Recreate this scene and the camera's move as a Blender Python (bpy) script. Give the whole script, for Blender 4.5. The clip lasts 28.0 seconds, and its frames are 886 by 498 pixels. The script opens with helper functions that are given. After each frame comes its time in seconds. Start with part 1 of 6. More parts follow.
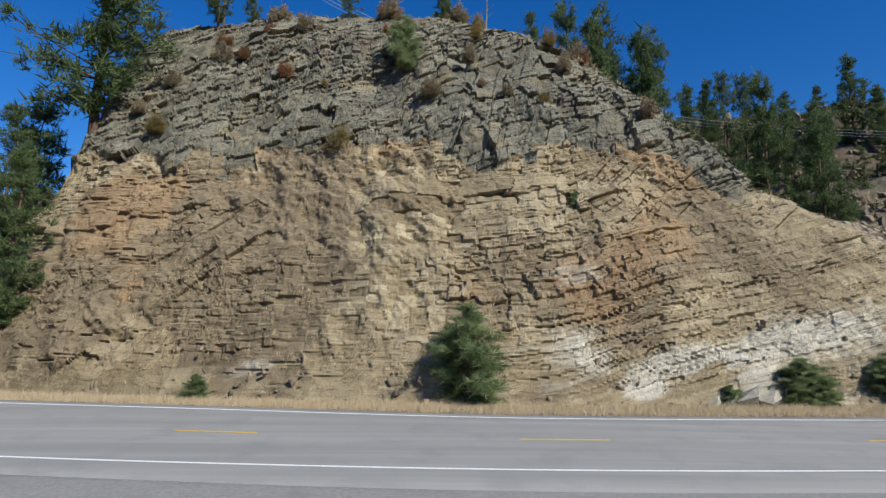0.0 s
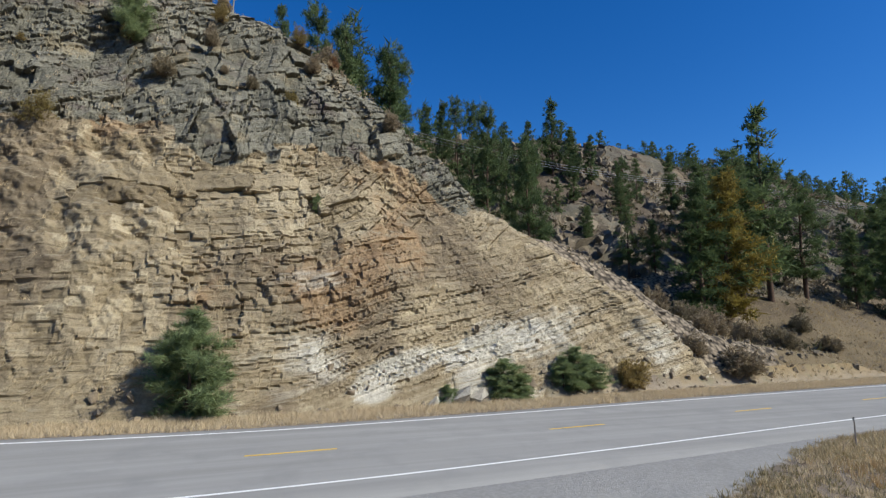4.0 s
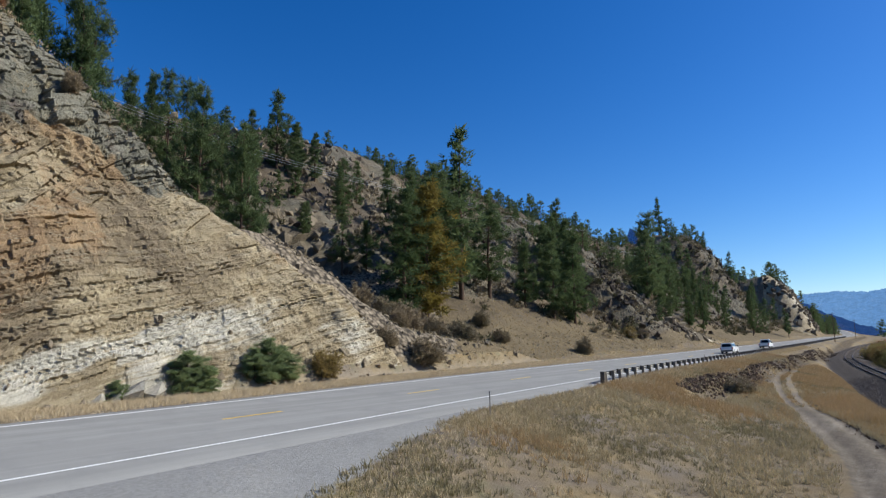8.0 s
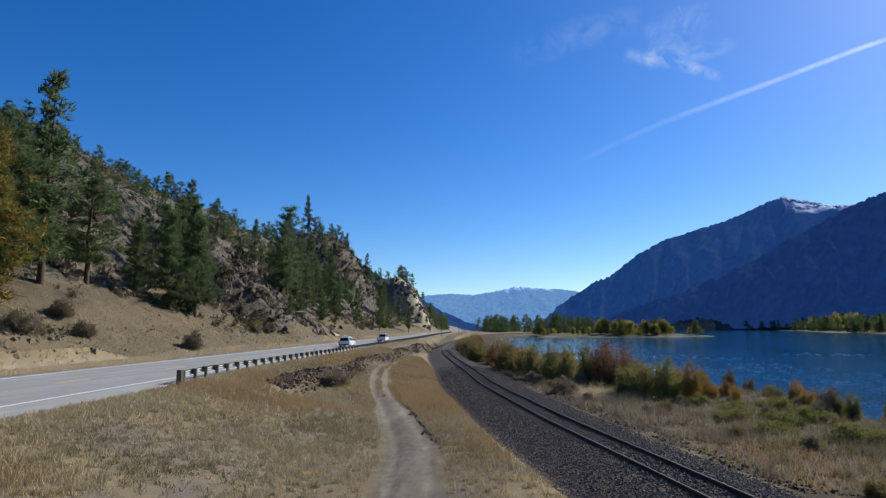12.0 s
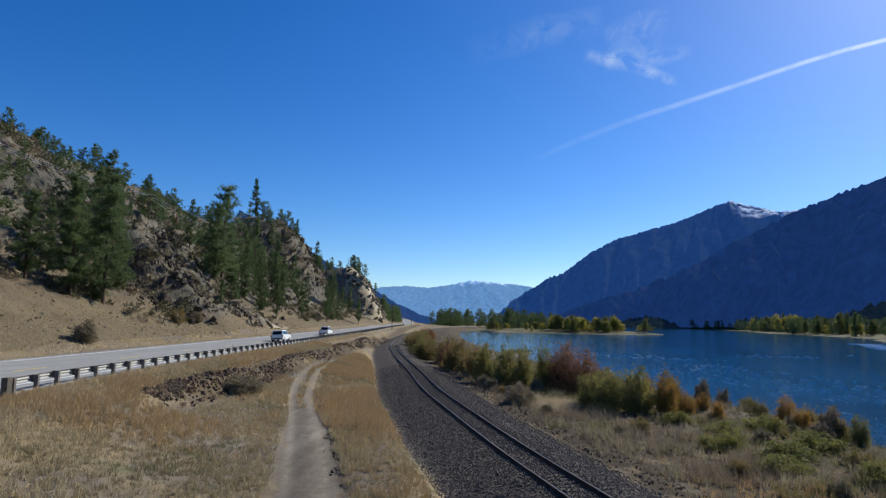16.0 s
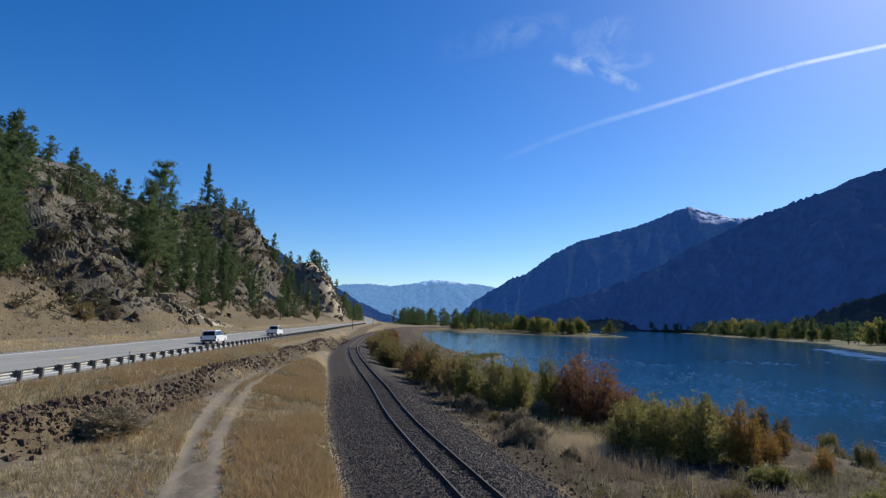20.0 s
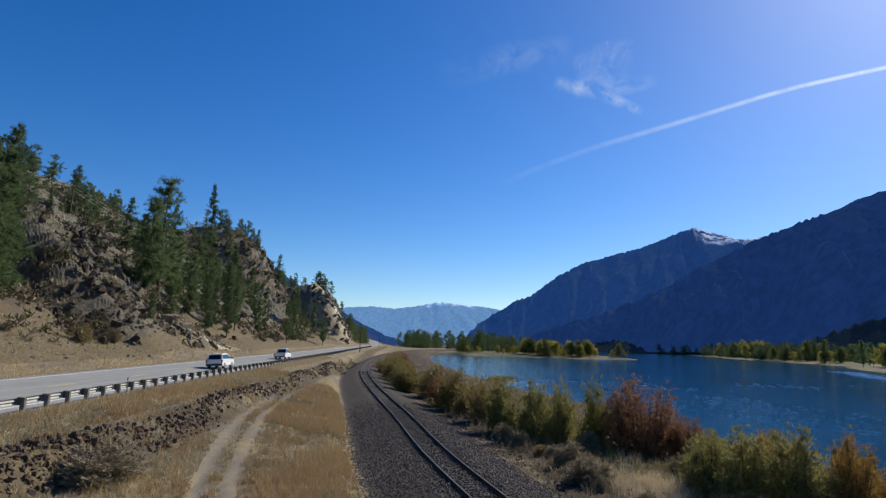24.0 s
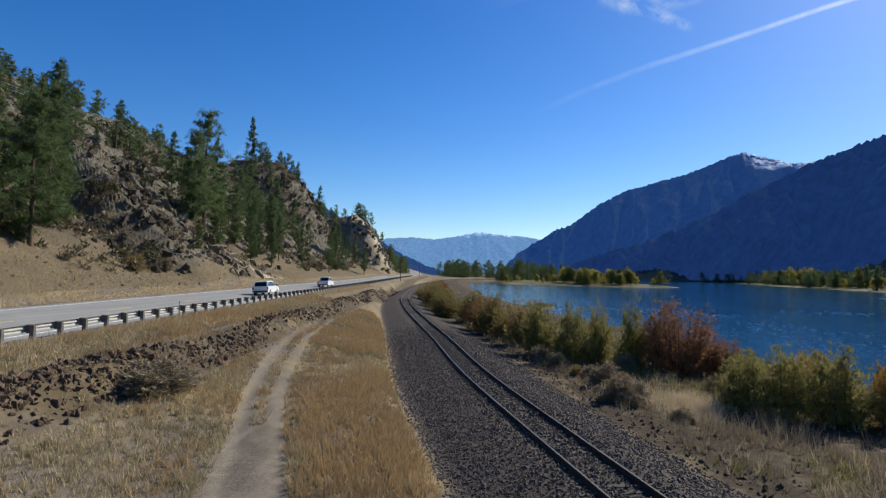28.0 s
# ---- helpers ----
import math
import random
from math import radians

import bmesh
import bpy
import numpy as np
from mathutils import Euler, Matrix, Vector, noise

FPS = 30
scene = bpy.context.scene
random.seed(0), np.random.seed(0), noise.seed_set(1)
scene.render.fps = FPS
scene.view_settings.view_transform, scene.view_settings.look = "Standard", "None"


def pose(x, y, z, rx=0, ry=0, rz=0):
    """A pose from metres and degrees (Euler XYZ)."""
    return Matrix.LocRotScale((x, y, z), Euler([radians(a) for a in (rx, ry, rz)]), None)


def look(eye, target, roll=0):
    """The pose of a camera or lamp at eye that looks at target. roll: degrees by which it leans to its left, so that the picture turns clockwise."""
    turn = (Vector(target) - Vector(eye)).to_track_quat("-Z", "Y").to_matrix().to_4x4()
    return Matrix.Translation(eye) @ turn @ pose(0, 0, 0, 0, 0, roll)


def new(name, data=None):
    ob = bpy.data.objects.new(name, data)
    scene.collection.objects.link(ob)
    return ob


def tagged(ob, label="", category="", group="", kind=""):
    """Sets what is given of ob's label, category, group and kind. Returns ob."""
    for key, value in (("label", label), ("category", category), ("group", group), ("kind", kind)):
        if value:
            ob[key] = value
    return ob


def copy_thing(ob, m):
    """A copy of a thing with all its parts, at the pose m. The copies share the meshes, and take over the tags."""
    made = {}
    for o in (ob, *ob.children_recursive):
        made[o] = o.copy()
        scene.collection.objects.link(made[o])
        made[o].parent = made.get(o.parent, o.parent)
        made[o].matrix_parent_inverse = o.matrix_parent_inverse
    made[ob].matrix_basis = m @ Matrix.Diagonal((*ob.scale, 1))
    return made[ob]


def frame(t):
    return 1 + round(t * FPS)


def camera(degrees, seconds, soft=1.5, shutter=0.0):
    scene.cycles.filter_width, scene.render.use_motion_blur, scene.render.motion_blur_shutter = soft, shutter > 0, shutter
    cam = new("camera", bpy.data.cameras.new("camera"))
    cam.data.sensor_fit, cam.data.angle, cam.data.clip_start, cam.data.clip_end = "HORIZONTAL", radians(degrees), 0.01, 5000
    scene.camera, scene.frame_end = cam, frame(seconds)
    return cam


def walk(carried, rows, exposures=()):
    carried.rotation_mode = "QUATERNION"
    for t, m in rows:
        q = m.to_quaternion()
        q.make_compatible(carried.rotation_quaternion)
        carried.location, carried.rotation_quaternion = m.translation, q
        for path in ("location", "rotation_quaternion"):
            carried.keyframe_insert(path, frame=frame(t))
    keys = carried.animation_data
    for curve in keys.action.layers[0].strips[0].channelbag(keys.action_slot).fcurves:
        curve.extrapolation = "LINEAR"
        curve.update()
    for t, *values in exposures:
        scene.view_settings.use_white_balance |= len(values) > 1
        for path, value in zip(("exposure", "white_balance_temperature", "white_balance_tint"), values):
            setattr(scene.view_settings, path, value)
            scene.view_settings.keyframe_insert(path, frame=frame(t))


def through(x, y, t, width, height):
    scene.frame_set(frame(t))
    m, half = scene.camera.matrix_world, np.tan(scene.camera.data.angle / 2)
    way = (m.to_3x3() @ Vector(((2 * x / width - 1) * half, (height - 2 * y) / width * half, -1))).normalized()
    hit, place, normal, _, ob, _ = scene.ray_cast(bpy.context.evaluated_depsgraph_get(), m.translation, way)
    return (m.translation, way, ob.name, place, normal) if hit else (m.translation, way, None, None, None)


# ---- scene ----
import itertools

# the camera: seconds, eye, heading clockwise from +y, pitch, roll
FLIGHT = [
    (0, -2.37, -2.62, 3.26, -0.89, 8.85, 0.69),
    (0.5, -2.46, -2.57, 3.45, 4.34, 8.89, 0.43),
    (1, -2.52, -2.57, 3.54, 7.89, 8.87, 0.39),
    (1.5, -2.52, -2.58, 3.64, 10.18, 8.86, 0.29),
    (2, -2.44, -2.61, 3.67, 12.81, 8.94, 0.33),
    (2.5, -2.37, -2.55, 3.68, 15.50, 9.02, 0.13),
    (3, -2.29, -2.48, 3.72, 18.31, 8.94, -0.10),
    (3.5, -2.26, -2.47, 3.71, 21.38, 8.84, -0.12),
    (5.5, -2.20, -2.80, 3.46, 32.73, 8.70, -0.36),
    (6, -2.19, -2.93, 3.45, 36.33, 8.52, -0.27),
    (6.5, -2.05, -2.99, 3.43, 38.82, 8.50, -0.14),
    (7, -1.81, -3.09, 3.38, 42.39, 8.47, -0.11),
    (7.5, -1.42, -3.39, 3.37, 46.39, 8.35, -0.24),
    (8, -1.02, -3.90, 3.23, 50.16, 8.42, -0.70),
    (8.5, -0.54, -4.38, 3.18, 54.23, 8.29, -0.73),
    (9, 0.09, -4.76, 3.15, 58.52, 8.11, -0.68),
    (9.5, 0.95, -5.04, 3.14, 62.99, 7.92, -0.59),
    (10, 1.69, -5.35, 3.13, 66.98, 7.84, -0.58),
    (10.5, 2.27, -5.65, 3.11, 71.82, 7.86, -0.83),
    (11, 2.71, -5.85, 3.14, 76.67, 7.58, -0.84),
    (11.5, 3.31, -6.00, 3.17, 81.13, 7.59, -0.56),
    (12, 4.04, -6.17, 3.15, 82.87, 7.57, -0.33),
    (12.5, 4.85, -6.33, 3.11, 83.90, 7.57, -0.16),
    (14.5, 8.96, -6.53, 3.37, 85.93, 7.19, 0.54),
    (15, 10.28, -6.50, 3.40, 86.32, 7.11, 0.66),
    (15.5, 11.62, -6.45, 3.47, 86.74, 6.95, 0.83),
    (16, 13.04, -6.40, 3.58, 87.11, 6.88, 1.00),
    (16.5, 14.52, -6.27, 3.67, 87.52, 6.80, 1.21),
    (17, 16.13, -6.11, 3.73, 87.95, 6.70, 1.33),
    (17.5, 17.86, -5.98, 3.77, 88.35, 6.70, 1.44),
    (18, 19.83, -5.85, 3.81, 88.87, 6.58, 1.53),
    (18.5, 21.94, -5.65, 3.84, 89.41, 6.63, 1.66),
    (19, 24.10, -5.40, 3.84, 89.85, 6.73, 1.77),
    (19.5, 26.13, -5.03, 3.84, 90.31, 6.80, 1.80),
    (20, 27.99, -4.65, 3.82, 90.68, 6.87, 1.88),
    (20.5, 29.76, -4.22, 3.81, 90.99, 7.12, 1.91),
    (21, 31.37, -3.73, 3.83, 91.19, 7.47, 1.98),
    (21.5, 32.63, -3.34, 3.87, 91.32, 7.81, 1.89),
    (23.5, 32.88, -2.63, 3.70, 90.71, 9.56, 1.76),
    (24, 32.77, -2.53, 3.64, 90.26, 9.03, 1.72),
    (24.5, 32.70, -2.47, 3.64, 89.81, 7.68, 1.65),
    (25, 32.66, -2.48, 3.58, 89.13, 7.78, 1.59),
    (25.5, 32.68, -2.51, 3.49, 88.61, 6.82, 1.55),
    (26, 32.73, -2.56, 3.42, 88.11, 6.05, 1.40),
    (26.5, 32.77, -2.62, 3.37, 87.63, 5.91, 1.32),
    (27, 32.85, -2.65, 3.30, 87.31, 2.81, 1.18),
    (27.5, 32.87, -2.67, 3.27, 86.93, 2.29, 1.20),
    (28, 32.84, -2.73, 3.25, 86.65, 2.20, 1.33),
]
cam = camera(73.74, 28.0, soft=1.3)


def aim(x, y, z, heading, pitch, roll):
    a, b = radians(heading), radians(pitch)
    return look((x, y, z), (x + 9 * math.sin(a) * math.cos(b), y + 9 * math.cos(a) * math.cos(b), z + 9 * math.sin(b)), roll)


walk(cam, [(t, aim(*p)) for t, *p in FLIGHT], [(0, 0.15, 6450, 5), (4, 0.2, 6430, 5), (9, 0.18, 6380, 5), (14, 0.13, 6380, 5), (20, 0.12, 6500, 5), (24, 0.07, 6650, 5), (26, 0.12, 6680, 5), (28, 0.17, 6720, 5)])

# ---- world and sun ----
SUN_AZ, SUN_EL = 136.0, 37.0
world = bpy.data.worlds.new("sky")
scene.world = world
world.use_nodes = True
wn = world.node_tree
sky = wn.nodes.new("ShaderNodeTexSky")
sky.sky_type, sky.sun_disc = "NISHITA", False
sky.sun_elevation, sky.sun_rotation = radians(SUN_EL), radians(SUN_AZ)
sky.altitude, sky.air_density, sky.dust_density, sky.ozone_density = 900, 1.0, 0.65, 5.0
deep = wn.nodes.new("ShaderNodeHueSaturation")
deep.inputs["Saturation"].default_value = 1.3
deep.inputs["Hue"].default_value = 0.511
wn.links.new(sky.outputs[0], deep.inputs["Color"])
wn.links.new(deep.outputs[0], wn.nodes["Background"].inputs[0])
wn.nodes["Background"].inputs[1].default_value = 0.122
sun = new("sun", bpy.data.lights.new("sun", "SUN"))
sun.data.energy, sun.data.angle, sun.data.color = 5.0, radians(0.53), (1.0, 0.95, 0.87)
_a, _e = radians(SUN_AZ), radians(SUN_EL)
sun.matrix_world = look((60 * math.sin(_a), 60 * math.cos(_a), 60 * math.tan(_e)), (0, 0, 0))
scene.view_settings.exposure = 0.0


# ---- materials ----
class Mat:
    """A small node-tree writer round one Principled shader."""

    def __init__(self, name, rough=0.9, metal=0.0, spec=0.3):
        self.m = bpy.data.materials.new(name)
        self.m.use_nodes = True
        self.t = self.m.node_tree
        self.b = self.t.nodes["Principled BSDF"]
        self.b.inputs["Roughness"].default_value = rough
        self.b.inputs["Metallic"].default_value = metal
        self.b.inputs["Specular IOR Level"].default_value = spec
        self.pos = self.node("ShaderNodeNewGeometry").outputs["Position"]

    def node(self, kind, **kw):
        n = self.t.nodes.new(kind)
        for k, v in kw.items():
            n.inputs[k].default_value = v
        return n

    def link(self, a, b):
        self.t.links.new(a, b)

    def stretch(self, sx, sy, sz, rx=0.0, ry=0.0, rz=0.0):
        n = self.node("ShaderNodeMapping")
        n.inputs["Scale"].default_value = (sx, sy, sz)
        n.inputs["Rotation"].default_value = (rx, ry, rz)
        self.link(self.pos, n.inputs["Vector"])
        return n.outputs[0]

    def noise(self, scale, detail=5.0, rough=0.6, vec=None, warp=0.0):
        n = self.node("ShaderNodeTexNoise", Scale=scale, Detail=detail, Roughness=rough, Distortion=warp)
        self.link(vec or self.pos, n.inputs["Vector"])
        return n.outputs["Fac"]

    def cells(self, scale, vec=None, out="Color"):
        n = self.node("ShaderNodeTexVoronoi", Scale=scale)
        self.link(vec or self.pos, n.inputs["Vector"])
        return n.outputs[out]

    def ramp(self, fac, *stops):
        n = self.node("ShaderNodeValToRGB")
        r = n.color_ramp
        while len(r.elements) < len(stops):
            r.elements.new(0.5)
        for e, (p, c) in zip(r.elements, stops):
            e.position, e.color = p, (*c, 1) if len(c) == 3 else c
        self.link(fac, n.inputs[0])
        return n.outputs[0]

    def grey(self, fac, a, b):
        return self.ramp(fac, (a, (0, 0, 0)), (b, (1, 1, 1)))

    def mix(self, fac, a, b, blend="MIX"):
        n = self.t.nodes.new("ShaderNodeMix")
        n.data_type, n.blend_type = "RGBA", blend
        for v, i in ((fac, 0), (a, 6), (b, 7)):
            if isinstance(v, (int, float)):
                n.inputs[i].default_value = v
            elif isinstance(v, tuple):
                n.inputs[i].default_value = (*v, 1)
            else:
                self.link(v, n.inputs[i])
        return n.outputs[2]

    def math(self, op, a, b=0.0):
        n = self.t.nodes.new("ShaderNodeMath")
        n.operation = op
        for v, i in ((a, 0), (b, 1)):
            if isinstance(v, (int, float)):
                n.inputs[i].default_value = v
            else:
                self.link(v, n.inputs[i])
        return n.outputs[0]

    def axis(self, which):
        n = self.node("ShaderNodeSeparateXYZ")
        self.link(self.pos, n.inputs[0])
        return n.outputs[which]

    def up(self):
        """How far the face looks upward, 0 to 1."""
        g = self.node("ShaderNodeNewGeometry")
        n = self.node("ShaderNodeSeparateXYZ")
        self.link(g.outputs["True Normal"], n.inputs[0])
        return n.outputs[2]

    def rand(self):
        return self.node("ShaderNodeObjectInfo").outputs["Random"]

    def island(self):
        return self.node("ShaderNodeNewGeometry").outputs["Random Per Island"]

    def color(self, c):
        if isinstance(c, tuple):
            self.b.inputs["Base Color"].default_value = (*c, 1)
        else:
            self.link(c, self.b.inputs["Base Color"])
        return self

    def bump(self, height, dist=0.05, strength=0.6):
        n = self.node("ShaderNodeBump", Strength=strength, Distance=dist)
        self.link(height, n.inputs["Height"])
        self.link(n.outputs[0], self.b.inputs["Normal"])
        return self


def leafy(name, dark, light, scale=1.5, through=0.25):
    """Foliage: colour varies from clump to clump, and some light passes through."""
    m = Mat(name, 0.75, 0, 0.2)
    c = m.mix(m.island(), dark, light)
    c = m.mix(m.grey(m.noise(scale, 3), 0.35, 0.7), c, tuple(0.6 * a + 0.4 * b for a, b in zip(light, dark)))
    o = m.mix(m.rand(), (0.8, 0.82, 0.8), (1.15, 1.1, 1.1))
    c = m.mix(1.0, c, o, "MULTIPLY")
    m.color(c)
    t = m.node("ShaderNodeBsdfTranslucent")
    m.link(c, t.inputs[0])
    s = m.node("ShaderNodeMixShader", Fac=through)
    m.link(m.b.outputs[0], s.inputs[1])
    m.link(t.outputs[0], s.inputs[2])
    m.link(s.outputs[0], m.t.nodes["Material Output"].inputs[0])
    return m.m


def make_rock(name, tan=True):
    """Bedded rock. The mesh's tint layer tells block from block (red), grey rock (green) and pale beds (blue);
    its stain layer brings rust (red), dark brown varnish (green) and the height within the beds (blue)."""
    m = Mat(name, 0.92, 0, 0.2)

    def layer(which):
        at = m.node("ShaderNodeAttribute")
        at.attribute_name = which
        sep = m.node("ShaderNodeSeparateColor")
        m.link(at.outputs["Color"], sep.inputs[0])
        return sep.outputs

    one, greyness, paleness = layer("tint")
    rusty, varnish, height = layer("stain")
    flat = m.node("ShaderNodeCombineXYZ")
    m.link(m.math("MULTIPLY", m.axis(0), 0.22), flat.inputs[0])
    m.link(m.math("MULTIPLY", height, 3.4), flat.inputs[2])
    lay = m.noise(1.0, 6, 0.7, flat.outputs[0], 0.25)
    fine = m.noise(9.0, 8, 0.8)
    mid = m.noise(1.3, 7, 0.72)
    v = m.mix(0.55, lay, one)
    buff = m.ramp(v, (0.2, (0.235, 0.184, 0.112)), (0.42, (0.325, 0.262, 0.165)), (0.6, (0.405, 0.332, 0.217)), (0.82, (0.55, 0.47, 0.325)))
    rust = m.mix(one, (0.27, 0.17, 0.092), (0.42, 0.285, 0.16))
    brown = m.mix(one, (0.17, 0.132, 0.086), (0.305, 0.242, 0.158))
    c = m.mix(m.grey(m.math("ADD", varnish, m.math("MULTIPLY", m.math("SUBTRACT", mid, 0.5), 0.7)), 0.4, 0.7), buff, brown)
    c = m.mix(m.math("MULTIPLY", m.grey(m.math("ADD", rusty, m.math("MULTIPLY", m.math("SUBTRACT", mid, 0.5), 0.8)), 0.5, 0.72), 0.7), c, rust)
    grey = m.ramp(v, (0.22, (0.11, 0.106, 0.084)), (0.5, (0.196, 0.187, 0.146)), (0.8, (0.305, 0.288, 0.228)))
    grey = m.mix(m.grey(m.noise(0.3, 5, 0.7), 0.54, 0.66), grey, m.mix(one, (0.17, 0.148, 0.1), (0.34, 0.285, 0.185)))
    grey = m.mix(m.grey(m.noise(0.24, 4, 0.7, m.stretch(1, 1, 1.5)), 0.56, 0.7), grey, (0.125, 0.1, 0.09))
    if tan:
        pale = m.mix(one, (0.44, 0.405, 0.32), (0.7, 0.665, 0.58))
        pale = m.mix(m.grey(lay, 0.54, 0.66), pale, m.mix(0.5, buff, pale))
        c = m.mix(m.grey(m.math("ADD", paleness, m.math("MULTIPLY", m.math("SUBTRACT", lay, 0.5), 0.8)), 0.4, 0.6), c, pale)
        c = m.mix(m.grey(m.math("ADD", greyness, m.math("MULTIPLY", m.math("SUBTRACT", lay, 0.5), 0.6)), 0.42, 0.58), c, grey)
    else:
        c = m.mix(m.grey(m.noise(0.1, 4), 0.45, 0.64), m.mix(0.5, grey, (0.07, 0.055, 0.042)), m.mix(0.5, brown, (0.085, 0.06, 0.042)))
    c = m.mix(1.0, c, m.mix(m.grey(m.noise(0.45, 5, 0.7), 0.3, 0.7), (0.82, 0.81, 0.8), (1.16, 1.15, 1.12)), "MULTIPLY")
    c = m.mix(m.grey(fine, 0.36, 0.56), m.mix(0.34, c, (0.07, 0.055, 0.037)), c)
    crack = m.grey(m.noise(2.0, 7, 0.75, flat.outputs[0], 0.5), 0.33, 0.4)
    c = m.mix(crack, m.mix(0.45, c, (0.05, 0.04, 0.028)), c)
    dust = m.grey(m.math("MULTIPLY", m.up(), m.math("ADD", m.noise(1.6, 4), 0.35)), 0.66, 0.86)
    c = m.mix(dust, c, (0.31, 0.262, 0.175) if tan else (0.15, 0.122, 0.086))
    m.color(c)
    m.bump(m.mix(0.45, m.mix(0.35, fine, crack), m.mix(0.6, mid, lay)), 0.3, 1.0)
    return m.m


ROCK_TAN = make_rock("layered_tan_rock")
ROCK_GREY = make_rock("grey_rock", False)


def make_asphalt():
    m = Mat("worn_asphalt", 0.95, 0, 0.06)
    n = m.noise(0.5, 4)
    agg = m.noise(55, 3, 0.7)
    long = m.noise(0.9, 4, 0.6, m.stretch(0.05, 1.3, 1))
    c = m.mix(m.grey(long, 0.35, 0.7), (0.265, 0.258, 0.245), (0.34, 0.332, 0.315))
    c = m.mix(m.grey(n, 0.5, 0.75), c, (0.25, 0.246, 0.238))
    c = m.mix(m.grey(agg, 0.3, 0.75), m.mix(0.2, c, (0.08, 0.08, 0.08)), c)
    m.color(c).bump(agg, 0.01, 0.4)
    return m.m


ASPHALT = make_asphalt()


def make_paint(name, col):
    m = Mat(name, 0.6)
    m.color(m.mix(m.grey(m.noise(18, 5, 0.7), 0.45, 0.7), col, tuple(0.55 * c + 0.08 for c in col)))
    return m.m


GREEN_WEED = leafy("yellow_green_weeds", (0.12, 0.11, 0.035), (0.28, 0.25, 0.085), 0.5, 0.3)
WHITE_LINE = make_paint("white_road_paint", (0.82, 0.82, 0.8))
YELLOW_LINE = make_paint("yellow_road_paint", (0.72, 0.47, 0.06))


def make_ground():
    """Dry field; the mesh's cover layer brings in packed dirt (red), ballast (green) and gravel shoulder (blue)."""
    m = Mat("dry_grass_ground", 0.95, 0, 0.1)
    at = m.node("ShaderNodeAttribute")
    at.attribute_name = "cover"
    sep = m.node("ShaderNodeSeparateColor")
    m.link(at.outputs["Color"], sep.inputs[0])
    wild = m.node("ShaderNodeAttribute")
    wild.attribute_name = "wild"
    wsep = m.node("ShaderNodeSeparateColor")
    m.link(wild.outputs["Color"], wsep.inputs[0])
    a, b, f = m.noise(0.13, 5, 0.6), m.noise(0.7, 5, 0.65), m.noise(9, 5, 0.75)
    straw = m.ramp(b, (0.3, (0.17, 0.124, 0.066)), (0.5, (0.265, 0.2, 0.11)), (0.7, (0.35, 0.278, 0.168)))
    gold = m.mix(m.grey(m.noise(0.22, 4), 0.5, 0.7), straw, (0.27, 0.194, 0.1))
    dirt = m.mix(b, (0.14, 0.114, 0.089), (0.235, 0.195, 0.156))
    c = m.mix(m.math("MAXIMUM", m.grey(a, 0.46, 0.6), wsep.outputs[2]), gold, dirt)
    c = m.mix(m.grey(m.noise(0.35, 4), 0.58, 0.72), c, (0.15, 0.142, 0.075))
    c = m.mix(m.math("MULTIPLY", wsep.outputs[0], m.grey(m.noise(0.5, 5, 0.7), 0.3, 0.5)), c, m.mix(b, (0.028, 0.021, 0.015), (0.085, 0.063, 0.041)))

    def cover(k, lo=0.42, hi=0.58, amt=0.5):
        return m.grey(m.math("ADD", sep.outputs[k], m.math("MULTIPLY", m.math("SUBTRACT", m.noise(1.6, 6, 0.7), 0.5), amt)), lo, hi)

    streak = m.noise(1.0, 5, 0.65, m.stretch(0.12, 1.6, 1, 0, 0, radians(-18)))
    pack = m.ramp(streak, (0.3, (0.13, 0.107, 0.084)), (0.52, (0.195, 0.164, 0.131)), (0.7, (0.265, 0.227, 0.186)))
    c = m.mix(cover(0), c, pack)
    c = m.mix(m.math("MULTIPLY", wsep.outputs[1], m.grey(m.noise(1.2, 5, 0.7), 0.25, 0.5)), c, m.mix(f, (0.26, 0.215, 0.16), (0.4, 0.345, 0.27)))
    c = m.mix(m.math("MULTIPLY", wsep.outputs[2], m.grey(m.noise(1.7, 5, 0.7), 0.35, 0.55)), c, m.mix(f, (0.05, 0.04, 0.03), (0.12, 0.095, 0.07)))
    c = m.mix(m.grey(f, 0.25, 0.7), m.mix(0.35, c, (0.1, 0.075, 0.045)), c)
    grit = m.cells(12.0)
    g = m.node("ShaderNodeSeparateColor")
    m.link(grit, g.inputs[0])
    stones = m.mix(g.outputs[0], (0.018, 0.015, 0.012), (0.125, 0.102, 0.085))
    stones = m.mix(m.grey(m.noise(0.6, 4), 0.5, 0.7), stones, (0.07, 0.056, 0.048))
    c = m.mix(cover(1, 0.4, 0.6, 0.8), c, stones)
    edge = m.mix(g.outputs[0], (0.25, 0.243, 0.23), (0.305, 0.297, 0.283))
    edge = m.mix(m.grey(b, 0.55, 0.75), edge, (0.235, 0.229, 0.218))
    c = m.mix(cover(2, 0.4, 0.55, 0.9), c, edge)
    m.color(c).bump(m.mix(0.4, f, b), 0.12, 0.7)
    return m.m


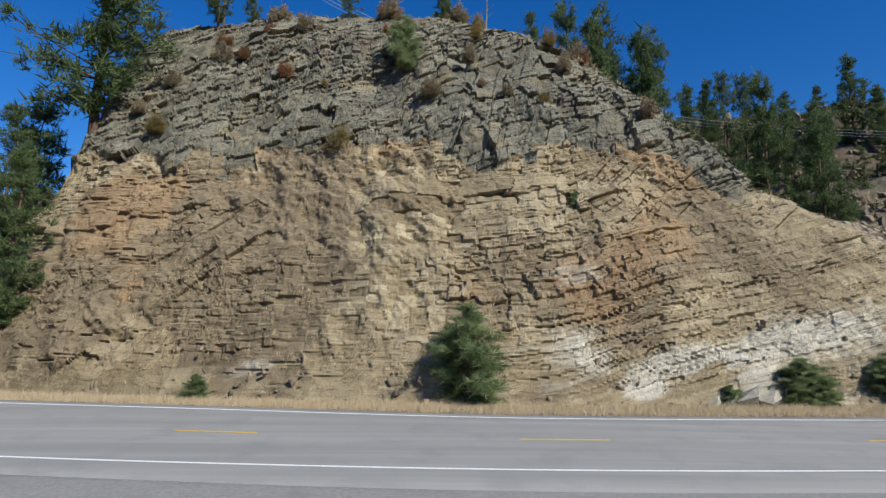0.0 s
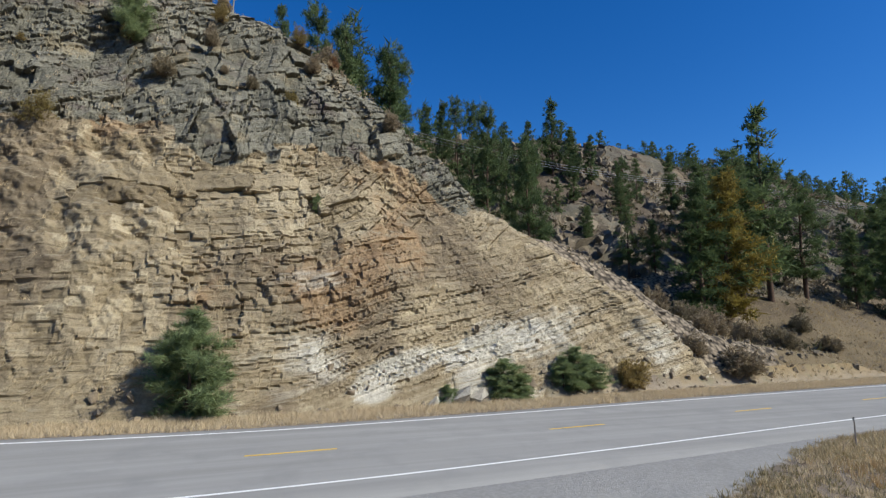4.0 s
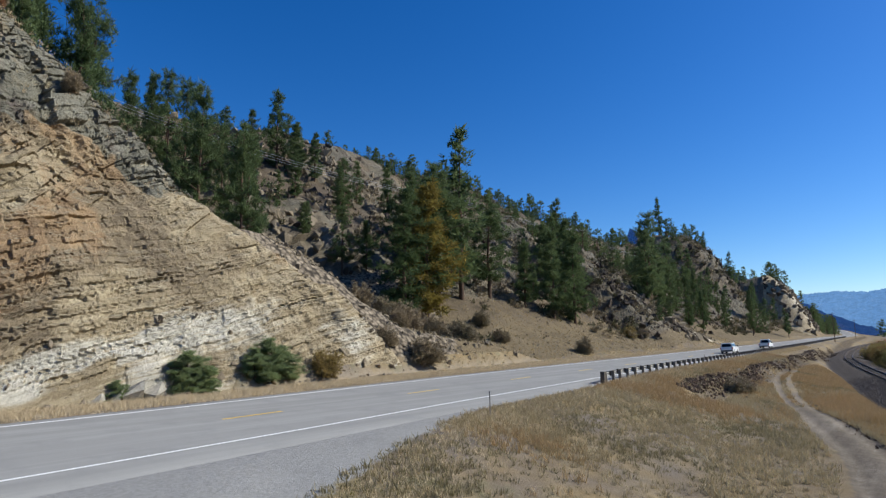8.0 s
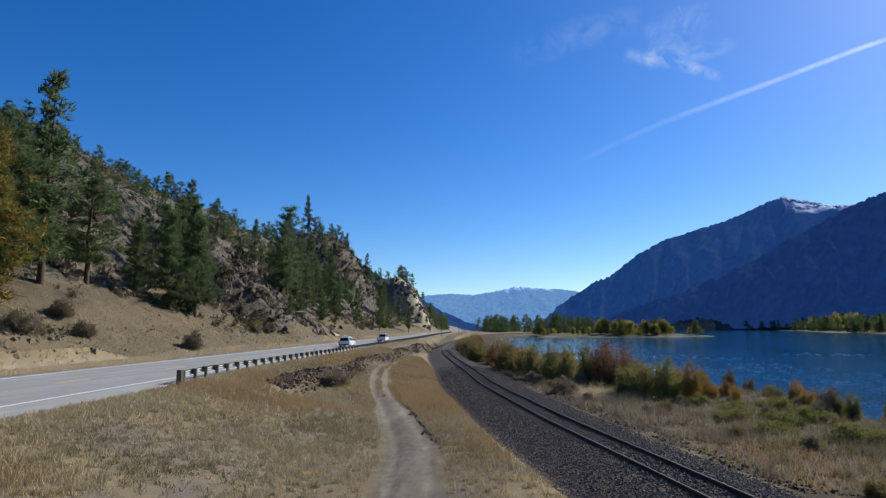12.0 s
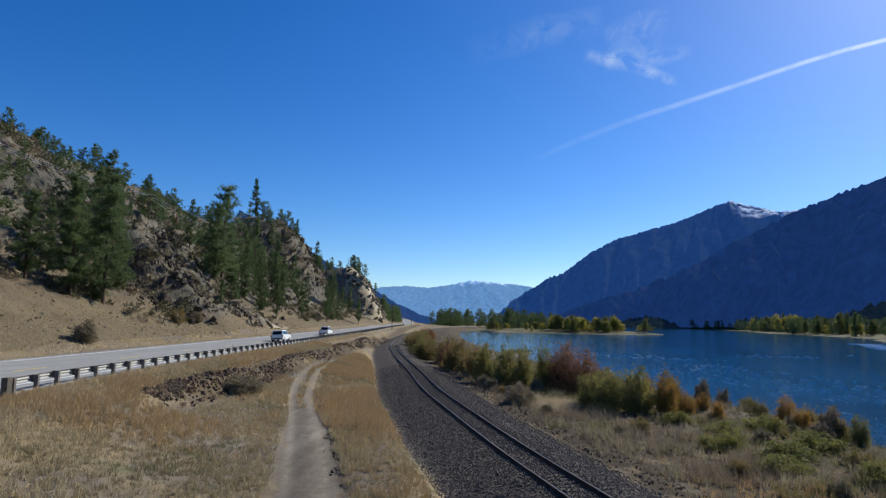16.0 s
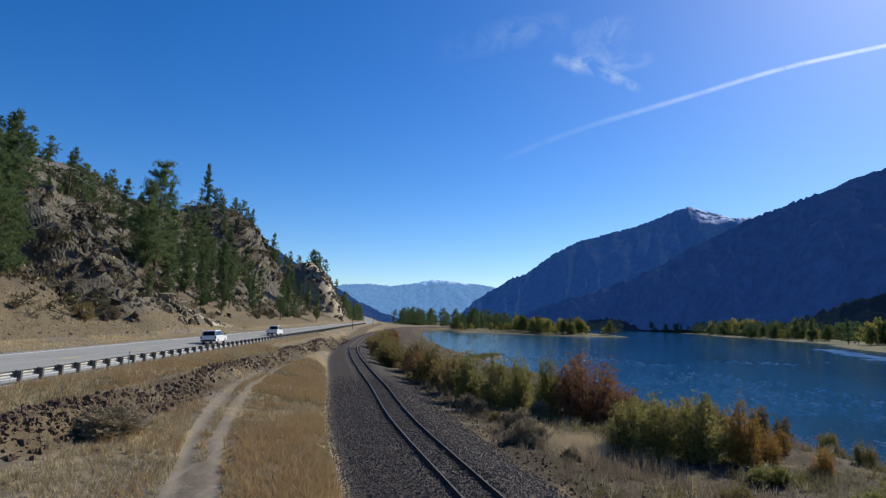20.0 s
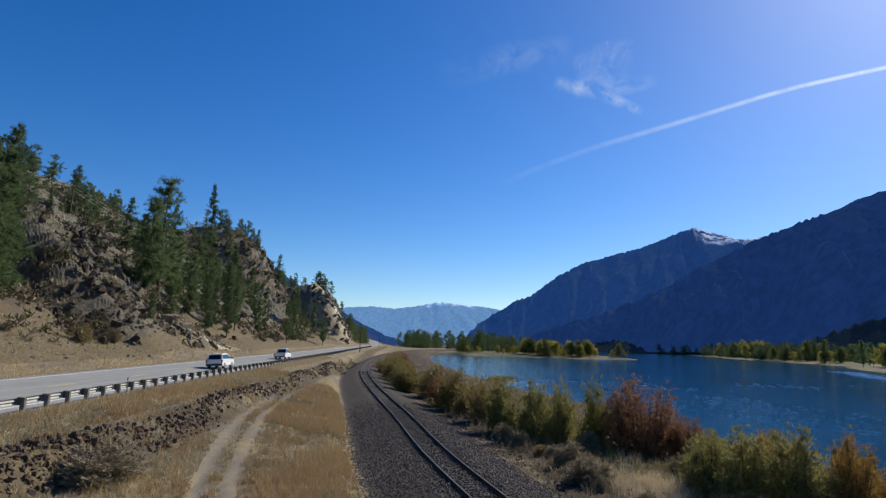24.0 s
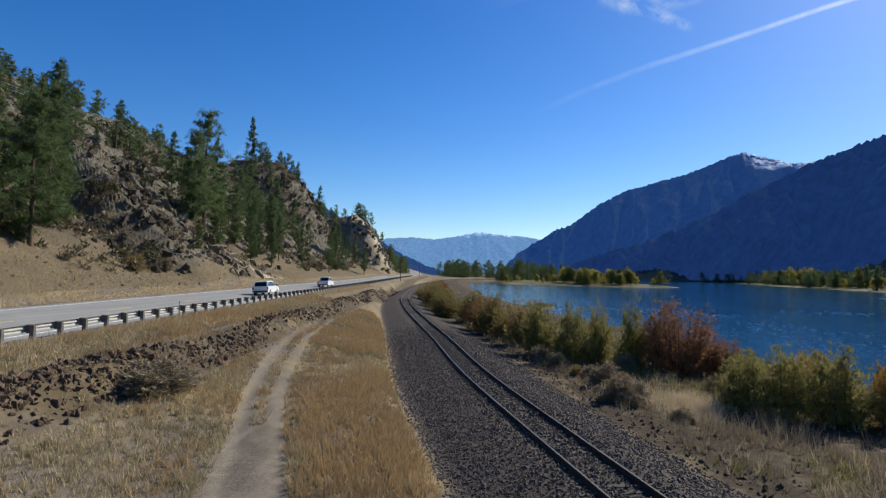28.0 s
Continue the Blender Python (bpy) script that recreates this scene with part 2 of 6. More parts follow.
def make_hill():
    m = Mat("hillside_soil", 0.95, 0, 0.1)
    a, b, f = m.noise(0.06, 5, 0.65), m.noise(0.6, 5, 0.65), m.noise(6, 5, 0.75)
    c = m.ramp(b, (0.3, (0.07, 0.055, 0.038)), (0.5, (0.12, 0.094, 0.064)), (0.7, (0.175, 0.138, 0.092)))
    c = m.mix(m.grey(a, 0.46, 0.6), c, m.mix(b, (0.08, 0.062, 0.05), (0.15, 0.125, 0.1)))
    height = m.math("ADD", m.math("DIVIDE", m.axis(2), 16.0), m.math("MULTIPLY", m.noise(0.22, 5, 0.65), 0.7))
    straw = m.mix(b, (0.142, 0.11, 0.067), (0.238, 0.187, 0.114))
    c = m.mix(m.grey(height, 0.58, 0.84), straw, c)
    c = m.mix(m.grey(f, 0.25, 0.7), m.mix(0.55, c, (0.07, 0.05, 0.03)), c)
    m.color(c).bump(m.mix(0.4, f, b), 0.2, 0.8)
    return m.m


def make_gravel(name, lo, hi, scale=9.0, tint=(0.3, 0.2, 0.13)):
    m = Mat(name, 0.9, 0, 0.25)
    cell = m.cells(scale)
    g = m.node("ShaderNodeSeparateColor")
    m.link(cell, g.inputs[0])
    c = m.mix(g.outputs[0], lo, hi)
    c = m.mix(m.grey(m.noise(0.5, 4), 0.5, 0.7), c, tint)
    d = m.cells(scale, None, "Distance")
    c = m.mix(m.grey(d, 0.35, 0.75), c, tuple(0.3 * v for v in lo))
    m.color(c).bump(m.math("SUBTRACT", 1.0, d), 0.05, 0.9)
    return m.m


def make_bottomland():
    m = Mat("olive_brown_bottomland", 0.95, 0, 0.1)
    b = m.noise(0.05, 6, 0.7)
    m.color(m.ramp(b, (0.35, (0.05, 0.055, 0.025)), (0.5, (0.11, 0.1, 0.05)), (0.68, (0.22, 0.175, 0.11)))).bump(b, 0.5, 0.6)
    return m.m


GROUND, HILL, BOTTOM = make_ground(), make_hill(), make_bottomland()
SCREE = make_gravel("purple_grey_scree", (0.08, 0.06, 0.048), (0.2, 0.16, 0.13), 3.0, (0.17, 0.128, 0.09))
TALUS = make_gravel("tan_talus", (0.14, 0.11, 0.078), (0.33, 0.27, 0.195), 2.6, (0.25, 0.2, 0.138))


def make_plain(name, col, rough=0.6, metal=0.0, wear=None, scale=6.0):
    m = Mat(name, rough, metal)
    w = wear or tuple(0.65 * c for c in col)
    m.color(m.mix(m.grey(m.noise(scale, 5, 0.7), 0.4, 0.75), col, w)).bump(m.noise(scale * 6, 4), 0.01, 0.2)
    return m.m


POST = make_plain("grey_weathered_post", (0.17, 0.15, 0.13), 0.85, 0, (0.08, 0.068, 0.056), 3.0)
STEEL = make_plain("galvanised_steel", (0.38, 0.37, 0.345), 0.6, 0.2, (0.25, 0.235, 0.21))
RUST_STEEL = make_plain("rusted_rail_side", (0.09, 0.06, 0.045), 0.8, 0.2)
RAIL_TOP = make_plain("worn_rail_head", (0.14, 0.12, 0.105), 0.5, 0.3)
TIMBER = make_plain("dark_weathered_timber", (0.085, 0.07, 0.055), 0.9, 0, (0.16, 0.135, 0.11))
BARK = make_plain("pine_bark", (0.12, 0.075, 0.05), 0.95, 0, (0.05, 0.035, 0.028), 4.0)
DEADWOOD = make_plain("grey_dead_wood", (0.25, 0.22, 0.19), 0.9)
NEEDLE = leafy("pine_needles", (0.052, 0.088, 0.04), (0.165, 0.215, 0.085), 0.6, 0.45)
NEEDLE_YOUNG = leafy("young_pine_needles", (0.13, 0.18, 0.085), (0.33, 0.395, 0.19), 2.0, 0.5)
LARCH = leafy("golden_larch_needles", (0.17, 0.13, 0.035), (0.42, 0.32, 0.075), 0.6, 0.35)
SHRUB_GREEN = leafy("green_shrub_leaves", (0.12, 0.118, 0.042), (0.37, 0.335, 0.115), 2.0, 0.4)
SHRUB_RED = leafy("rust_red_shrub_leaves", (0.15, 0.078, 0.042), (0.38, 0.2, 0.1), 2.0, 0.35)
SHRUB_ORANGE = leafy("orange_shrub_leaves", (0.25, 0.135, 0.04), (0.54, 0.33, 0.09), 2.0, 0.35)
SHRUB_BROWN = leafy("bare_brown_twigs", (0.16, 0.132, 0.085), (0.38, 0.31, 0.2), 2.0, 0.2)
SHRUB_OLIVE = leafy("olive_shrub_leaves", (0.15, 0.12, 0.045), (0.38, 0.29, 0.11), 2.0, 0.4)
SHRUB_LIME = leafy("yellow_green_shrub_leaves", (0.12, 0.12, 0.03), (0.33, 0.31, 0.08), 2.0, 0.4)
SHRUB_DUN = leafy("dull_olive_brush", (0.06, 0.058, 0.03), (0.16, 0.142, 0.075), 2.0, 0.3)
YELLOW_LEAF = leafy("yellow_cottonwood_leaves", (0.23, 0.2, 0.04), (0.5, 0.43, 0.09), 1.0, 0.4)
STRAW = leafy("dry_straw_grass", (0.34, 0.26, 0.145), (0.6, 0.495, 0.31), 0.5, 0.3)
GOLD_GRASS = leafy("golden_brown_grass", (0.26, 0.183, 0.09), (0.46, 0.34, 0.18), 0.5, 0.3)
PALE_GRASS = leafy("pale_bunch_grass", (0.38, 0.31, 0.19), (0.64, 0.54, 0.365), 0.5, 0.3)
OLIVE_GRASS = leafy("grey_olive_grass", (0.17, 0.145, 0.078), (0.35, 0.3, 0.17), 0.5, 0.3)
TALL_BROWN = leafy("tall_brown_grass", (0.17, 0.126, 0.088), (0.45, 0.35, 0.24), 0.8, 0.3)
RUSTY_GRASS = leafy("rusty_golden_grass", (0.3, 0.2, 0.092), (0.5, 0.36, 0.19), 0.5, 0.3)


def make_water():
    m = Mat("river_water", 0.08, 0, 0.06)
    flow = m.stretch(0.5, 1.0, 1.0, 0, 0, radians(10))
    n = m.noise(1.6, 6, 0.7, flow, 0.6)
    big = m.noise(0.022, 4, 0.6, m.stretch(0.5, 1.0, 1.0, 0, 0, radians(20)), 1.0)
    # white flecks: foam, and sun glints painted into the water's colour
    foam_glints = m.grey(m.noise(0.9, 7, 0.8, m.stretch(0.3, 1.0, 1.0, 0, 0, radians(-25)), 1.0), 0.65, 0.71)
    c = m.mix(m.grey(big, 0.36, 0.64), (0.004, 0.038, 0.08), (0.006, 0.068, 0.155))
    c = m.mix(m.math("MULTIPLY", foam_glints, m.grey(big, 0.4, 0.56)), c, (0.55, 0.62, 0.66))
    near = m.math("ADD", m.math("MULTIPLY", m.axis(0), -0.012), m.math("MULTIPLY", m.noise(0.03, 4, 0.6), 0.9))
    riffle = m.grey(near, -1.2, -0.6)
    dark = m.mix(m.grey(m.noise(0.5, 6, 0.75, flow, 0.8), 0.42, 0.6), (0.004, 0.03, 0.052), (0.006, 0.07, 0.135))
    dark = m.mix(m.grey(m.noise(0.55, 7, 0.8, m.stretch(0.35, 1.0, 1.0, 0, 0, radians(-20)), 1.2), 0.62, 0.68), dark, (0.6, 0.68, 0.72))
    c = m.mix(riffle, c, dark)
    m.color(c)
    m.b.inputs["IOR"].default_value = 1.33
    m.bump(m.mix(0.5, n, m.noise(0.6, 4, 0.6, flow, 0.5)), 0.14, 0.55)
    return m.m


WATER = make_water()
FOAM = make_plain("white_water", (0.78, 0.82, 0.84), 0.6)


def make_mountain(name, forest, bare, snow_z=None, lee=None):
    m = Mat(name, 1.0, 0, 0.0)
    c = m.mix(m.grey(m.noise(0.012, 6, 0.7), 0.52, 0.66), forest, bare)
    c = m.mix(m.grey(m.noise(0.09, 5, 0.75), 0.35, 0.65), m.mix(0.7, c, (0.004, 0.008, 0.01)), c)
    if snow_z:
        z = m.math("ADD", m.axis(2), m.math("MULTIPLY", m.noise(0.01, 6, 0.75), 160.0))
        on = m.grey(m.math("DIVIDE", m.math("SUBTRACT", z, snow_z), 200.0), 0.35, 0.55)
        if lee:
            on = m.math("MULTIPLY", on, m.grey(m.math("DIVIDE", m.math("SUBTRACT", -lee, m.axis(1)), 100.0), 0.0, 0.7))
            on = m.math("MULTIPLY", on, m.grey(m.noise(0.02, 5, 0.7), 0.42, 0.56))
        c = m.mix(on, c, (0.75, 0.78, 0.8))
    m.color(c)
    m.bump(m.noise(0.03, 6, 0.75), 25.0, 0.9)
    return m.m


# ---- plan of the ground ----
def spline(knots):
    """A smooth curve y(x) through a few plan points."""
    kx, ky = np.array([k[0] for k in knots], float), np.array([k[1] for k in knots], float)
    sl = np.gradient(ky, kx)

    def at(x):
        x = np.asarray(x, float)
        i = np.clip(np.searchsorted(kx, x) - 1, 0, len(kx) - 2)
        h = kx[i + 1] - kx[i]
        t = np.clip((x - kx[i]) / h, -3, 3)
        inside = (t >= 0) & (t <= 1)
        cub = (2 * t**3 - 3 * t**2 + 1) * ky[i] + (t**3 - 2 * t**2 + t) * h * sl[i] + (3 * t**2 - 2 * t**3) * ky[i + 1] + (t**3 - t**2) * h * sl[i + 1]
        end = np.where(x < kx[0], ky[0] + (x - kx[0]) * sl[0], ky[-1] + (x - kx[-1]) * sl[-1])
        return np.where(inside, cub, np.where((x < kx[0]) | (x > kx[-1]), end, cub))

    return at


road_y = spline([(-160, 44), (-80, 29.3), (-40, 22.5), (-24, 20.4), (-12, 19.0), (0, 18.2), (12, 18.9), (25, 20.1), (42, 21.4), (60, 22.4), (82, 23.6), (107, 25.0), (172, 29.0), (263, 35.2), (400, 44), (520, 51), (600, 56), (660, 67), (740, 102), (800, 142)])
rail_y = spline([(-160, -62), (-60, -36), (0, -20.0), (32, -11.5), (43, -8.5), (54, -5.85), (66, -3.1), (85, 0.3), (102, 3.5), (123, 7.3), (156, 12.2), (200, 16.3), (240, 18.8), (318, 21.6), (420, 22.0), (520, 16), (600, 2), (700, -30)])
shore_y = spline([(-160, -90), (-60, -66), (0, -50), (60, -38), (85, -33), (120, -27), (160, -20), (300, -6), (450, 2), (560, 2), (640, -12), (760, -60)])
WATER_Z, RAIL_Z = -6.5, -2.54


def sm(a, b, x):
    t = np.clip((x - a) / (b - a), 0, 1)
    return t * t * (3 - 2 * t)


def fbm(x, y, scale, octaves=4, seed=0.0):
    """Smooth value noise on arrays, about -1 to 1."""
    out, amp, tot = 0.0, 1.0, 0.0
    for o in range(octaves):
        fx, fy = x * scale + 17.3 * o + seed, y * scale - 9.1 * o + 2 * seed
        ix, iy = np.floor(fx), np.floor(fy)
        tx, ty = fx - ix, fy - iy
        tx, ty = tx * tx * (3 - 2 * tx), ty * ty * (3 - 2 * ty)
        g = lambda a, b: (np.modf(np.abs(np.sin(a * 127.1 + b * 311.7) * 43758.5453))[0]) * 2 - 1
        n = (g(ix, iy) * (1 - tx) + g(ix + 1, iy) * tx) * (1 - ty) + (g(ix, iy + 1) * (1 - tx) + g(ix + 1, iy + 1) * tx) * ty
        out, tot = out + n * amp, tot + amp
        amp, scale = amp * 0.5, scale * 2.03
    return out / tot


def bank(x):
    """Cross slope of the road: it leans toward the river side."""
    return 0.065 + 0.028 * sm(3, -16, x) - 0.045 * sm(120, 260, x)


def rise(x):
    """The road climbs where it bends away up the valley."""
    return 9.0 * sm(590, 770, x)


def road_z(x, v):
    return bank(x) * v + rise(x)


def cliff_prof(d):
    """Height of the rock cut over its foot, by the depth into the hill."""
    return np.interp(d, [-3, 0, 0.5, 3.0, 5.0, 8.0, 9.0, 11.5, 14.5, 19, 26, 45], [0, 0.15, 1.5, 7.2, 10.0, 14.0, 17.2, 22.0, 27.3, 31.8, 35.0, 41])


def nose_depth(x, v):
    front = v - 8.6
    left = (x + 31.2) * 7.0 + 0.45 * (v - 8)
    right = 32.0 - 0.766 * x - 0.45 * v
    k = 2.2
    d = -k * np.log(np.exp(-np.clip(front, -60, 60) / k) + np.exp(-np.clip(left, -60, 60) / k) + np.exp(-np.clip(right, -60, 60) / k))
    return np.where(front < 3, np.minimum(front, d + 0.8), d)


def hill_z(x, v):
    """The wooded hillside behind and beyond the cut."""
    back = 10.0 * sm(70, 25, x) + 22 * sm(20, -20, x) + 25 * sm(-25, -60, x)
    w = v - back
    z = np.interp(w, [0, 8, 18, 28, 70, 130, 400], [0.1, 0.4, 3.4, 9.6, 43, 53, 95])
    z = z + np.interp(v, [8, 12, 18, 26, 33, 42], [0, 1.6, 4.5, 8, 9, 3]) * sm(111, 119, x) * sm(156, 130, x)
    z = z + np.interp(v, [8, 14, 24, 34, 60], [0, 12, 25, 27, 8]) * sm(392, 412, x) * sm(486, 440, x)
    z = z + 21 * np.exp(-(((x - 312) / 30) ** 4 + ((v - 50) / 22) ** 2))
    z = z * (1 - 0.45 * sm(330, 520, x) * sm(15, 60, v))
    # loose talus that runs out from the end of the cut
    w = x - 0.9 * (v - 11)
    talus = np.interp(w, [20, 28.5, 31.6, 36, 42, 51, 62], [12, 8.4, 6.2, 4.1, 3.2, 2.2, 0]) * sm(36, 24, v)
    z = np.where(x > 18, np.maximum(z, np.minimum(talus, (v - 8.0) * 1.15)), z)
    return z + fbm(x, v, 0.06, 4, 3.0) * 2.2 * sm(14, 34, v) + fbm(x, v, 0.25, 3, 5.0) * 0.5 * sm(8, 14, v)


def ground_z(x, y):
    """Height of the open ground, road bed included, without the cut itself."""
    x, y = np.asarray(x, float), np.asarray(y, float)
    v = y - road_y(x)
    u = y - rail_y(x)
    d = -5.3 - v
    wide = sm(38, 54, x)
    za = -0.40 - 2.35 * sm(0, 15, d)
    zb = -0.42 + 0.24 * np.exp(-(((d - 0.4) / 0.9) ** 2)) - 0.3 * sm(0, 4, d) - 1.25 * sm(4.3, 6.2, d) - 0.8 * sm(6, 12, d)
    z = np.where(d > 0, za * (1 - wide) + zb * wide, np.where(v > 5, np.maximum(0.25, hill_z(x, v)), road_z(x, v) - 0.06))
    z = np.where(v < 5, np.where(d > 0, z + rise(x) * sm(40, 0, d), z), z + rise(x))
    z = z + fbm(x, y, 0.3, 3) * 0.12 * sm(0.5, 3, d) + fbm(x, y, 1.3, 2) * 0.05 * sm(0.5, 3, d)
    # railway bed
    crown = -2.74 + np.interp(np.abs(u), [0, 1.75, 4.3, 5.5], [0, 0, -0.62, -0.7])
    bed = sm(6.5, 4.0, u) * sm(-6.5, -4.0, u)
    south = -3.45 + fbm(x, y, 0.22, 4) * 0.3
    e = y - shore_y(x)
    south = np.where(e < 12, -7.4 + (south + 7.4) * sm(-3.5, 10, e), south)
    south = np.where(e < -3, -7.4 - 0.02 * np.minimum(-e, 60), south)
    z = np.where(u < 0, south, z)
    return z * (1 - bed) + crown * bed


# ---- mesh helpers ----
def grid_mesh(name, X, Y, Z, materials, smooth=True, pick=None):
    """A sheet from arrays of the same shape; pick gives the material slot face by face."""
    r, c = X.shape
    me = bpy.data.meshes.new(name)
    co = np.stack([X, Y, Z], -1).reshape(-1, 3).astype(np.float32)
    i = np.arange(r * c).reshape(r, c)
    q = np.stack([i[:-1, :-1], i[:-1, 1:], i[1:, 1:], i[1:, :-1]], -1).reshape(-1, 4)
    return fill_mesh(me, co, q, materials, smooth, pick)


def fill_mesh(me, co, faces, materials, smooth=False, pick=None):
    faces = np.asarray(faces, np.int32)
    n, k = faces.shape
    me.vertices.add(len(co))
    me.vertices.foreach_set("co", np.asarray(co, np.float32).ravel())
    me.loops.add(n * k)
    me.loops.foreach_set("vertex_index", faces.ravel())
    me.polygons.add(n)
    me.polygons.foreach_set("loop_start", np.arange(0, n * k, k, dtype=np.int32))
    me.polygons.foreach_set("use_smooth", np.full(n, smooth))
    for m in materials:
        me.materials.append(m)
    if pick is not None:
        me.polygons.foreach_set("material_index", np.asarray(pick, np.int32).ravel())
    me.update(calc_edges=True)
    return me


def part(name, bm, material, parent, label=""):
    """Links a bmesh, or a finished mesh, as one object under a thing or a part."""
    if isinstance(bm, bmesh.types.BMesh):
        me = bpy.data.meshes.new(name)
        bm.to_mesh(me)
        bm.free()
        me.materials.append(material)
    else:
        me = bm
    ob = new(name, me)
    ob.parent = parent
    return tagged(ob, label)


def box_bm(x0, x1, y0, y1, z0, z1, bevel=0.0, bm=None):
    bm = bm or bmesh.new()
    vs = [bm.verts.new((x, y, z)) for x in (x0, x1) for y in (y0, y1) for z in (z0, z1)]
    fs = [bm.faces.new([vs[i] for i in f]) for f in ((0, 1, 3, 2), (4, 6, 7, 5), (0, 4, 5, 1), (2, 3, 7, 6), (0, 2, 6, 4), (1, 5, 7, 3))]
    if bevel:
        es = list({e for f in fs for e in f.edges})
        bmesh.ops.bevel(bm, geom=es, offset=bevel, segments=2, affect="EDGES", profile=0.7)
    return bm


def sweep(name, path, section, material, closed=True, smooth=False):
    """A section (list of (side, up)) carried along plan points (x, y, z), kept upright."""
    P = np.asarray(path, float)
    T = np.gradient(P, axis=0)
    T /= np.linalg.norm(T[:, :2], axis=1)[:, None]
    N = np.stack([-T[:, 1], T[:, 0]], 1)
    S = np.asarray(section, float)
    k = len(S)
    co = np.concatenate([np.stack([P[:, 0] + N[:, 0] * s, P[:, 1] + N[:, 1] * s, P[:, 2] + h], 1)[:, None] for s, h in S], 1).reshape(-1, 3)
    n = len(P)
    faces = []
    for j in range(k if closed else k - 1):
        a, b = j, (j + 1) % k
        i = np.arange(n - 1) * k
        faces.append(np.stack([i + a, i + k + a, i + k + b, i + b], 1))
    return fill_mesh(bpy.data.meshes.new(name), co, np.concatenate(faces), [material], smooth)


# ---- the ground sheet ----
def steps(*runs):
    """Nonuniform coordinates from (start, end, step) runs."""
    out = [np.arange(a, b - 1e-6, s) for a, b, s in runs]
    return np.append(np.concatenate(out), runs[-1][1])


gx = steps((-160, -50, 4), (-50, -10, 1), (-10, 120, 0.5), (120, 260, 1.5), (260, 800, 5))
gv = steps((-150, -70, 10), (-70, -46, 1.0), (-46, -5.2, 0.3), (-5.2, 5.2, 1.3), (5.2, 9.4, 0.4))
GX, GV = np.meshgrid(gx, gv)
GY = GV + road_y(GX)
GZ = ground_z(GX, GY)
track_y = spline([(-10, -12.5), (10, -6.5), (24, -2.4), (34, -0.7), (42, 1.5), (50, 3.8), (60, 7.0), (68, 8.9), (78, 10.8), (95, 12.6), (110, 14)])


def paint(me, name, rgb):
    """A colour layer on a mesh, one value for each vertex."""
    layer = me.color_attributes.new(name, "FLOAT_COLOR", "POINT")
    full = np.ones((len(me.vertices), 4), np.float32)
    full[:, :3] = np.stack([np.asarray(c, np.float32).ravel() for c in rgb], 1)
    layer.data.foreach_set("color", full.ravel())


lane = np.abs(GY - track_y(GX)) / (1.05 - 0.42 * sm(50, 68, GX))
off_mid = np.abs(GY - track_y(GX))
dirt_c = np.where((GX > -12) & (GX < 96), np.clip(1.6 - lane, 0, 1) * sm(96, 86, GX), 0)
dirt_c = dirt_c * (1 - 0.35 * sm(48, 64, GX))
dirt_c = dirt_c * (1 - (0.3 + 0.4 * sm(50, 64, GX)) * np.exp(-((off_mid / 0.32) ** 2)))
gu, gw = GY - rail_y(GX), GY - road_y(GX)
ball_c = np.clip((5.3 - np.abs(gu - 0.1)) / 1.6, 0, 1)
limit = 5.6 + 5.2 * sm(26, 2, GX)
edge_c = np.where(gw < 0, np.clip((limit + 0.8 + gw) / 1.6, 0, 1), np.clip((4.9 - gw) / 0.5, 0, 1))
rut = np.exp(-(((np.abs(GY - track_y(GX)) - 0.8) / 0.28) ** 2)) * (dirt_c > 0.3) * 0.09
cutb = np.exp(-(((GY - track_y(GX) + 1.55) / 0.3) ** 2)) * 0.16 * (dirt_c > 0.01) * sm(30, 40, GX)
GZ = GZ - rut - cutb
ground = new("ground", grid_mesh("ground", GX, GY, GZ, [GROUND], True))
paint(ground.data, "cover", (dirt_c, ball_c, edge_c))
side = GY - track_y(GX)
on_track = (GX > -12) & (GX < 90)
ruts = (0.75 - 0.3 * sm(48, 60, GX)) * np.exp(-(((np.abs(side) - 0.78) / 0.2) ** 2)) * on_track
eroded = np.clip(1.2 * np.exp(-(((side + 1.55) / 0.32) ** 2)) * sm(-0.3, 0.2, fbm(GX, GY, 0.5, 3, 48.0)), 0, 1) * on_track * sm(28, 38, GX)
eroded = np.maximum(eroded, 0.5 * np.exp(-((side / 0.3) ** 2)) * on_track)
worn = 0.4 * sm(6.5, 2.0, np.abs(side)) * sm(62, 46, GX) * on_track * sm(-0.35, 0.1, fbm(GX, GY, 0.3, 3, 47.0))
eroded = np.maximum(eroded, worn)
ruts = np.maximum(ruts, 0.9 * sm(4.5, 5.0, gw) * sm(9.3, 8.0, gw) * sm(70, 55, GX))
stony = sm(-9.0, -9.7, gw) * sm(-12.2, -11.2, gw) * sm(46, 54, GX)
paint(ground.data, "wild", (np.maximum(sm(-3.4, -5.0, gu), 0.8 * stony), ruts, eroded))
tagged(ground, "dry straw-coloured grass flat beside road and railway", "ground", kind="stuff")
ground["kind"] = "structure"

# ---- the hillside ----
hx = steps((-160, -45, 4), (-45, 30, 1.5), (30, 104, 0.8), (104, 152, 0.3), (152, 200, 0.7), (200, 340, 1.2), (340, 390, 5), (390, 460, 1.3), (460, 800, 6))
hv = steps((9.4, 46, 0.33), (46, 60, 0.8), (60, 130, 2), (130, 400, 15))
HX, HV = np.meshgrid(hx, hv)
HZ = np.maximum(0.25, hill_z(HX, HV)) + rise(HX)


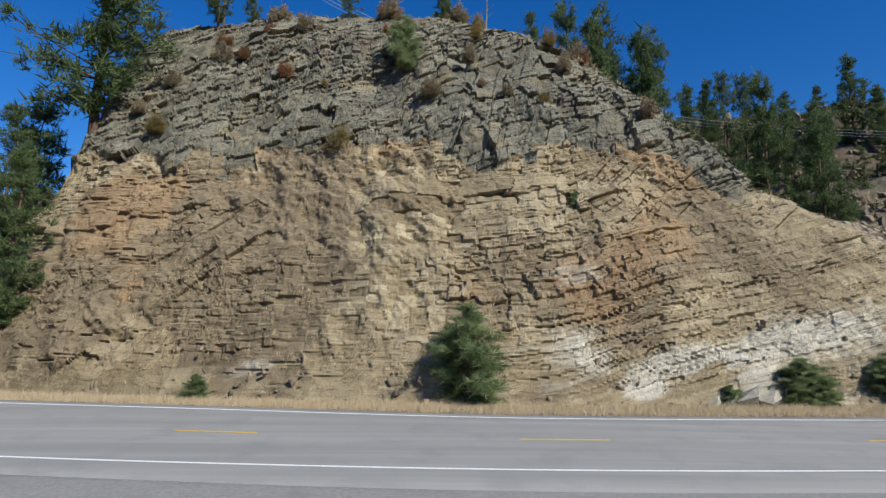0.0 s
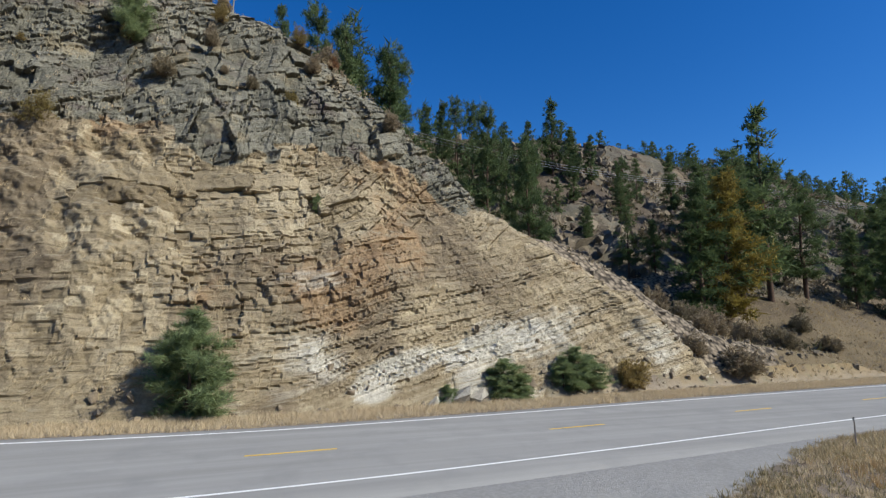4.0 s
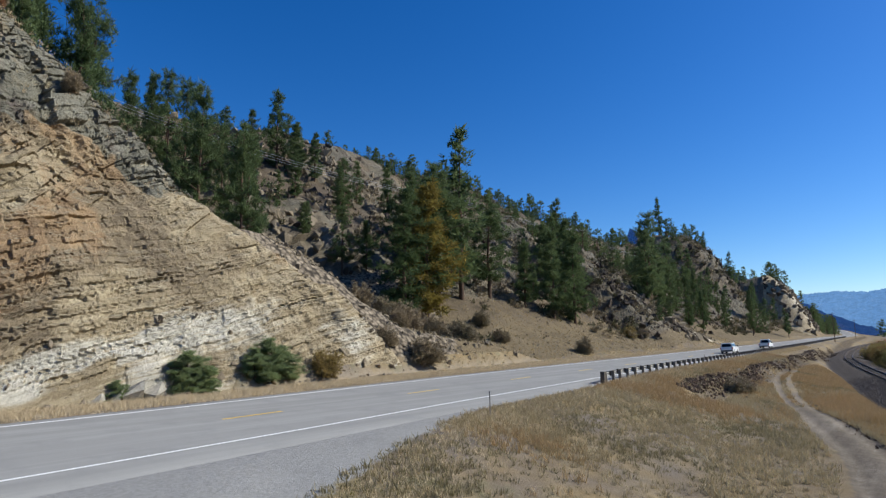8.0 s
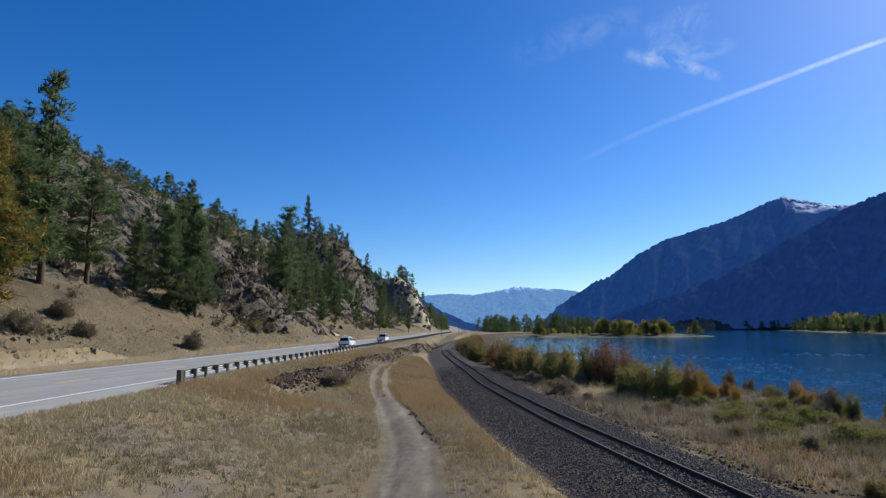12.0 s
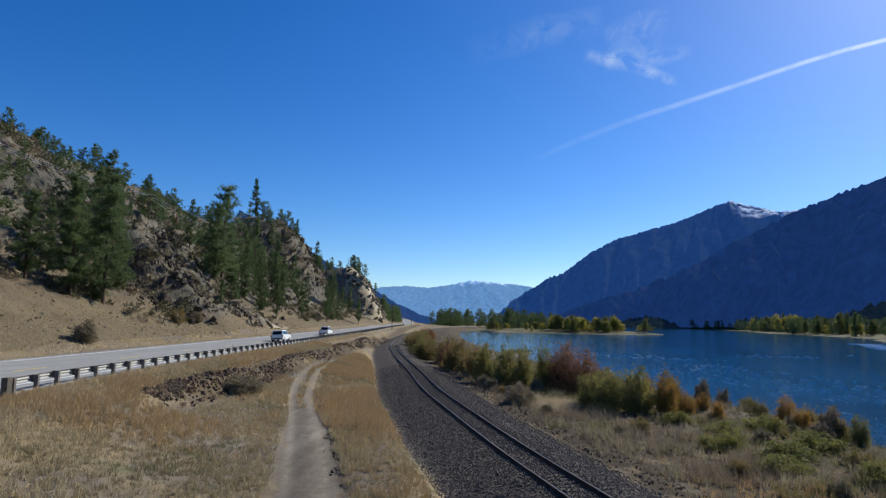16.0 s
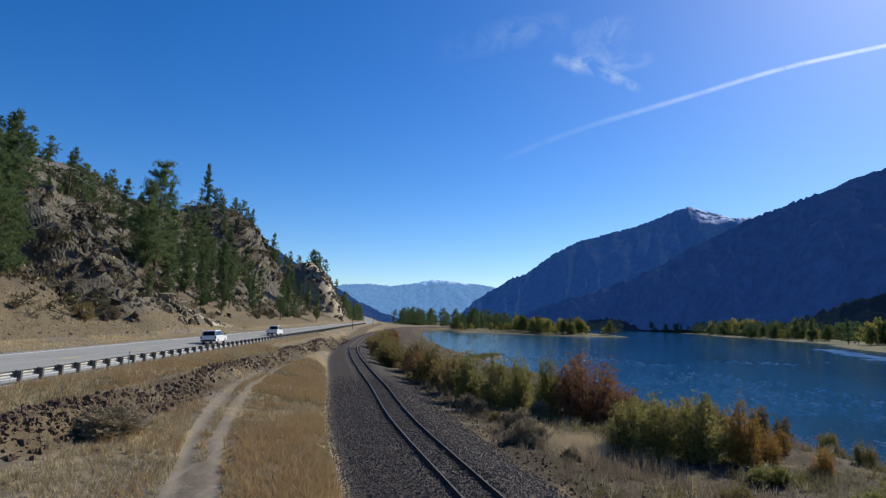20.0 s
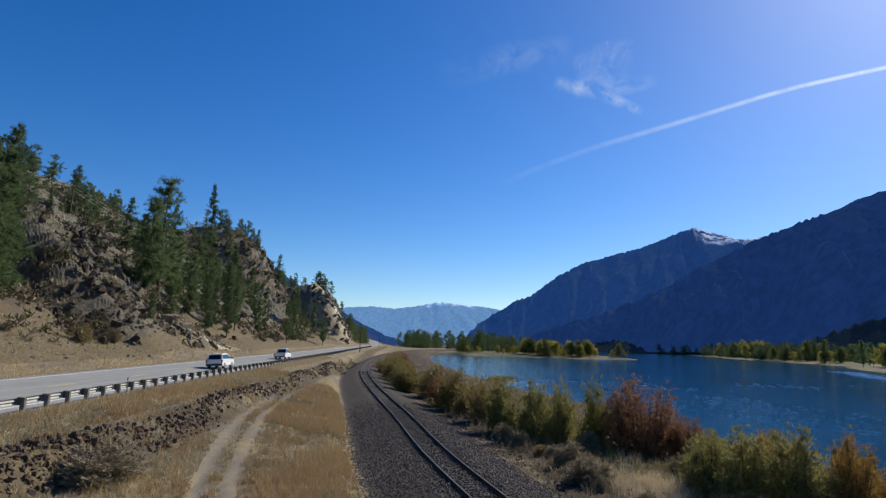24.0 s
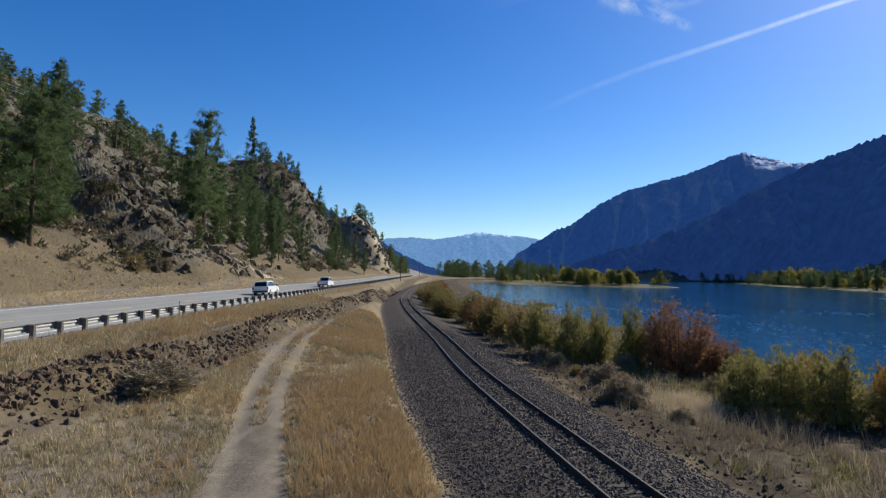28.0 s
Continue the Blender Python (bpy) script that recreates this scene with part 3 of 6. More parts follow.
def hash2(a, b, seed=0.0):
    return np.modf(np.abs(np.sin(a * 12.9898 + b * 78.233 + seed * 3.7) * 43758.5453))[0]


def bed_edges(seed, low, high, thick, thin, share):
    """Tops of beds, from massive ones and packs of thin ones."""
    r = random.Random(seed)
    e = [low]
    while e[-1] < high:
        if r.random() < share:
            e.append(e[-1] + r.uniform(*thick))
        else:
            for _ in range(r.randint(3, 7)):
                e.append(e[-1] + r.uniform(*thin))
    return np.array(e)


def bedded(x, b, edges, seed, squat=1.0):
    """Jointed beds: metres to stand out, and a shade for each block."""
    b = edges[0] + np.mod(b - edges[0], edges[-2] - edges[0])
    k = np.clip(np.searchsorted(edges, b) - 1, 0, len(edges) - 2)
    low, T = edges[k], edges[k + 1] - edges[k]
    f = (b - low) / T
    kk = k * 1.0
    w = np.clip(T * squat * (0.6 + 1.5 * hash2(kk, 3.1, seed)), 0.35, 3.4)
    u = x / w + 9 * hash2(kk, 5.3, seed) + 0.22 * fbm(x, b, 0.9, 2, seed) + 0.25 * (hash2(kk, 8.8, seed) - 0.5) * f * T / w
    c = np.floor(u)
    g = u - c
    q = hash2(c, kk * 1.7, seed)
    t = np.minimum(T, 1.7)
    out = (hash2(kk, 1.9, seed) - 0.5) * (0.14 + 0.2 * t) + (q - 0.5) * (0.12 + 0.22 * t)
    out = out + np.where(q > 0.92, -0.22 - 0.16 * t, 0) + np.where(q < 0.05, 0.16, 0)
    # every block's face leans its own way
    out = out + (g - 0.5) * w * 0.34 * (hash2(c, kk, seed + 2) - 0.5) + (f - 0.5) * T * 0.42 * (hash2(c, kk, seed + 5) - 0.62)
    edge = np.minimum(np.minimum(g, 1 - g) * w, np.minimum(f, 1 - f) * T)
    out = out - 0.14 * np.clip(1 - edge / 0.07, 0, 1) * (hash2(c, kk, seed + 7) > 0.62)
    return out, q, T


def cut_beds(x, z):
    """Height within the folded beds of the cut: level on one side, rising on the other."""
    return z - 0.05 * x - 0.19 * np.maximum(0, x - 2) * sm(0, 9, x) + 0.9 * fbm(x, z, 0.05, 3, 1.0) + 0.1 * fbm(x, z, 0.5, 2, 2.0)


def cap_beds(x, z):
    return z - 0.34 * x + 1.5 * fbm(x, z, 0.07, 3, 3.0) + 0.12 * fbm(x, z, 0.6, 2, 4.0)


EDGE_CUT = bed_edges(3, 0, 40, (0.6, 1.6), (0.2, 0.5), 0.6)
EDGE_FINE = bed_edges(8, 0, 40, (0.4, 1.1), (0.12, 0.3), 0.5)
EDGE_THIN = bed_edges(6, 0, 40, (0.3, 0.6), (0.1, 0.22), 0.35)
EDGE_CAP = bed_edges(5, 0, 40, (0.6, 1.9), (0.3, 0.6), 0.78)


def slips(x, z, wide, drop, seed):
    """Small faults: upright strips of rock, each let down by its own amount."""
    u = (x + 0.25 * z + 1.6 * fbm(x, z, 0.12, 3, seed)) / wide
    return drop * (hash2(np.floor(u), 2.0, seed) - 0.5)


def cut_rock(x, z, over):
    """Relief and shade of the blasted face; over: 1 in the grey cap."""
    wx = x + 0.7 * fbm(x, z, 0.22, 3, 4.0)
    # calm: the foot of the cut, where thin unbroken beds rise to the nose
    calm = sm(6.5, 3.5, z - 0.16 * x + 1.6 * fbm(x, z, 0.12, 3, 24.0)) * sm(-12, 0, x)
    b = cut_beds(x, z) + (slips(x, z, 4.2, 2.2, 11.0) + slips(x, z, 1.9, 0.8, 12.0)) * (1 - 0.88 * calm)
    r1, q1, T = bedded(wx, b, EDGE_CUT, 1.0, 1.9)
    r2, q2, _ = bedded(wx + 0.2 * z, b, EDGE_FINE, 2.0, 3.2)
    r7, q7, _ = bedded(wx, b, EDGE_THIN, 7.0, 7.0)
    # upright joints: tall narrow columns
    r5, q5, _ = bedded(b * 0.8 + 0.1 * wx, wx * 1.1 - 0.22 * z + 40, EDGE_CUT, 6.0, 1.6)
    thin = sm(0.0, 0.3, fbm(x, z * 1.5, 0.1, 3, 15.0) + 0.35 * sm(4.5, 1.0, z - 0.15 * x) - 0.12)
    tall = sm(-0.05, 0.2, fbm(x, z, 0.09, 3, 19.0) + 0.25 * np.exp(-(((z - 5.5) / 3.5) ** 2)) - 0.05) * (1 - 0.7 * thin) * (1 - 0.85 * calm)
    # slanting breaks across the beds, and quiet faces
    r6, q6, _ = bedded(0.7 * wx + 0.7 * z, 0.75 * z - 0.65 * wx + 40, EDGE_CUT, 9.0, 1.5)
    slant = sm(0.05, 0.3, fbm(x, z, 0.12, 3, 23.0)) * (1 - calm)
    quiet = 0.72 + 0.4 * sm(-0.2, 0.2, fbm(x, z, 0.11, 3, 27.0))
    ra = (0.9 * r1 * (1 - 0.35 * tall) * (1 - 0.6 * slant) + r2 * (0.4 + 0.45 * thin) * (1 - 0.4 * slant) + 0.6 * r5 * tall + 0.95 * r6 * slant) * quiet * (1 - 0.62 * calm) + 0.85 * r7 * (0.15 + 0.85 * calm)
    # crumbled patches, where the beds are lost
    patch = sm(-0.02, 0.16, fbm(x, z, 0.15, 3, 28.0)) * (1 - calm)
    ra = ra * (1 - 0.5 * patch) + patch * (0.75 * fbm(x + 0.5 * z, z * 0.8, 0.6, 4, 53.0) + 0.3 * fbm(x, z, 1.9, 3, 54.0))
    bm = EDGE_CUT[0] + np.mod(b - EDGE_CUT[0], EDGE_CUT[-2] - EDGE_CUT[0])
    i = np.clip(np.searchsorted(EDGE_CUT, bm) - 1, 0, len(EDGE_CUT) - 2)
    ra = ra - 0.4 * np.clip(1.2 - (bm - EDGE_CUT[i]) / 0.1, 0, 1) * sm(0.06, 0.2, fbm(x * 0.6, b, 0.35, 3, 29.0)) * (T > 0.55)
    cb = cap_beds(x, z) + slips(x, z, 3.6, 2.6, 13.0) + slips(x, z, 1.9, 1.0, 14.0)
    r3, q3, _ = bedded(wx - 0.1 * z, cb, EDGE_CAP, 3.0, 1.2)
    r4, q4, _ = bedded(wx, cb * 1.2, EDGE_FINE, 4.0, 1.6)
    rough = sm(-0.15, 0.25, fbm(x, z, 0.14, 3, 21.0))
    rb = 1.35 * r3 + (0.1 + 0.45 * rough) * r4 + 0.6 * r5 * (1 - rough)
    big = 1.7 * fbm(x, z * 0.6, 0.09, 4, 7.0) + 0.8 * fbm(x + 0.3 * z, z * 0.3, 0.26, 3, 9.0) + 0.2 * fbm(x, z, 1.0, 3, 17.0) + 0.09 * fbm(x, z, 3.0, 2, 18.0)
    big = big * (1 - 0.4 * calm)
    qa = q1 * (1 - 0.5 * np.maximum(thin, tall)) + 0.5 * np.where(thin > tall, q2 * thin, q5 * tall)
    qa = qa * (1 - 0.6 * slant) + 0.6 * slant * q6
    qa = qa * (1 - 0.7 * calm) + 0.7 * calm * q7
    shade = np.where(over > 0.5, 0.6 * q3 + 0.4 * q4, qa)
    return big + ra * (1 - over) + rb * over, shade, np.where(over > 0.5, cb, b)


rocky = 1.3 * np.exp(-(((HX - 124) / 13) ** 4 + ((HV - 25) / 11) ** 4)) + 0.45 * np.exp(-(((HX - 425) / 28) ** 4 + ((HV - 22) / 14) ** 4)) + np.exp(-(((HX - 312) / 34) ** 4 + ((HV - 42) / 20) ** 2)) * 1.3
rocky = rocky + 0.5 * np.exp(-(((HX - 146) / 10) ** 4 + ((HV - 14) / 6) ** 4))
rocky = rocky + sm(-0.35, 0.05, fbm(HX, HV, 0.035, 3, 12.0)) * sm(24, 32, HV) * sm(140, 90, HV)


def crags(x, v, z):
    """Coarse broken ledges of a natural outcrop."""
    wx = x + 0.5 * v + 1.2 * fbm(x, v, 0.2, 3, 60.0)
    b = z - 0.45 * x + 1.8 * fbm(x, v, 0.1, 3, 61.0)
    r1, q1, _ = bedded(wx * 0.4, b * 0.42, EDGE_CAP, 21.0, 1.7)
    r2, q2, _ = bedded(wx, b * 0.9, EDGE_CAP, 22.0, 1.8)
    return 2.0 * r1 + 0.75 * r2 + 1.6 * fbm(x, v, 0.1, 4, 62.0), 0.5 * q1 + 0.5 * q2


rel, crag_shade = crags(HX, HV, HZ)
rel = rel * np.clip(rocky, 0, 1.6)
HXX, HYY, HZZ = HX, HV + road_y(HX) - rel * 0.62, HZ + rel * 0.55
rk = (rocky[1:, 1:] > 0.3).astype(int)
scree = (fbm(HX, HV, 0.05, 3, 20.0)[1:, 1:] > 0.12) & (HV[1:, 1:] < 26) & (rk == 0)
rk[scree & (HV[1:, 1:] > 60)] = 2
tal = (HX > 16) & (HV < 34) & (HX - 0.9 * (HV - 11) < 47 + 5 * fbm(HX, HV, 0.2, 3, 81.0))
rk[tal[1:, 1:]] = 3
creamy = np.maximum(np.exp(-(((HX - 428) / 34) ** 4 + ((HV - 20) / 16) ** 4)), np.exp(-(((HX - 146) / 11) ** 4 + ((HV - 13) / 7) ** 4)))
rk[(creamy[1:, 1:] + 0.25 * fbm(HX, HV, 0.25, 3, 83.0)[1:, 1:] > 0.5)] = 4
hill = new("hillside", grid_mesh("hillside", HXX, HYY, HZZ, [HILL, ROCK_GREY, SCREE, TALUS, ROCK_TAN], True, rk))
hill.data.polygons.foreach_set("use_smooth", (rk != 1).ravel())
paint(hill.data, "tint", (crag_shade, np.clip(1 - 1.4 * creamy, 0, 1), 0.5 * creamy))
paint(hill.data, "stain", (0 * HX, 0 * HX + 0.5, HZ - 0.4 * HX))
tagged(hill, "steep brown hillside with grey rock outcrops and scree", "hill", kind="structure")

# ---- the rock cut ----
ux = steps((-40, -31, 0.4), (-31, 34, 0.085), (34, 44, 0.2))
_d = np.linspace(-1.0, 34.0, 4000)
_s = np.concatenate([[0], np.cumsum(np.hypot(np.diff(_d), np.diff(cliff_prof(_d))) * np.interp(_d[1:], [-1, 0, 15, 19, 34], [0.4, 1, 1, 0.6, 0.12]))])
vv = 8.6 + np.interp(np.linspace(0, _s[-1], 400), _s, _d)
CX, CV = np.meshgrid(ux, vv)
CD = nose_depth(CX, CV)
CZ = cliff_prof(CD) - 2.5 * sm(0.5, -3, CD)
over = sm(-0.5, 0.5, CZ - 15.0 + 0.02 * CX + slips(CX, CZ, 3.0, 1.6, 16.0) + 2.6 * fbm(CX, CZ, 0.12, 4, 30.0) + 1.6 * fbm(CX, CZ, 0.5, 3, 31.0) + 4 * sm(22, 34, CX))
ravel = sm(13, 22, CX - 0.8 * CZ + 6)
CR, one, bed = cut_rock(CX, CZ, over)
CR = CR * (1 - 0.42 * ravel) + ravel * (0.5 * fbm(CX + 0.7 * CZ, CZ * 0.35, 0.5, 3, 51.0) + 0.22 * fbm(CX, CZ, 1.6, 3, 52.0))
CR = CR * sm(0.0, 0.9, CD) * (1 - 0.55 * sm(24, 34, CV))
CXX = CX + CR * 0.15
CYY = CV + road_y(CX) - CR * 0.95
CZZ = CZ + CR * 0.12
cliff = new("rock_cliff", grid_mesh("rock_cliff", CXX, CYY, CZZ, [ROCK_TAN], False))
band = np.abs(CZ - 1.5 - 0.26 * (CX - 7) + 0.6 * fbm(CX, CZ, 0.2, 3, 32.0)) / 1.25
white = np.clip(1.15 - band, 0, 1) * sm(4.5, 8, CX) * sm(21, 15, CX) * sm(-0.6, -0.1, fbm(CX, bed * 2.5, 0.18, 3, 36.0))
left = np.clip(1.2 - np.hypot((CX + 12.5) / 3.4, (CZ - 1.9 - 0.3 * (CX + 12.5)) / 1.1), 0, 1)
cream = 0.58 * sm(6.0, 1.5, CZ - 0.15 * CX) * (0.55 + 0.9 * fbm(CX, CZ, 0.25, 3, 33.0)) + 0.5 * np.clip(1.2 - np.hypot((CX - 4.5) / 4.5, (CZ - 7.0) / 1.7), 0, 1)
paint(cliff.data, "tint", (one, over, np.maximum(np.maximum(np.clip(1.25 * white, 0, 1), 0.55 * left * sm(-0.35, 0.2, fbm(CX, CZ, 0.6, 3, 37.0))), cream)))
foot = sm(6.0, 3.0, CZ - 0.16 * CX) * sm(-14, -2, CX)
rust = 0.38 + 1.25 * fbm(CX, CZ, 0.17, 4, 38.0) + 0.35 * np.exp(-(((CZ - 13.2) / 1.5) ** 2)) * sm(-5, -16, CX) - 0.25 * sm(5, 2, CZ) - 0.2 * foot
varn = 0.48 - 0.34 * foot + 1.2 * fbm(CX, CZ, 0.16, 4, 39.0) + 0.2 * sm(2, 8, CZ) * sm(13, 9, CZ) - 0.2 * ravel + 0.3 * sm(-4, -15, CX)
paint(cliff.data, "stain", (np.clip(rust, 0, 1) * 0.86, np.clip(varn, 0, 1), bed))
tagged(cliff, "tall layered tan and grey rock cut beside the road", "cliff", kind="structure")

# ---- road ----
rx = steps((-160, -40, 4), (-40, 130, 1.0), (130, 800, 4))
rv = np.array([-5.5, -5.3, -3.72, -1.2, 0, 1.2, 3.72, 4.25, 4.4])
RX, RV = np.meshgrid(rx, rv)
RZ = road_z(RX, RV) + np.where((RV < -5.4) | (RV > 4.3), -0.12, 0.0)
road = new("road", grid_mesh("road", RX, RV + road_y(RX), RZ, [ASPHALT]))
tagged(road, "two-lane grey asphalt highway with painted lines", "road", kind="structure")


def line_mesh(name, xs, v, width, material):
    X, V = np.meshgrid(xs, np.array([v - width / 2, v + width / 2]))
    return grid_mesh(name, X, V + road_y(X), road_z(X, V) + 0.006, [material])


for v in (-3.65, 3.65):
    part("edge_line", line_mesh("edge_line", rx, v, 0.13, WHITE_LINE), None, road, "white painted edge line")
for k in range(-6, 30):
    part("centre_dash", line_mesh("centre_dash", np.linspace(k * 12.19, k * 12.19 + 3.05, 4), 0.0, 0.13, YELLOW_LINE), None, road, "yellow centre dash")

# ---- river ----
wx, wy = np.meshgrid(steps((-300, 1800, 30)), steps((-900, 60, 15)))
river = new("river", grid_mesh("river", wx, wy, wx * 0 + WATER_Z, [WATER]))
tagged(river, "wide deep-blue river with ripples", "river", kind="structure")
river["kind"] = "structure"


# ---- far bank, islands and mountains ----
far_y = spline([(-400, -235), (100, -215), (300, -228), (354, -258), (525, -345), (626, -378), (747, -398), (1107, -480), (1400, -470), (2200, -300)])


def land_z(x, y):
    n = fbm(x, y, 0.012, 4, 2.0) * 22
    right = (far_y(x) - y + n) / 30
    isle = np.minimum(np.minimum((x - 553 - 0.004 * (y + 95) ** 2 + n * 0.6) / 22, (y + 190 + n * 0.4) / 16), (60 - y) / 20)
    back = (x - 1350 + n) / 60
    m = np.clip(np.maximum(np.maximum(right, isle), back), -1, 1.6)
    return -6.5 + 1.3 * m + 0.25 * fbm(x, y, 0.05, 3) + 30 * sm(120, 900, far_y(x) - y) * sm(0, 1, right)


FX, FY = np.meshgrid(steps((-400, 600, 25), (600, 1200, 10), (1200, 2300, 40)), steps((-1500, -700, 50), (-700, 90, 10)))
far_bank = new("far_bank", grid_mesh("far_bank", FX, FY, land_z(FX, FY), [BOTTOM]))
tagged(far_bank, "low dry-grass river bank across the water", "river bank", kind="structure")


def hazed(name, forest, bare, veil, strength, snow=None, lee=None):
    """Distant forest; the blue haze before it is put into its emission."""
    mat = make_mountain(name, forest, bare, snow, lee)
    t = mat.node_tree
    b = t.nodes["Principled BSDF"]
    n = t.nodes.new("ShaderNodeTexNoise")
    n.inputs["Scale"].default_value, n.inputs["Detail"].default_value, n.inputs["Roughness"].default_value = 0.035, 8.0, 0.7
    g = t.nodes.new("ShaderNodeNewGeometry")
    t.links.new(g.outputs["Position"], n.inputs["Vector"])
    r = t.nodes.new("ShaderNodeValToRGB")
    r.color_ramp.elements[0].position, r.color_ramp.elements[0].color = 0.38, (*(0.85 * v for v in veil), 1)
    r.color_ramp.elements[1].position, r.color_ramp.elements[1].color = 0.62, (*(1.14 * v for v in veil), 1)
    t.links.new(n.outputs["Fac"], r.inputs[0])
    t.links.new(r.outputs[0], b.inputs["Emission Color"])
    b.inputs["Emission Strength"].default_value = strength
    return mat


def massif(name, crest, foot, material, label, rough=18.0, seed=0.0, n=260, rows=60):
    """A mountain front: from a crest line down to its foot line, with ribs and gullies."""
    k = np.linspace(0, 1, n)
    C = np.stack([np.interp(k, np.linspace(0, 1, len(crest)), [p[i] for p in crest]) for i in range(3)], 1)
    B = np.stack([np.interp(k, np.linspace(0, 1, len(foot)), [p[i] for p in foot]) for i in range(3)], 1)
    s = np.linspace(0, 1, rows)[:, None]
    P = C[None] * (1 - s[..., None]) + B[None] * s[..., None]
    w = np.sin(np.pi * s) * rough * np.clip((C[None, :, 2] + 8) / 110, 0.02, 1)
    run = np.arange(n)[None] * 1.0 + s * 6
    P[..., 2] += fbm(run, s * 14 + 0 * run, 0.12, 5, seed) * w * 1.6
    P[..., 2] += fbm(np.arange(n)[None] * 1.0, s * 0, 0.8, 3, seed + 4) * 7 * (1 - s) ** 4
    P[..., 0] += fbm(run, s * 10 + 0 * run, 0.1, 4, seed + 2) * w * 4
    top = P[0].copy()
    back = top + np.array([500, 0, -260])
    P = np.concatenate([back[None], P], 0)
    ob = new(name, grid_mesh(name, P[..., 0], P[..., 1], P[..., 2], [material], True))
    return tagged(ob, label, "mountain", kind="structure")


# last colour and strength: the haze each slope gives off as emission
MT_NEAR = hazed("shaded_forest_slope", (0.012, 0.018, 0.016), (0.036, 0.034, 0.032), (0.022, 0.072, 0.3), 0.36)
MT_MID = hazed("forested_mountain", (0.014, 0.022, 0.02), (0.045, 0.044, 0.042), (0.026, 0.094, 0.37), 0.4, 455, 1100)
MT_FAR = hazed("far_blue_range", (0.05, 0.07, 0.08), (0.09, 0.11, 0.12), (0.13, 0.28, 0.58), 0.78, 272)
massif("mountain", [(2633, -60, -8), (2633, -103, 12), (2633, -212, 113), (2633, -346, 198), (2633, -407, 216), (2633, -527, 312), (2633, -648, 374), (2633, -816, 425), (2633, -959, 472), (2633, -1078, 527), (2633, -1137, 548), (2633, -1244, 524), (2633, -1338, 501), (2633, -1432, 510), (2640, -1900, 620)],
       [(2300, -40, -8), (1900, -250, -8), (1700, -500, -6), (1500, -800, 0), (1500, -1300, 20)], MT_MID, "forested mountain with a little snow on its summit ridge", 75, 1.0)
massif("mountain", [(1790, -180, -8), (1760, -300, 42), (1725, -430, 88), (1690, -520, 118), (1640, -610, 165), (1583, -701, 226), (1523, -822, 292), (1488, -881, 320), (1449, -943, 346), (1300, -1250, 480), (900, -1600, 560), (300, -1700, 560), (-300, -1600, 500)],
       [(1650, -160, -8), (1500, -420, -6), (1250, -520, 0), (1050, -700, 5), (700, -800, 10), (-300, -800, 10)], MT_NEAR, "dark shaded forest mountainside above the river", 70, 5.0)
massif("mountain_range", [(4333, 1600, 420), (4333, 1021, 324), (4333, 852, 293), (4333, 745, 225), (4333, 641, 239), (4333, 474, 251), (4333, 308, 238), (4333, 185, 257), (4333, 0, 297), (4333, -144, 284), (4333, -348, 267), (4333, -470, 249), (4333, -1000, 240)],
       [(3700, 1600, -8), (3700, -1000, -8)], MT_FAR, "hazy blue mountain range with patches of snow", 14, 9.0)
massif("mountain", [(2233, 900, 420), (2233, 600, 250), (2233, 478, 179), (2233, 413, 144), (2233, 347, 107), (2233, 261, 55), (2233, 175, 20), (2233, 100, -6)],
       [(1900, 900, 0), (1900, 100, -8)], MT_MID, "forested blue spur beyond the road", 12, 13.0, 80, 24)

FOOT = hazed("foothill_forest", (0.012, 0.02, 0.014), (0.05, 0.045, 0.034), (0.02, 0.05, 0.15), 0.12)
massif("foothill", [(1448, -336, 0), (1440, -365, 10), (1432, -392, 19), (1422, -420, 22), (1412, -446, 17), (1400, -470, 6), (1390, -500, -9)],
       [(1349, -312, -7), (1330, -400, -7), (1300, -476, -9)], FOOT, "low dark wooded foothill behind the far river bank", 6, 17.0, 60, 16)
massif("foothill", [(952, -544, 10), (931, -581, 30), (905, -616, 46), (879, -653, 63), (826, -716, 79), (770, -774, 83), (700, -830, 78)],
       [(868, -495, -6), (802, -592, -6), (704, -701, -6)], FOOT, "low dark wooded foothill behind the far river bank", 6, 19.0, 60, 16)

# gravel bar in the river
k, q = np.meshgrid(np.linspace(0, 1, 40), np.linspace(-1, 1, 14))
bxx = 181 + 36 * k
byy = -12 - 14 * k + 5.5 * q * np.sin(np.pi * np.clip(k, 0.02, 0.98)) ** 0.6
bzz = WATER_Z - 0.3 + 0.75 * np.sin(np.pi * k) ** 0.5 * (1 - q * q) + 0.12 * fbm(bxx, byy, 0.5, 3, 3.0)
gravel_bar = new("gravel_bar", grid_mesh("gravel_bar", bxx, byy, bzz, [SCREE]))
tagged(gravel_bar, "low grey gravel bar standing out of the river", "gravel bar", kind="structure")

# white ripple crests
rw = np.random.RandomState(90)
P = []
for i in range(1500):
    x = rw.uniform(72, 215)
    P.append((x, float(shore_y(x)) - 5 - 48 * rw.rand() ** 1.2, rw.uniform(0.25, 1.0)))
for i in range(170):
    k = rw.rand()
    P.append((188 + 42 * k + rw.normal(0, 5), -54 - 84 * k + rw.normal(0, 5), rw.uniform(0.5, 1.6)))
for i in range(330):
    k = rw.rand()
    P.append((392 - 130 * k + rw.normal(0, 4), -250 + 58 * k + rw.normal(0, 3) + 4, rw.uniform(1.0, 3.5)))
keep = fbm(np.array([p[0] for p in P]), np.array([p[1] for p in P]), 0.05, 3, 91.0) > 0.02
co, tri = [], []
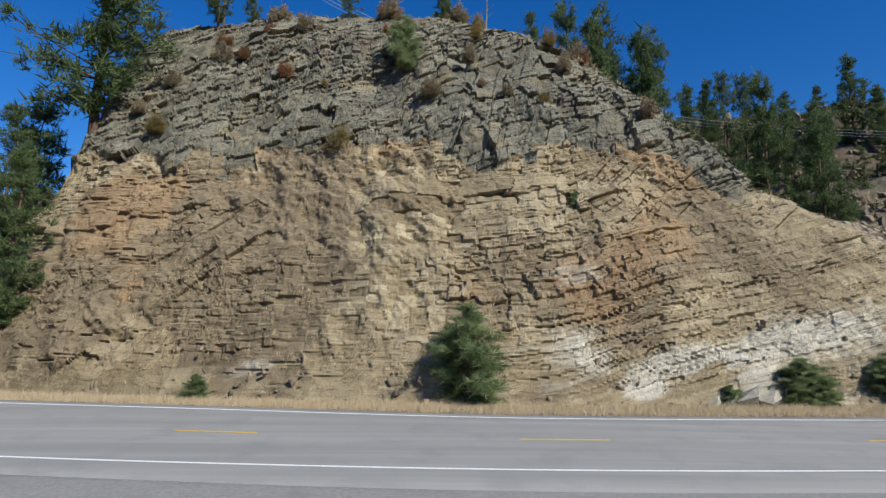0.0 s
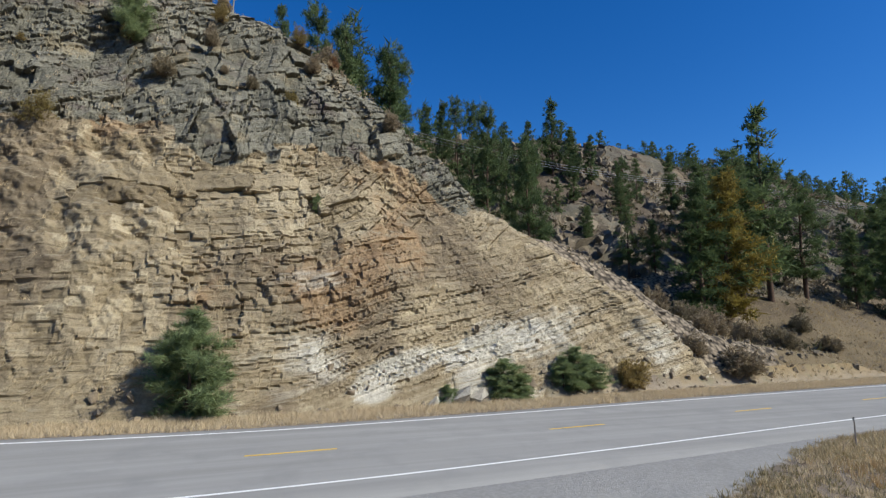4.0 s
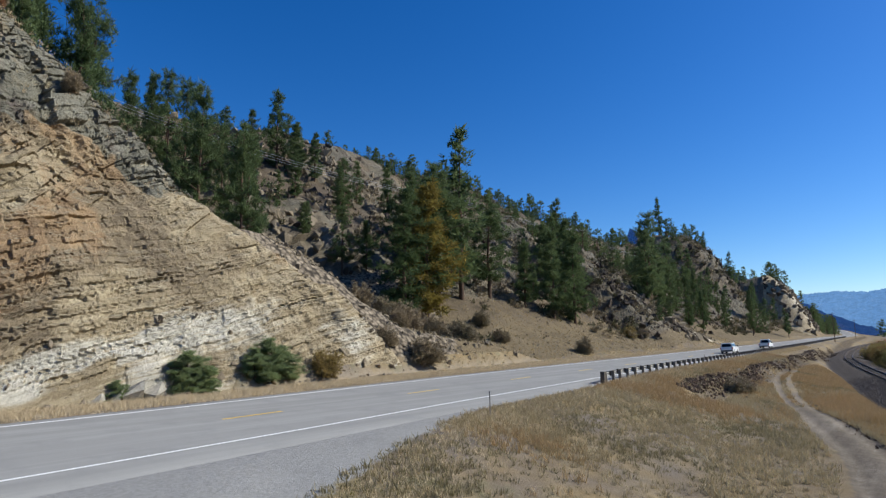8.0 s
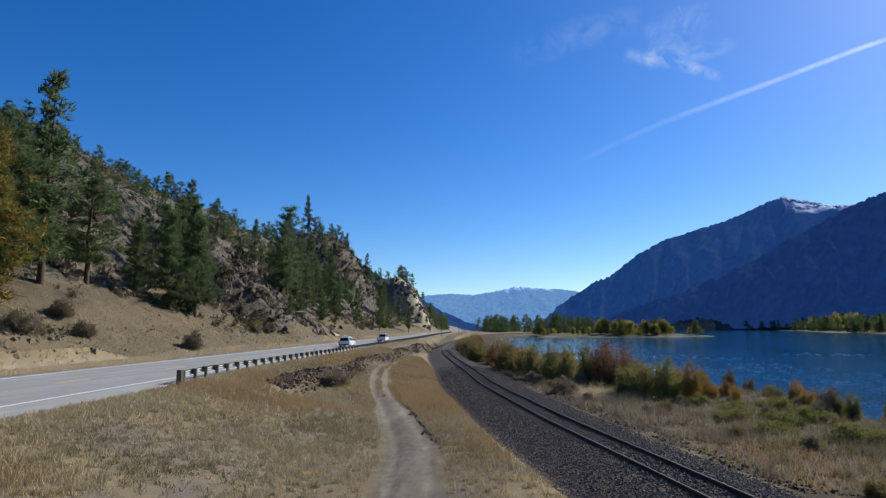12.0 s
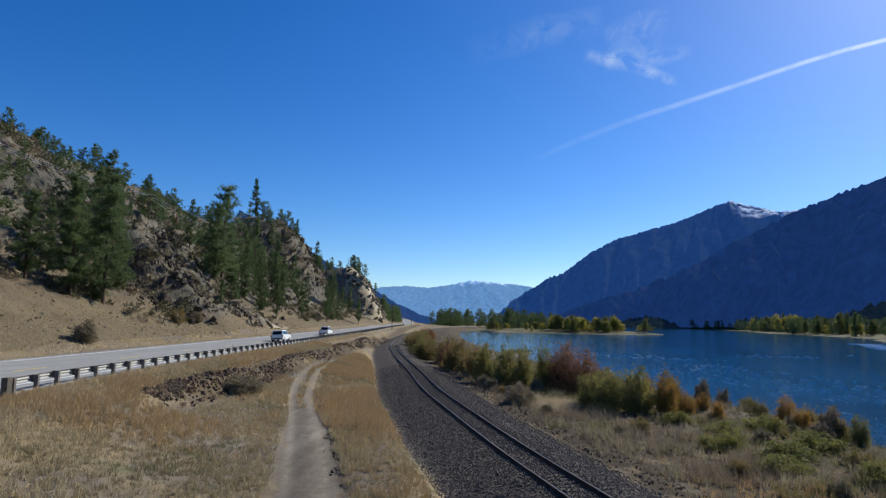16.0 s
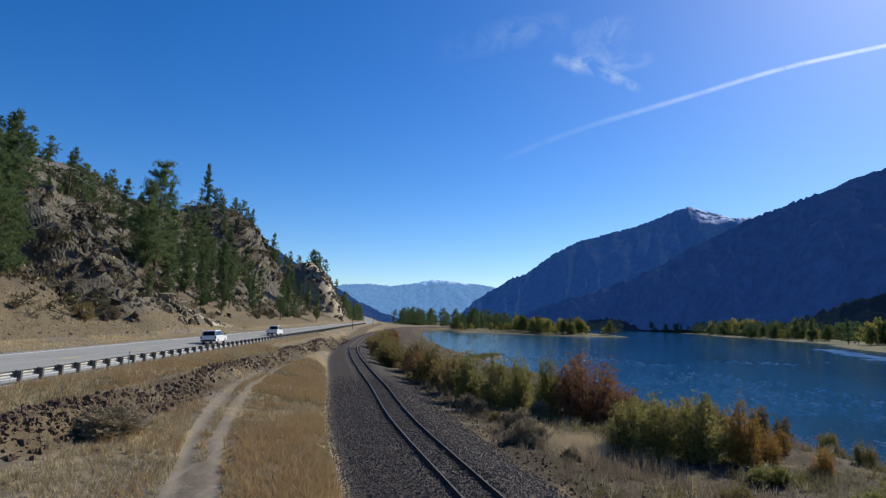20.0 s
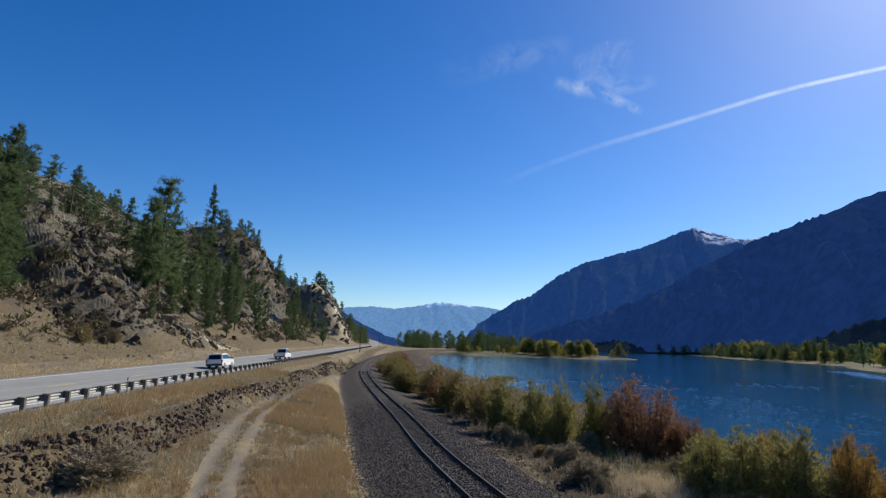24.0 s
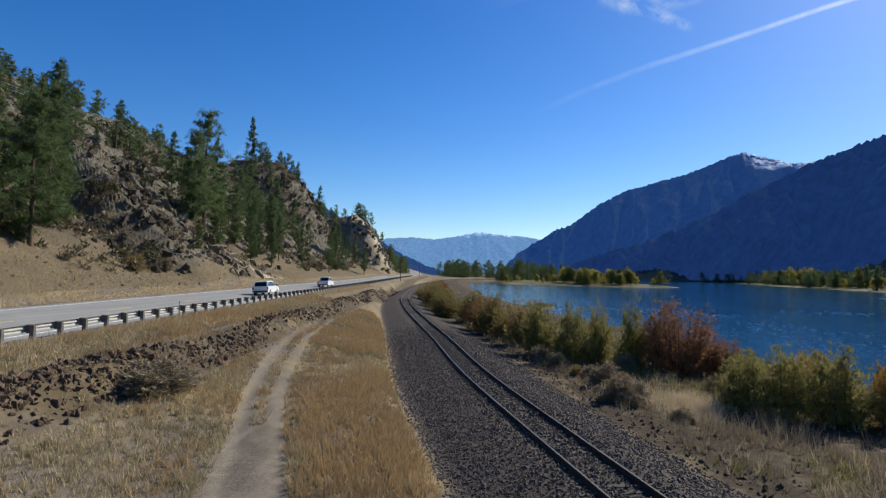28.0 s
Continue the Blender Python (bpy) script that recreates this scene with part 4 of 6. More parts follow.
for (x, y, L), k in zip(P, keep):
    if not k and x < 240:
        continue
    a = rw.normal(0.25, 0.35)
    d, n = np.array((math.cos(a), math.sin(a), 0)), np.array((-math.sin(a), math.cos(a), 0))
    c, b, w = np.array((x, y, WATER_Z)), len(co), L * rw.uniform(0.04, 0.09)
    co += [c - d * L, c + d * L, c - n * w - d * L * 0.2, c + n * w + d * L * 0.1, c + np.array((0, 0, 0.05 + 0.05 * L))]
    tri += [(b, b + 2, b + 4), (b + 2, b + 1, b + 4), (b + 1, b + 3, b + 4), (b + 3, b, b + 4)]
crest = new("ripple_crests", fill_mesh(bpy.data.meshes.new("ripple_crests"), np.array(co), np.array(tri), [FOAM]))
tagged(crest, "small white ripple crests on the river", "ripples", kind="stuff")

# the plain beyond, to the horizon
qx, qy = np.meshgrid(np.linspace(-6000, 6000, 25), np.linspace(-6000, 6000, 25))
plain = new("backdrop_plain", grid_mesh("backdrop_plain", qx, qy, qx * 0 - 9.0, [BOTTOM]))
tagged(plain, "dry valley floor reaching to the horizon", "ground", kind="structure")


# ---- guardrail ----
def rail_line(x):
    return road_y(x) - 5.4 - 0.35 * sm(46, 40.6, x)


def empty(name, at=(0, 0, 0)):
    ob = new(name)
    ob.location = at
    return ob


def along(fn, x0, x1, pace):
    """x values that step evenly along a plan curve."""
    xs = np.linspace(x0, x1, 4000)
    s = np.concatenate([[0], np.cumsum(np.hypot(np.diff(xs), np.diff(fn(xs))))])
    return np.interp(np.arange(0, s[-1], pace), s, xs)


guard = empty("guardrail")
tagged(guard, "galvanised steel highway guardrail on dark timber posts", "guardrail")
px = along(rail_line, 41.0, 420, 1.905)


def guard_base(x):
    return -0.26 + 0.02 * sm(100, 300, x)


gxs = np.concatenate([np.arange(41.0, 160, 0.9), np.arange(160, 421, 4.0)])
beam_path = np.stack([gxs, rail_line(gxs) + 0.24, guard_base(gxs) + 0.56], 1)
W = [(0.0, 0.155), (0.05, 0.125), (0.085, 0.09), (0.085, 0.055), (0.03, 0.0), (0.085, -0.055), (0.085, -0.09), (0.05, -0.125), (0.0, -0.155), (-0.012, -0.155), (0.04, -0.12), (0.07, -0.085), (0.07, -0.06), (0.015, 0.0), (0.07, 0.06), (0.07, 0.085), (0.04, 0.12), (-0.012, 0.155)]
part("beam", sweep("beam", beam_path, W, STEEL), None, guard, "corrugated galvanised beam")
post_me = bpy.data.meshes.new("post")
bm = box_bm(-0.085, 0.085, -0.1, 0.1, -0.5, 0.72, 0.012)
bm.to_mesh(post_me)
bm.free()
post_me.materials.append(POST)
# spacer behind the beam, its size and dark colour also standing for the post's shadow
block_me = bpy.data.meshes.new("spacer_block")
bm = box_bm(-0.1, 0.1, 0.1, 0.235, 0.36, 0.74, 0.01)
bm.to_mesh(block_me)
bm.free()
block_me.materials.append(TIMBER)
bolt_me = bpy.data.meshes.new("bolt")
bm = bmesh.new()
bmesh.ops.create_cone(bm, cap_ends=True, segments=6, radius1=0.022, radius2=0.018, depth=0.03, matrix=pose(0, 0.335, 0.56, 90, 0, 0))
bm.to_mesh(bolt_me)
bm.free()
bolt_me.materials.append(STEEL)
rnd = random.Random(4)
for i, x in enumerate(px):
    y = float(rail_line(x))
    a = math.atan2(float(rail_line(x + 0.5)) - y, 0.5)
    p = new("post", post_me)
    p.parent = guard
    p.matrix_local = pose(float(x), y, float(guard_base(x)) + rnd.uniform(-0.02, 0.02), rnd.uniform(-1.5, 1.5), rnd.uniform(-1.5, 1.5), math.degrees(a))
    for n, me in (("spacer_block", block_me), ("bolt", bolt_me))[: 2 if i < 60 else 1]:
        o = new(n, me)
        o.parent = p
# blunt end post
bm = box_bm(-0.16, 0.16, -0.16, 0.16, -0.5, 0.78, 0.02)
e = part("end_post", bm, TIMBER, guard, "thick dark timber end post")
e.location = (40.6, float(rail_line(40.6)) + 0.05, -0.26)

# ---- railway ----
track = empty("railway_track")
tagged(track, "single railway track with rusty rails on timber sleepers", "railway")
RAIL_SEC = [(-0.036, 0.0), (-0.036, -0.035), (-0.009, -0.045), (-0.009, -0.135), (-0.07, -0.155), (-0.07, -0.17), (0.07, -0.17), (0.07, -0.155), (0.009, -0.135), (0.009, -0.045), (0.036, -0.035), (0.036, 0.0)]
txs = np.concatenate([np.arange(-120, 20, 4.0), np.arange(20, 180, 1.0), np.arange(180, 560, 4.0)])
mid = np.stack([txs, rail_y(txs), txs * 0 + RAIL_Z], 1)
tn = np.gradient(mid, axis=0)
tn /= np.linalg.norm(tn, axis=1)[:, None]
side = np.stack([-tn[:, 1], tn[:, 0], tn[:, 2] * 0], 1)
for s in (-0.7525, 0.7525):
    r = part("rail", sweep("rail", mid + side * s, RAIL_SEC, RUST_STEEL), None, track, "rusty steel rail")
    part("running_surface", sweep("running_surface", mid + side * s, [(-0.03, 0.004), (0.03, 0.004), (0.03, -0.002), (-0.03, -0.002)], RAIL_TOP), None, r, "polished rail head")
tie_me = bpy.data.meshes.new("sleeper")
bm = box_bm(-0.115, 0.115, -1.3, 1.3, -0.2, 0.0, 0.012)
bm.to_mesh(tie_me)
bm.free()
tie_me.materials.append(make_plain("oily_sleeper_timber", (0.05, 0.042, 0.034), 0.9, 0, (0.09, 0.075, 0.06)))
for i, x in enumerate(along(rail_y, 22, 160, 0.52)):
    a = math.atan2(float(rail_y(x + 0.5) - rail_y(x - 0.5)), 1.0)
    o = new("sleeper", tie_me)
    o.parent = track
    o.matrix_local = pose(float(x), float(rail_y(x)), RAIL_Z - 0.185 + rnd.uniform(-0.012, 0.012), 0, 0, math.degrees(a) + rnd.uniform(-1.2, 1.2))


# ---- loose stones ----
def stone_bm(seed):
    """A broken angular block: the hull of a few points in an uneven box."""
    r = random.Random(seed)
    sx, sy, sz = r.uniform(0.85, 1.25), r.uniform(0.65, 1.0), r.uniform(0.5, 0.8)
    bm = bmesh.new()
    for _ in range(13):
        d = Vector((r.uniform(-1, 1), r.uniform(-1, 1), r.uniform(-1, 1)))
        d = d / max(abs(d.x), abs(d.y), abs(d.z)) * r.uniform(0.7, 1.0) * 0.82
        bm.verts.new((d.x * sx, d.y * sy, d.z * sz))
    got = bmesh.ops.convex_hull(bm, input=bm.verts)
    bmesh.ops.delete(bm, geom=[g for g in set(got["geom_interior"] + got["geom_unused"]) if isinstance(g, bmesh.types.BMVert)], context="VERTS")
    return bm


def make_stone(name, lo, hi):
    m = Mat(name, 0.9, 0, 0.2)
    c = m.mix(m.rand(), lo, hi)
    c = m.mix(m.island(), c, tuple(0.6 * a for a in hi))
    c = m.mix(m.grey(m.noise(5, 5, 0.7), 0.35, 0.7), m.mix(0.5, c, (0.05, 0.04, 0.035)), c)
    m.color(c).bump(m.noise(9, 5, 0.7), 0.06, 0.7)
    return m.m


STONE_BROWN = make_stone("brown_broken_stone", (0.085, 0.053, 0.037), (0.205, 0.135, 0.09))
STONE_TAN = make_stone("tan_broken_stone", (0.2, 0.15, 0.1), (0.4, 0.32, 0.22))
STONE_GREY = make_stone("grey_ballast_stone", (0.034, 0.028, 0.024), (0.25, 0.207, 0.175))
STONES = []
for k in range(7):
    me = bpy.data.meshes.new("stone")
    b = stone_bm(k)
    b.to_mesh(me)
    b.free()
    me.materials.append(STONE_BROWN)
    STONES.append(me)


def surf(x, y):
    """Height of whatever ground is there, the rock cut included."""
    x, y = np.asarray(x, float), np.asarray(y, float)
    v = y - road_y(x)
    z = ground_z(x, y)
    c = np.where((x > -46) & (x < 44) & (v > 7.6), cliff_prof(nose_depth(x, v)), -9)
    return np.maximum(z, c)


def scatter(name, me_list, spots, material, seed):
    """Many stones joined into one mesh; spots are (x, y, z, size)."""
    r = np.random.RandomState(seed)
    cos, faces, base = [], [], 0
    raw = []
    for me in me_list:
        co = np.empty(len(me.vertices) * 3, np.float32)
        me.vertices.foreach_get("co", co)
        me.calc_loop_triangles()
        tr = np.empty(len(me.loop_triangles) * 3, np.int32)
        me.loop_triangles.foreach_get("vertices", tr)
        raw.append((co.reshape(-1, 3), tr.reshape(-1, 3)))
    for x, y, z, s in spots:
        co, tr = raw[r.randint(len(raw))]
        q = np.array(Euler((r.uniform(0, 6.3), r.uniform(0, 6.3), r.uniform(0, 6.3))).to_matrix())
        cos.append((co * s) @ q.T + (x, y, z))
        faces.append(tr + base)
        base += len(co)
    return fill_mesh(bpy.data.meshes.new(name), np.concatenate(cos), np.concatenate(faces), [material])


riprap = empty("riprap")
tagged(riprap, "bank of broken brown rocks below the road shoulder", "rocks", kind="structure")
rs = np.random.RandomState(8)
rest = []
count = 0
for i in range(7600):
    x = 46.5 + 165 * rs.rand() ** 2.0
    dens = 0.55 + 0.45 * float(fbm(np.array(x), np.array(3.0), 0.13, 2, 4.0))
    pile = math.exp(-(((x - 56) / 7.5) ** 2))
    if rs.rand() > dens + 0.6 * pile:
        continue
    d = 5.0 + rs.normal(0, 0.45) * (1 + 1.1 * pile)
    if d < 3.9 or rs.rand() > 0.15 + float(sm(46.5, 52, np.array(x))):
        continue
    y = float(road_y(x)) - 5.3 - d - 0.6 * math.sin(x * 0.21)
    s = 0.05 + 0.19 * rs.rand() ** 2.6
    z = float(ground_z(x, y)) + s * 0.25
    if count < 300 and x < 90 and s > 0.115:
        o = new("rock", STONES[rs.randint(7)])
        o.parent = riprap
        o.matrix_local = pose(x, y, z, rs.rand() * 360, rs.rand() * 360, rs.rand() * 360) @ Matrix.Diagonal((s, s, s, 1))
        count += 1
    else:
        rest.append((x, y, z, s))
part("small_rocks", scatter("small_rocks", STONES[:5], rest, STONE_BROWN, 3), None, riprap)["kind"] = "stuff"

# ballast stones, close along the line
OCT = []
for k in range(5):
    r = random.Random(50 + k)
    bm = bmesh.new()
    vs = [bm.verts.new(Vector(p) * r.uniform(0.7, 1.2)) for p in ((1, 0, 0), (0, 1, 0), (-1, 0, 0), (0, -1, 0), (0, 0, 0.8), (0, 0, -0.8))]
    for a in range(4):
        bm.faces.new((vs[a], vs[(a + 1) % 4], vs[4]))
        bm.faces.new((vs[(a + 1) % 4], vs[a], vs[5]))
    me = bpy.data.meshes.new("pebble")
    bm.to_mesh(me)
    bm.free()
    OCT.append(me)
spots = []
N = 62000
bx = 14 + 87 * rs.rand(N) ** 1.35
bu = rs.uniform(-4.8, 4.9, N)
keep = (np.abs(np.abs(bu) - 0.75) > 0.09) & (rs.rand(N) < (0.15 + sm(16, 32, bx)) * sm(102, 78, bx))
bx, bu = bx[keep], bu[keep]
by = rail_y(bx) + bu
bz = ground_z(bx, by)
bs = rs.uniform(0.03, 0.062, len(bx)) * np.where(rs.rand(len(bx)) < 0.03, 1.8, 1.0)
ballast = new("ballast_stones", scatter("ballast_stones", OCT, list(zip(bx, by, bz + 0.01 + 0.035 * (np.abs(bu) < 1.5), bs)), STONE_GREY, 5))
tagged(ballast, "grey crushed-stone railway ballast", "gravel", kind="stuff")

spots = []
for i in range(1500):
    x = 30 + 60 * rs.rand() ** 1.3
    y = float(rail_y(x)) - 5.0 - abs(rs.normal(0, 1.6))
    spots.append((x, y, float(ground_z(x, y)) + 0.01, 0.035 + 0.12 * rs.rand() ** 3))
for i in range(320):
    x = 36 + 36 * rs.rand()
    y = float(track_y(x)) - 1.75 + rs.normal(0, 0.4)
    spots.append((x, y, float(ground_z(x, y)) - 0.06, 0.03 + 0.09 * rs.rand() ** 2))
spill = new("loose_stones", scatter("loose_stones", STONES[:4], spots, STONE_BROWN, 9))
tagged(spill, "dark loose stones beside the railway and dirt track", "stones", kind="stuff")

# fallen blocks at the foot of the cut and loose stones on the slopes
spots = []
for i in range(420):
    x = rs.uniform(-24, 42)
    y = float(road_y(x)) + 8.0 + abs(rs.normal(0, 0.9))
    s = 0.06 + 0.3 * rs.rand() ** 4
    spots.append((x, y, float(surf(x, y)) + 0.2 * s, s))
for i in range(600):
    x, v = rs.uniform(36, 130), 9 + 14 * rs.rand() ** 0.8
    s = 0.06 + 0.26 * rs.rand() ** 3
    y = float(road_y(x)) + v
    spots.append((x, y, float(surf(x, y)) + 0.1 * s, s))
rubble = new("fallen_rubble", scatter("fallen_rubble", STONES, spots, STONE_TAN, 6))
tagged(rubble, "tan broken rubble fallen at the foot of the rock", "rubble", kind="stuff")
# broken crags on the natural outcrops
STONE_CRAG = make_stone("brown_grey_crag", (0.06, 0.044, 0.032), (0.17, 0.128, 0.092))
spots = []
for x0, x1, v0, v1, count, s0, s1 in ((108, 150, 12, 30, 420, 0.2, 1.1), (42, 104, 30, 72, 380, 0.3, 1.2), (284, 342, 26, 62, 160, 0.8, 2.4), (150, 280, 16, 50, 300, 0.4, 1.6), (400, 450, 10, 34, 110, 1.0, 2.6)):
    for i in range(count):
        x, v = rs.uniform(x0, x1), rs.uniform(v0, v1)
        if float(fbm(np.array(x), np.array(v), 0.09, 2, 70.0)) < -0.1:
            continue
        s = s0 + (s1 - s0) * rs.rand() ** 2
        y = float(road_y(x)) + v
        spots.append((x, y, float(surf(x, y)) + 0.12 * s, s))
pale = []
for x0, x1, v0, v1, count, s0, s1 in ((126, 152, 10, 24, 260, 0.4, 1.5), (398, 450, 9, 30, 160, 1.0, 2.8), (48, 78, 34, 60, 120, 0.4, 1.2), (26, 56, 9, 30, 1300, 0.05, 0.42), (44, 86, 38, 76, 330, 0.4, 1.5)):
    for i in range(count):
        x, v = rs.uniform(x0, x1), rs.uniform(v0, v1)
        s = s0 + (s1 - s0) * rs.rand() ** 2
        y = float(road_y(x)) + v
        pale.append((x, y, float(surf(x, y)) + 0.05 * s, s))
pale_crag = new("crag_blocks", scatter("crag_blocks", STONES, pale, make_stone("cream_crag", (0.2, 0.155, 0.1), (0.42, 0.345, 0.24)), 13))
tagged(pale_crag, "cream-coloured broken rock slope beside the road", "rocks", kind="stuff")
crag = new("crag_blocks", scatter("crag_blocks", STONES, spots, STONE_CRAG, 12))
tagged(crag, "broken brown-grey rock blocks on the wooded hillside", "rocks", kind="stuff")
for x, v, s in ((12.2, 8.3, 0.85), (13.2, 8.1, 0.7), (11.4, 8.6, 0.6), (10.6, 8.5, 0.5)):
    me = STONES[int(x * 7) % 7].copy()
    me.materials.clear()
    me.materials.append(make_stone("pale_boulder", (0.5, 0.45, 0.36), (0.68, 0.63, 0.52)))
    b = new("boulder", me)
    y = float(road_y(x)) + v
    b.matrix_world = pose(x, y, float(surf(x, y)) + 0.25 * s, 20, 40, x * 50) @ Matrix.Diagonal((s, s, s, 1))
    tagged(b, "pale fallen boulder at the foot of the rock cut", "boulder", "fallen boulders")


# ---- trees and shrubs ----
def sprays(centres, dirs, sizes, per, rs, spread=0.75, slim=0.3):
    """Needle or leaf sprays: thin triangles that fan out of each centre."""
    n = len(centres)
    c = np.repeat(centres, per, 0)
    d = np.repeat(dirs, per, 0) + rs.normal(0, spread, (n * per, 3))
    d /= np.linalg.norm(d, axis=1)[:, None] + 1e-9
    L = np.repeat(sizes, per) * rs.uniform(0.6, 1.25, n * per)
    side = np.cross(d, rs.normal(0, 1, (n * per, 3)))
    side /= np.linalg.norm(side, axis=1)[:, None] + 1e-9
    c = c + rs.normal(0, 1, c.shape) * (np.repeat(sizes, per) * 0.25)[:, None]
    a = c + side * (L * slim * 0.5)[:, None]
    b = c - side * (L * slim * 0.5)[:, None]
    t = c + d * L[:, None]
    return np.stack([a, b, t], 1).reshape(-1, 3)


def tri_mesh(name, pts, material):
    return fill_mesh(bpy.data.meshes.new(name), pts, np.arange(len(pts)).reshape(-1, 3), [material])


def stem_mesh(name, limbs, material, sides=5):
    """Tapered limbs from (start, end, r0, r1), each a small tube."""
    co, fs = [], []
    for a, b, r0, r1 in limbs:
        a, b = np.array(a, float), np.array(b, float)
        d = b - a
        d /= np.linalg.norm(d) + 1e-9
        u = np.cross(d, (0.3, 0.9, 0.2))
        u /= np.linalg.norm(u) + 1e-9
        w = np.cross(d, u)
        base = len(co)
        for p, r in ((a, r0), (b, r1)):
            for k in range(sides):
                t = 2 * math.pi * k / sides
                co.append(p + r * (math.cos(t) * u + math.sin(t) * w))
        for k in range(sides):
            fs.append((base + k, base + (k + 1) % sides, base + sides + (k + 1) % sides, base + sides + k))
    return fill_mesh(bpy.data.meshes.new(name), np.array(co), np.array(fs), [material], True)


def pine_parts(seed, h=15.0, first=0.16, wide=0.2, gap=0.25, needle=NEEDLE, dense=1.0, levels=30, lean=0.02, per=10, big=1.08, slim=0.28):
    """Trunk with limbs, and a crown of needle sprays, for a conifer of height h."""
    rs = np.random.RandomState(seed)
    limbs, C, D, S = [], [], [], []
    pts = [np.array((0, 0, -0.4))]
    for k in range(1, 9):
        pts.append(np.array((rs.normal(0, lean) * k * 0.6, rs.normal(0, lean) * k * 0.6, h * k / 8)))
    r0 = 0.017 * h
    for k in range(8):
        limbs.append((pts[k], pts[k + 1], r0 * (1 - k / 8.3), r0 * (1 - (k + 1) / 8.3)))
    at = lambda z: np.array([np.interp(z, [p[2] for p in pts], [p[i] for p in pts]) for i in range(3)])
    lobe, turn = rs.uniform(0.1, 0.35), rs.uniform(0, 6.3)
    for lv in range(levels):
        f = first + (1 - first) * (lv + rs.uniform(-0.35, 0.35)) / levels
        f = min(max(f, first), 0.985)
        z = h * f
        g = (f - first) / (1 - first)
        reach = wide * h * (0.1 + (1 - g) ** 0.8) * min(1.0, 0.5 + 2.2 * g) * rs.uniform(0.72, 1.15)
        for b in range(rs.randint(4, 7)):
            if rs.rand() < gap:
                continue
            a = rs.uniform(0, 2 * math.pi)
            L = reach * rs.uniform(0.45, 1.12) * (1 + lobe * math.sin(2 * a + turn))
            rise = rs.uniform(-0.2, 0.12) + 0.5 * g
            d = np.array((math.cos(a), math.sin(a), rise))
            o = at(z)
            e = o + d * L + np.array((0, 0, 0.1 * L))
            limbs.append((o, e, 0.0035 * h * (1.1 - g), 0.001 * h))
            for q in range(max(3, int(round(5.2 * dense * min(1, L / (0.1 * h) + 0.3))))):
                t = 1.04 - 0.74 * rs.rand() ** 1.2
                c = o + (e - o) * t + rs.normal(0, 0.011 * h, 3) * (0.5 + t) * (1.2, 1.2, 0.7)
                if rs.rand() < 0.4:
                    limbs.append((o + (e - o) * t * 0.8, c, 0.0014 * h, 0.0006 * h))
                for _ in range(2):
                    C.append(c + rs.normal(0, 0.008 * h, 3))
                    D.append(d * 0.6 + np.array((0, 0, 0.5)))
                    S.append(big * h * rs.uniform(0.024, 0.042) * (0.75 + 0.4 * (1 - g)))
    C.append(at(h) - np.array((0, 0, 0.01 * h)))
    D.append(np.array((0, 0, 1.0)))
    S.append(0.05 * h)
    crown = sprays(np.array(C), np.array(D), np.array(S), per, rs, 1.0, slim)
    return stem_mesh("trunk", limbs, BARK), tri_mesh("crown", crown, needle)


def plant(name, parts_of, label, category, at=None):
    """A tree or shrub as a thing: an Empty at the base with its meshes as parts."""
    ob = empty(name)
    for n, me in parts_of:
        o = new(n, me)
        o.parent = ob
    return tagged(ob, label, category)


PINES = []
for k, (first, wide, gap, dense, levels) in enumerate(((0.07, 0.25, 0.25, 1.0, 24), (0.12, 0.22, 0.28, 1.0, 22), (0.05, 0.28, 0.28, 0.95, 21), (0.18, 0.23, 0.28, 1.0, 19), (0.09, 0.3, 0.3, 0.95, 20), (0.13, 0.19, 0.28, 0.95, 22), (0.22, 0.27, 0.26, 1.0, 17))):
    PINES.append(pine_parts(100 + k, 15.0, first, wide, gap, NEEDLE, 1.4 * dense, levels, 0.03, 13, 0.92, 0.17))
TALL = pine_parts(140, 15.0, 0.2, 0.12, 0.45, NEEDLE, 0.45, 24)
LARCHES = [pine_parts(150, 15.0, 0.06, 0.25, 0.2, LARCH, 1.0, 26, 0.02, 12, 1.15, 0.18)]
YOUNG = [pine_parts(160 + k, 4.0, 0.02, 0.36, 0.1, NEEDLE_YOUNG, 1.9, 20, 0.01, 16, 1.9, 0.09) for k in range(2)]
_made = {}


def put_tree(kind, x, y, h, turn, label, category="pine tree", group="", sink=0.2, z=None, name="pine_tree", wide=1.0):
    """Stands a tree of height h on the ground at x, y; the first of a kind is built, the rest are copies."""
    lib = {"pine": PINES, "tall": [TALL], "larch": LARCHES, "young": YOUNG}[kind]
    base = {"pine": 15.0, "tall": 15.0, "larch": 15.0, "young": 4.0}[kind]
    i = int(turn * 7 + x * 3) % len(lib)
    s = h / base
    z = float(surf(x, y)) if z is None else z
    m = pose(x, y, z - sink, 0, 0, turn) @ Matrix.Diagonal((s * wide, s * wide, s, 1))
    key = (kind, i)
    if key not in _made:
        ob = plant(name, (("trunk", lib[i][0]), ("crown", lib[i][1])), label, category)
        ob.matrix_basis = m
        _made[key] = ob
    else:
        src = _made[key]
        keep = src.matrix_basis.copy()
        src.matrix_basis = Matrix.Identity(4)
        ob = copy_thing(src, m)
        src.matrix_basis = keep
        ob.name = name
    tagged(ob, label, category, group)
    return ob


HILL_PINE = "dark green ponderosa pine on the rocky hillside"
CREST_PINE = "green pine rooted on the crest of the rock cut"
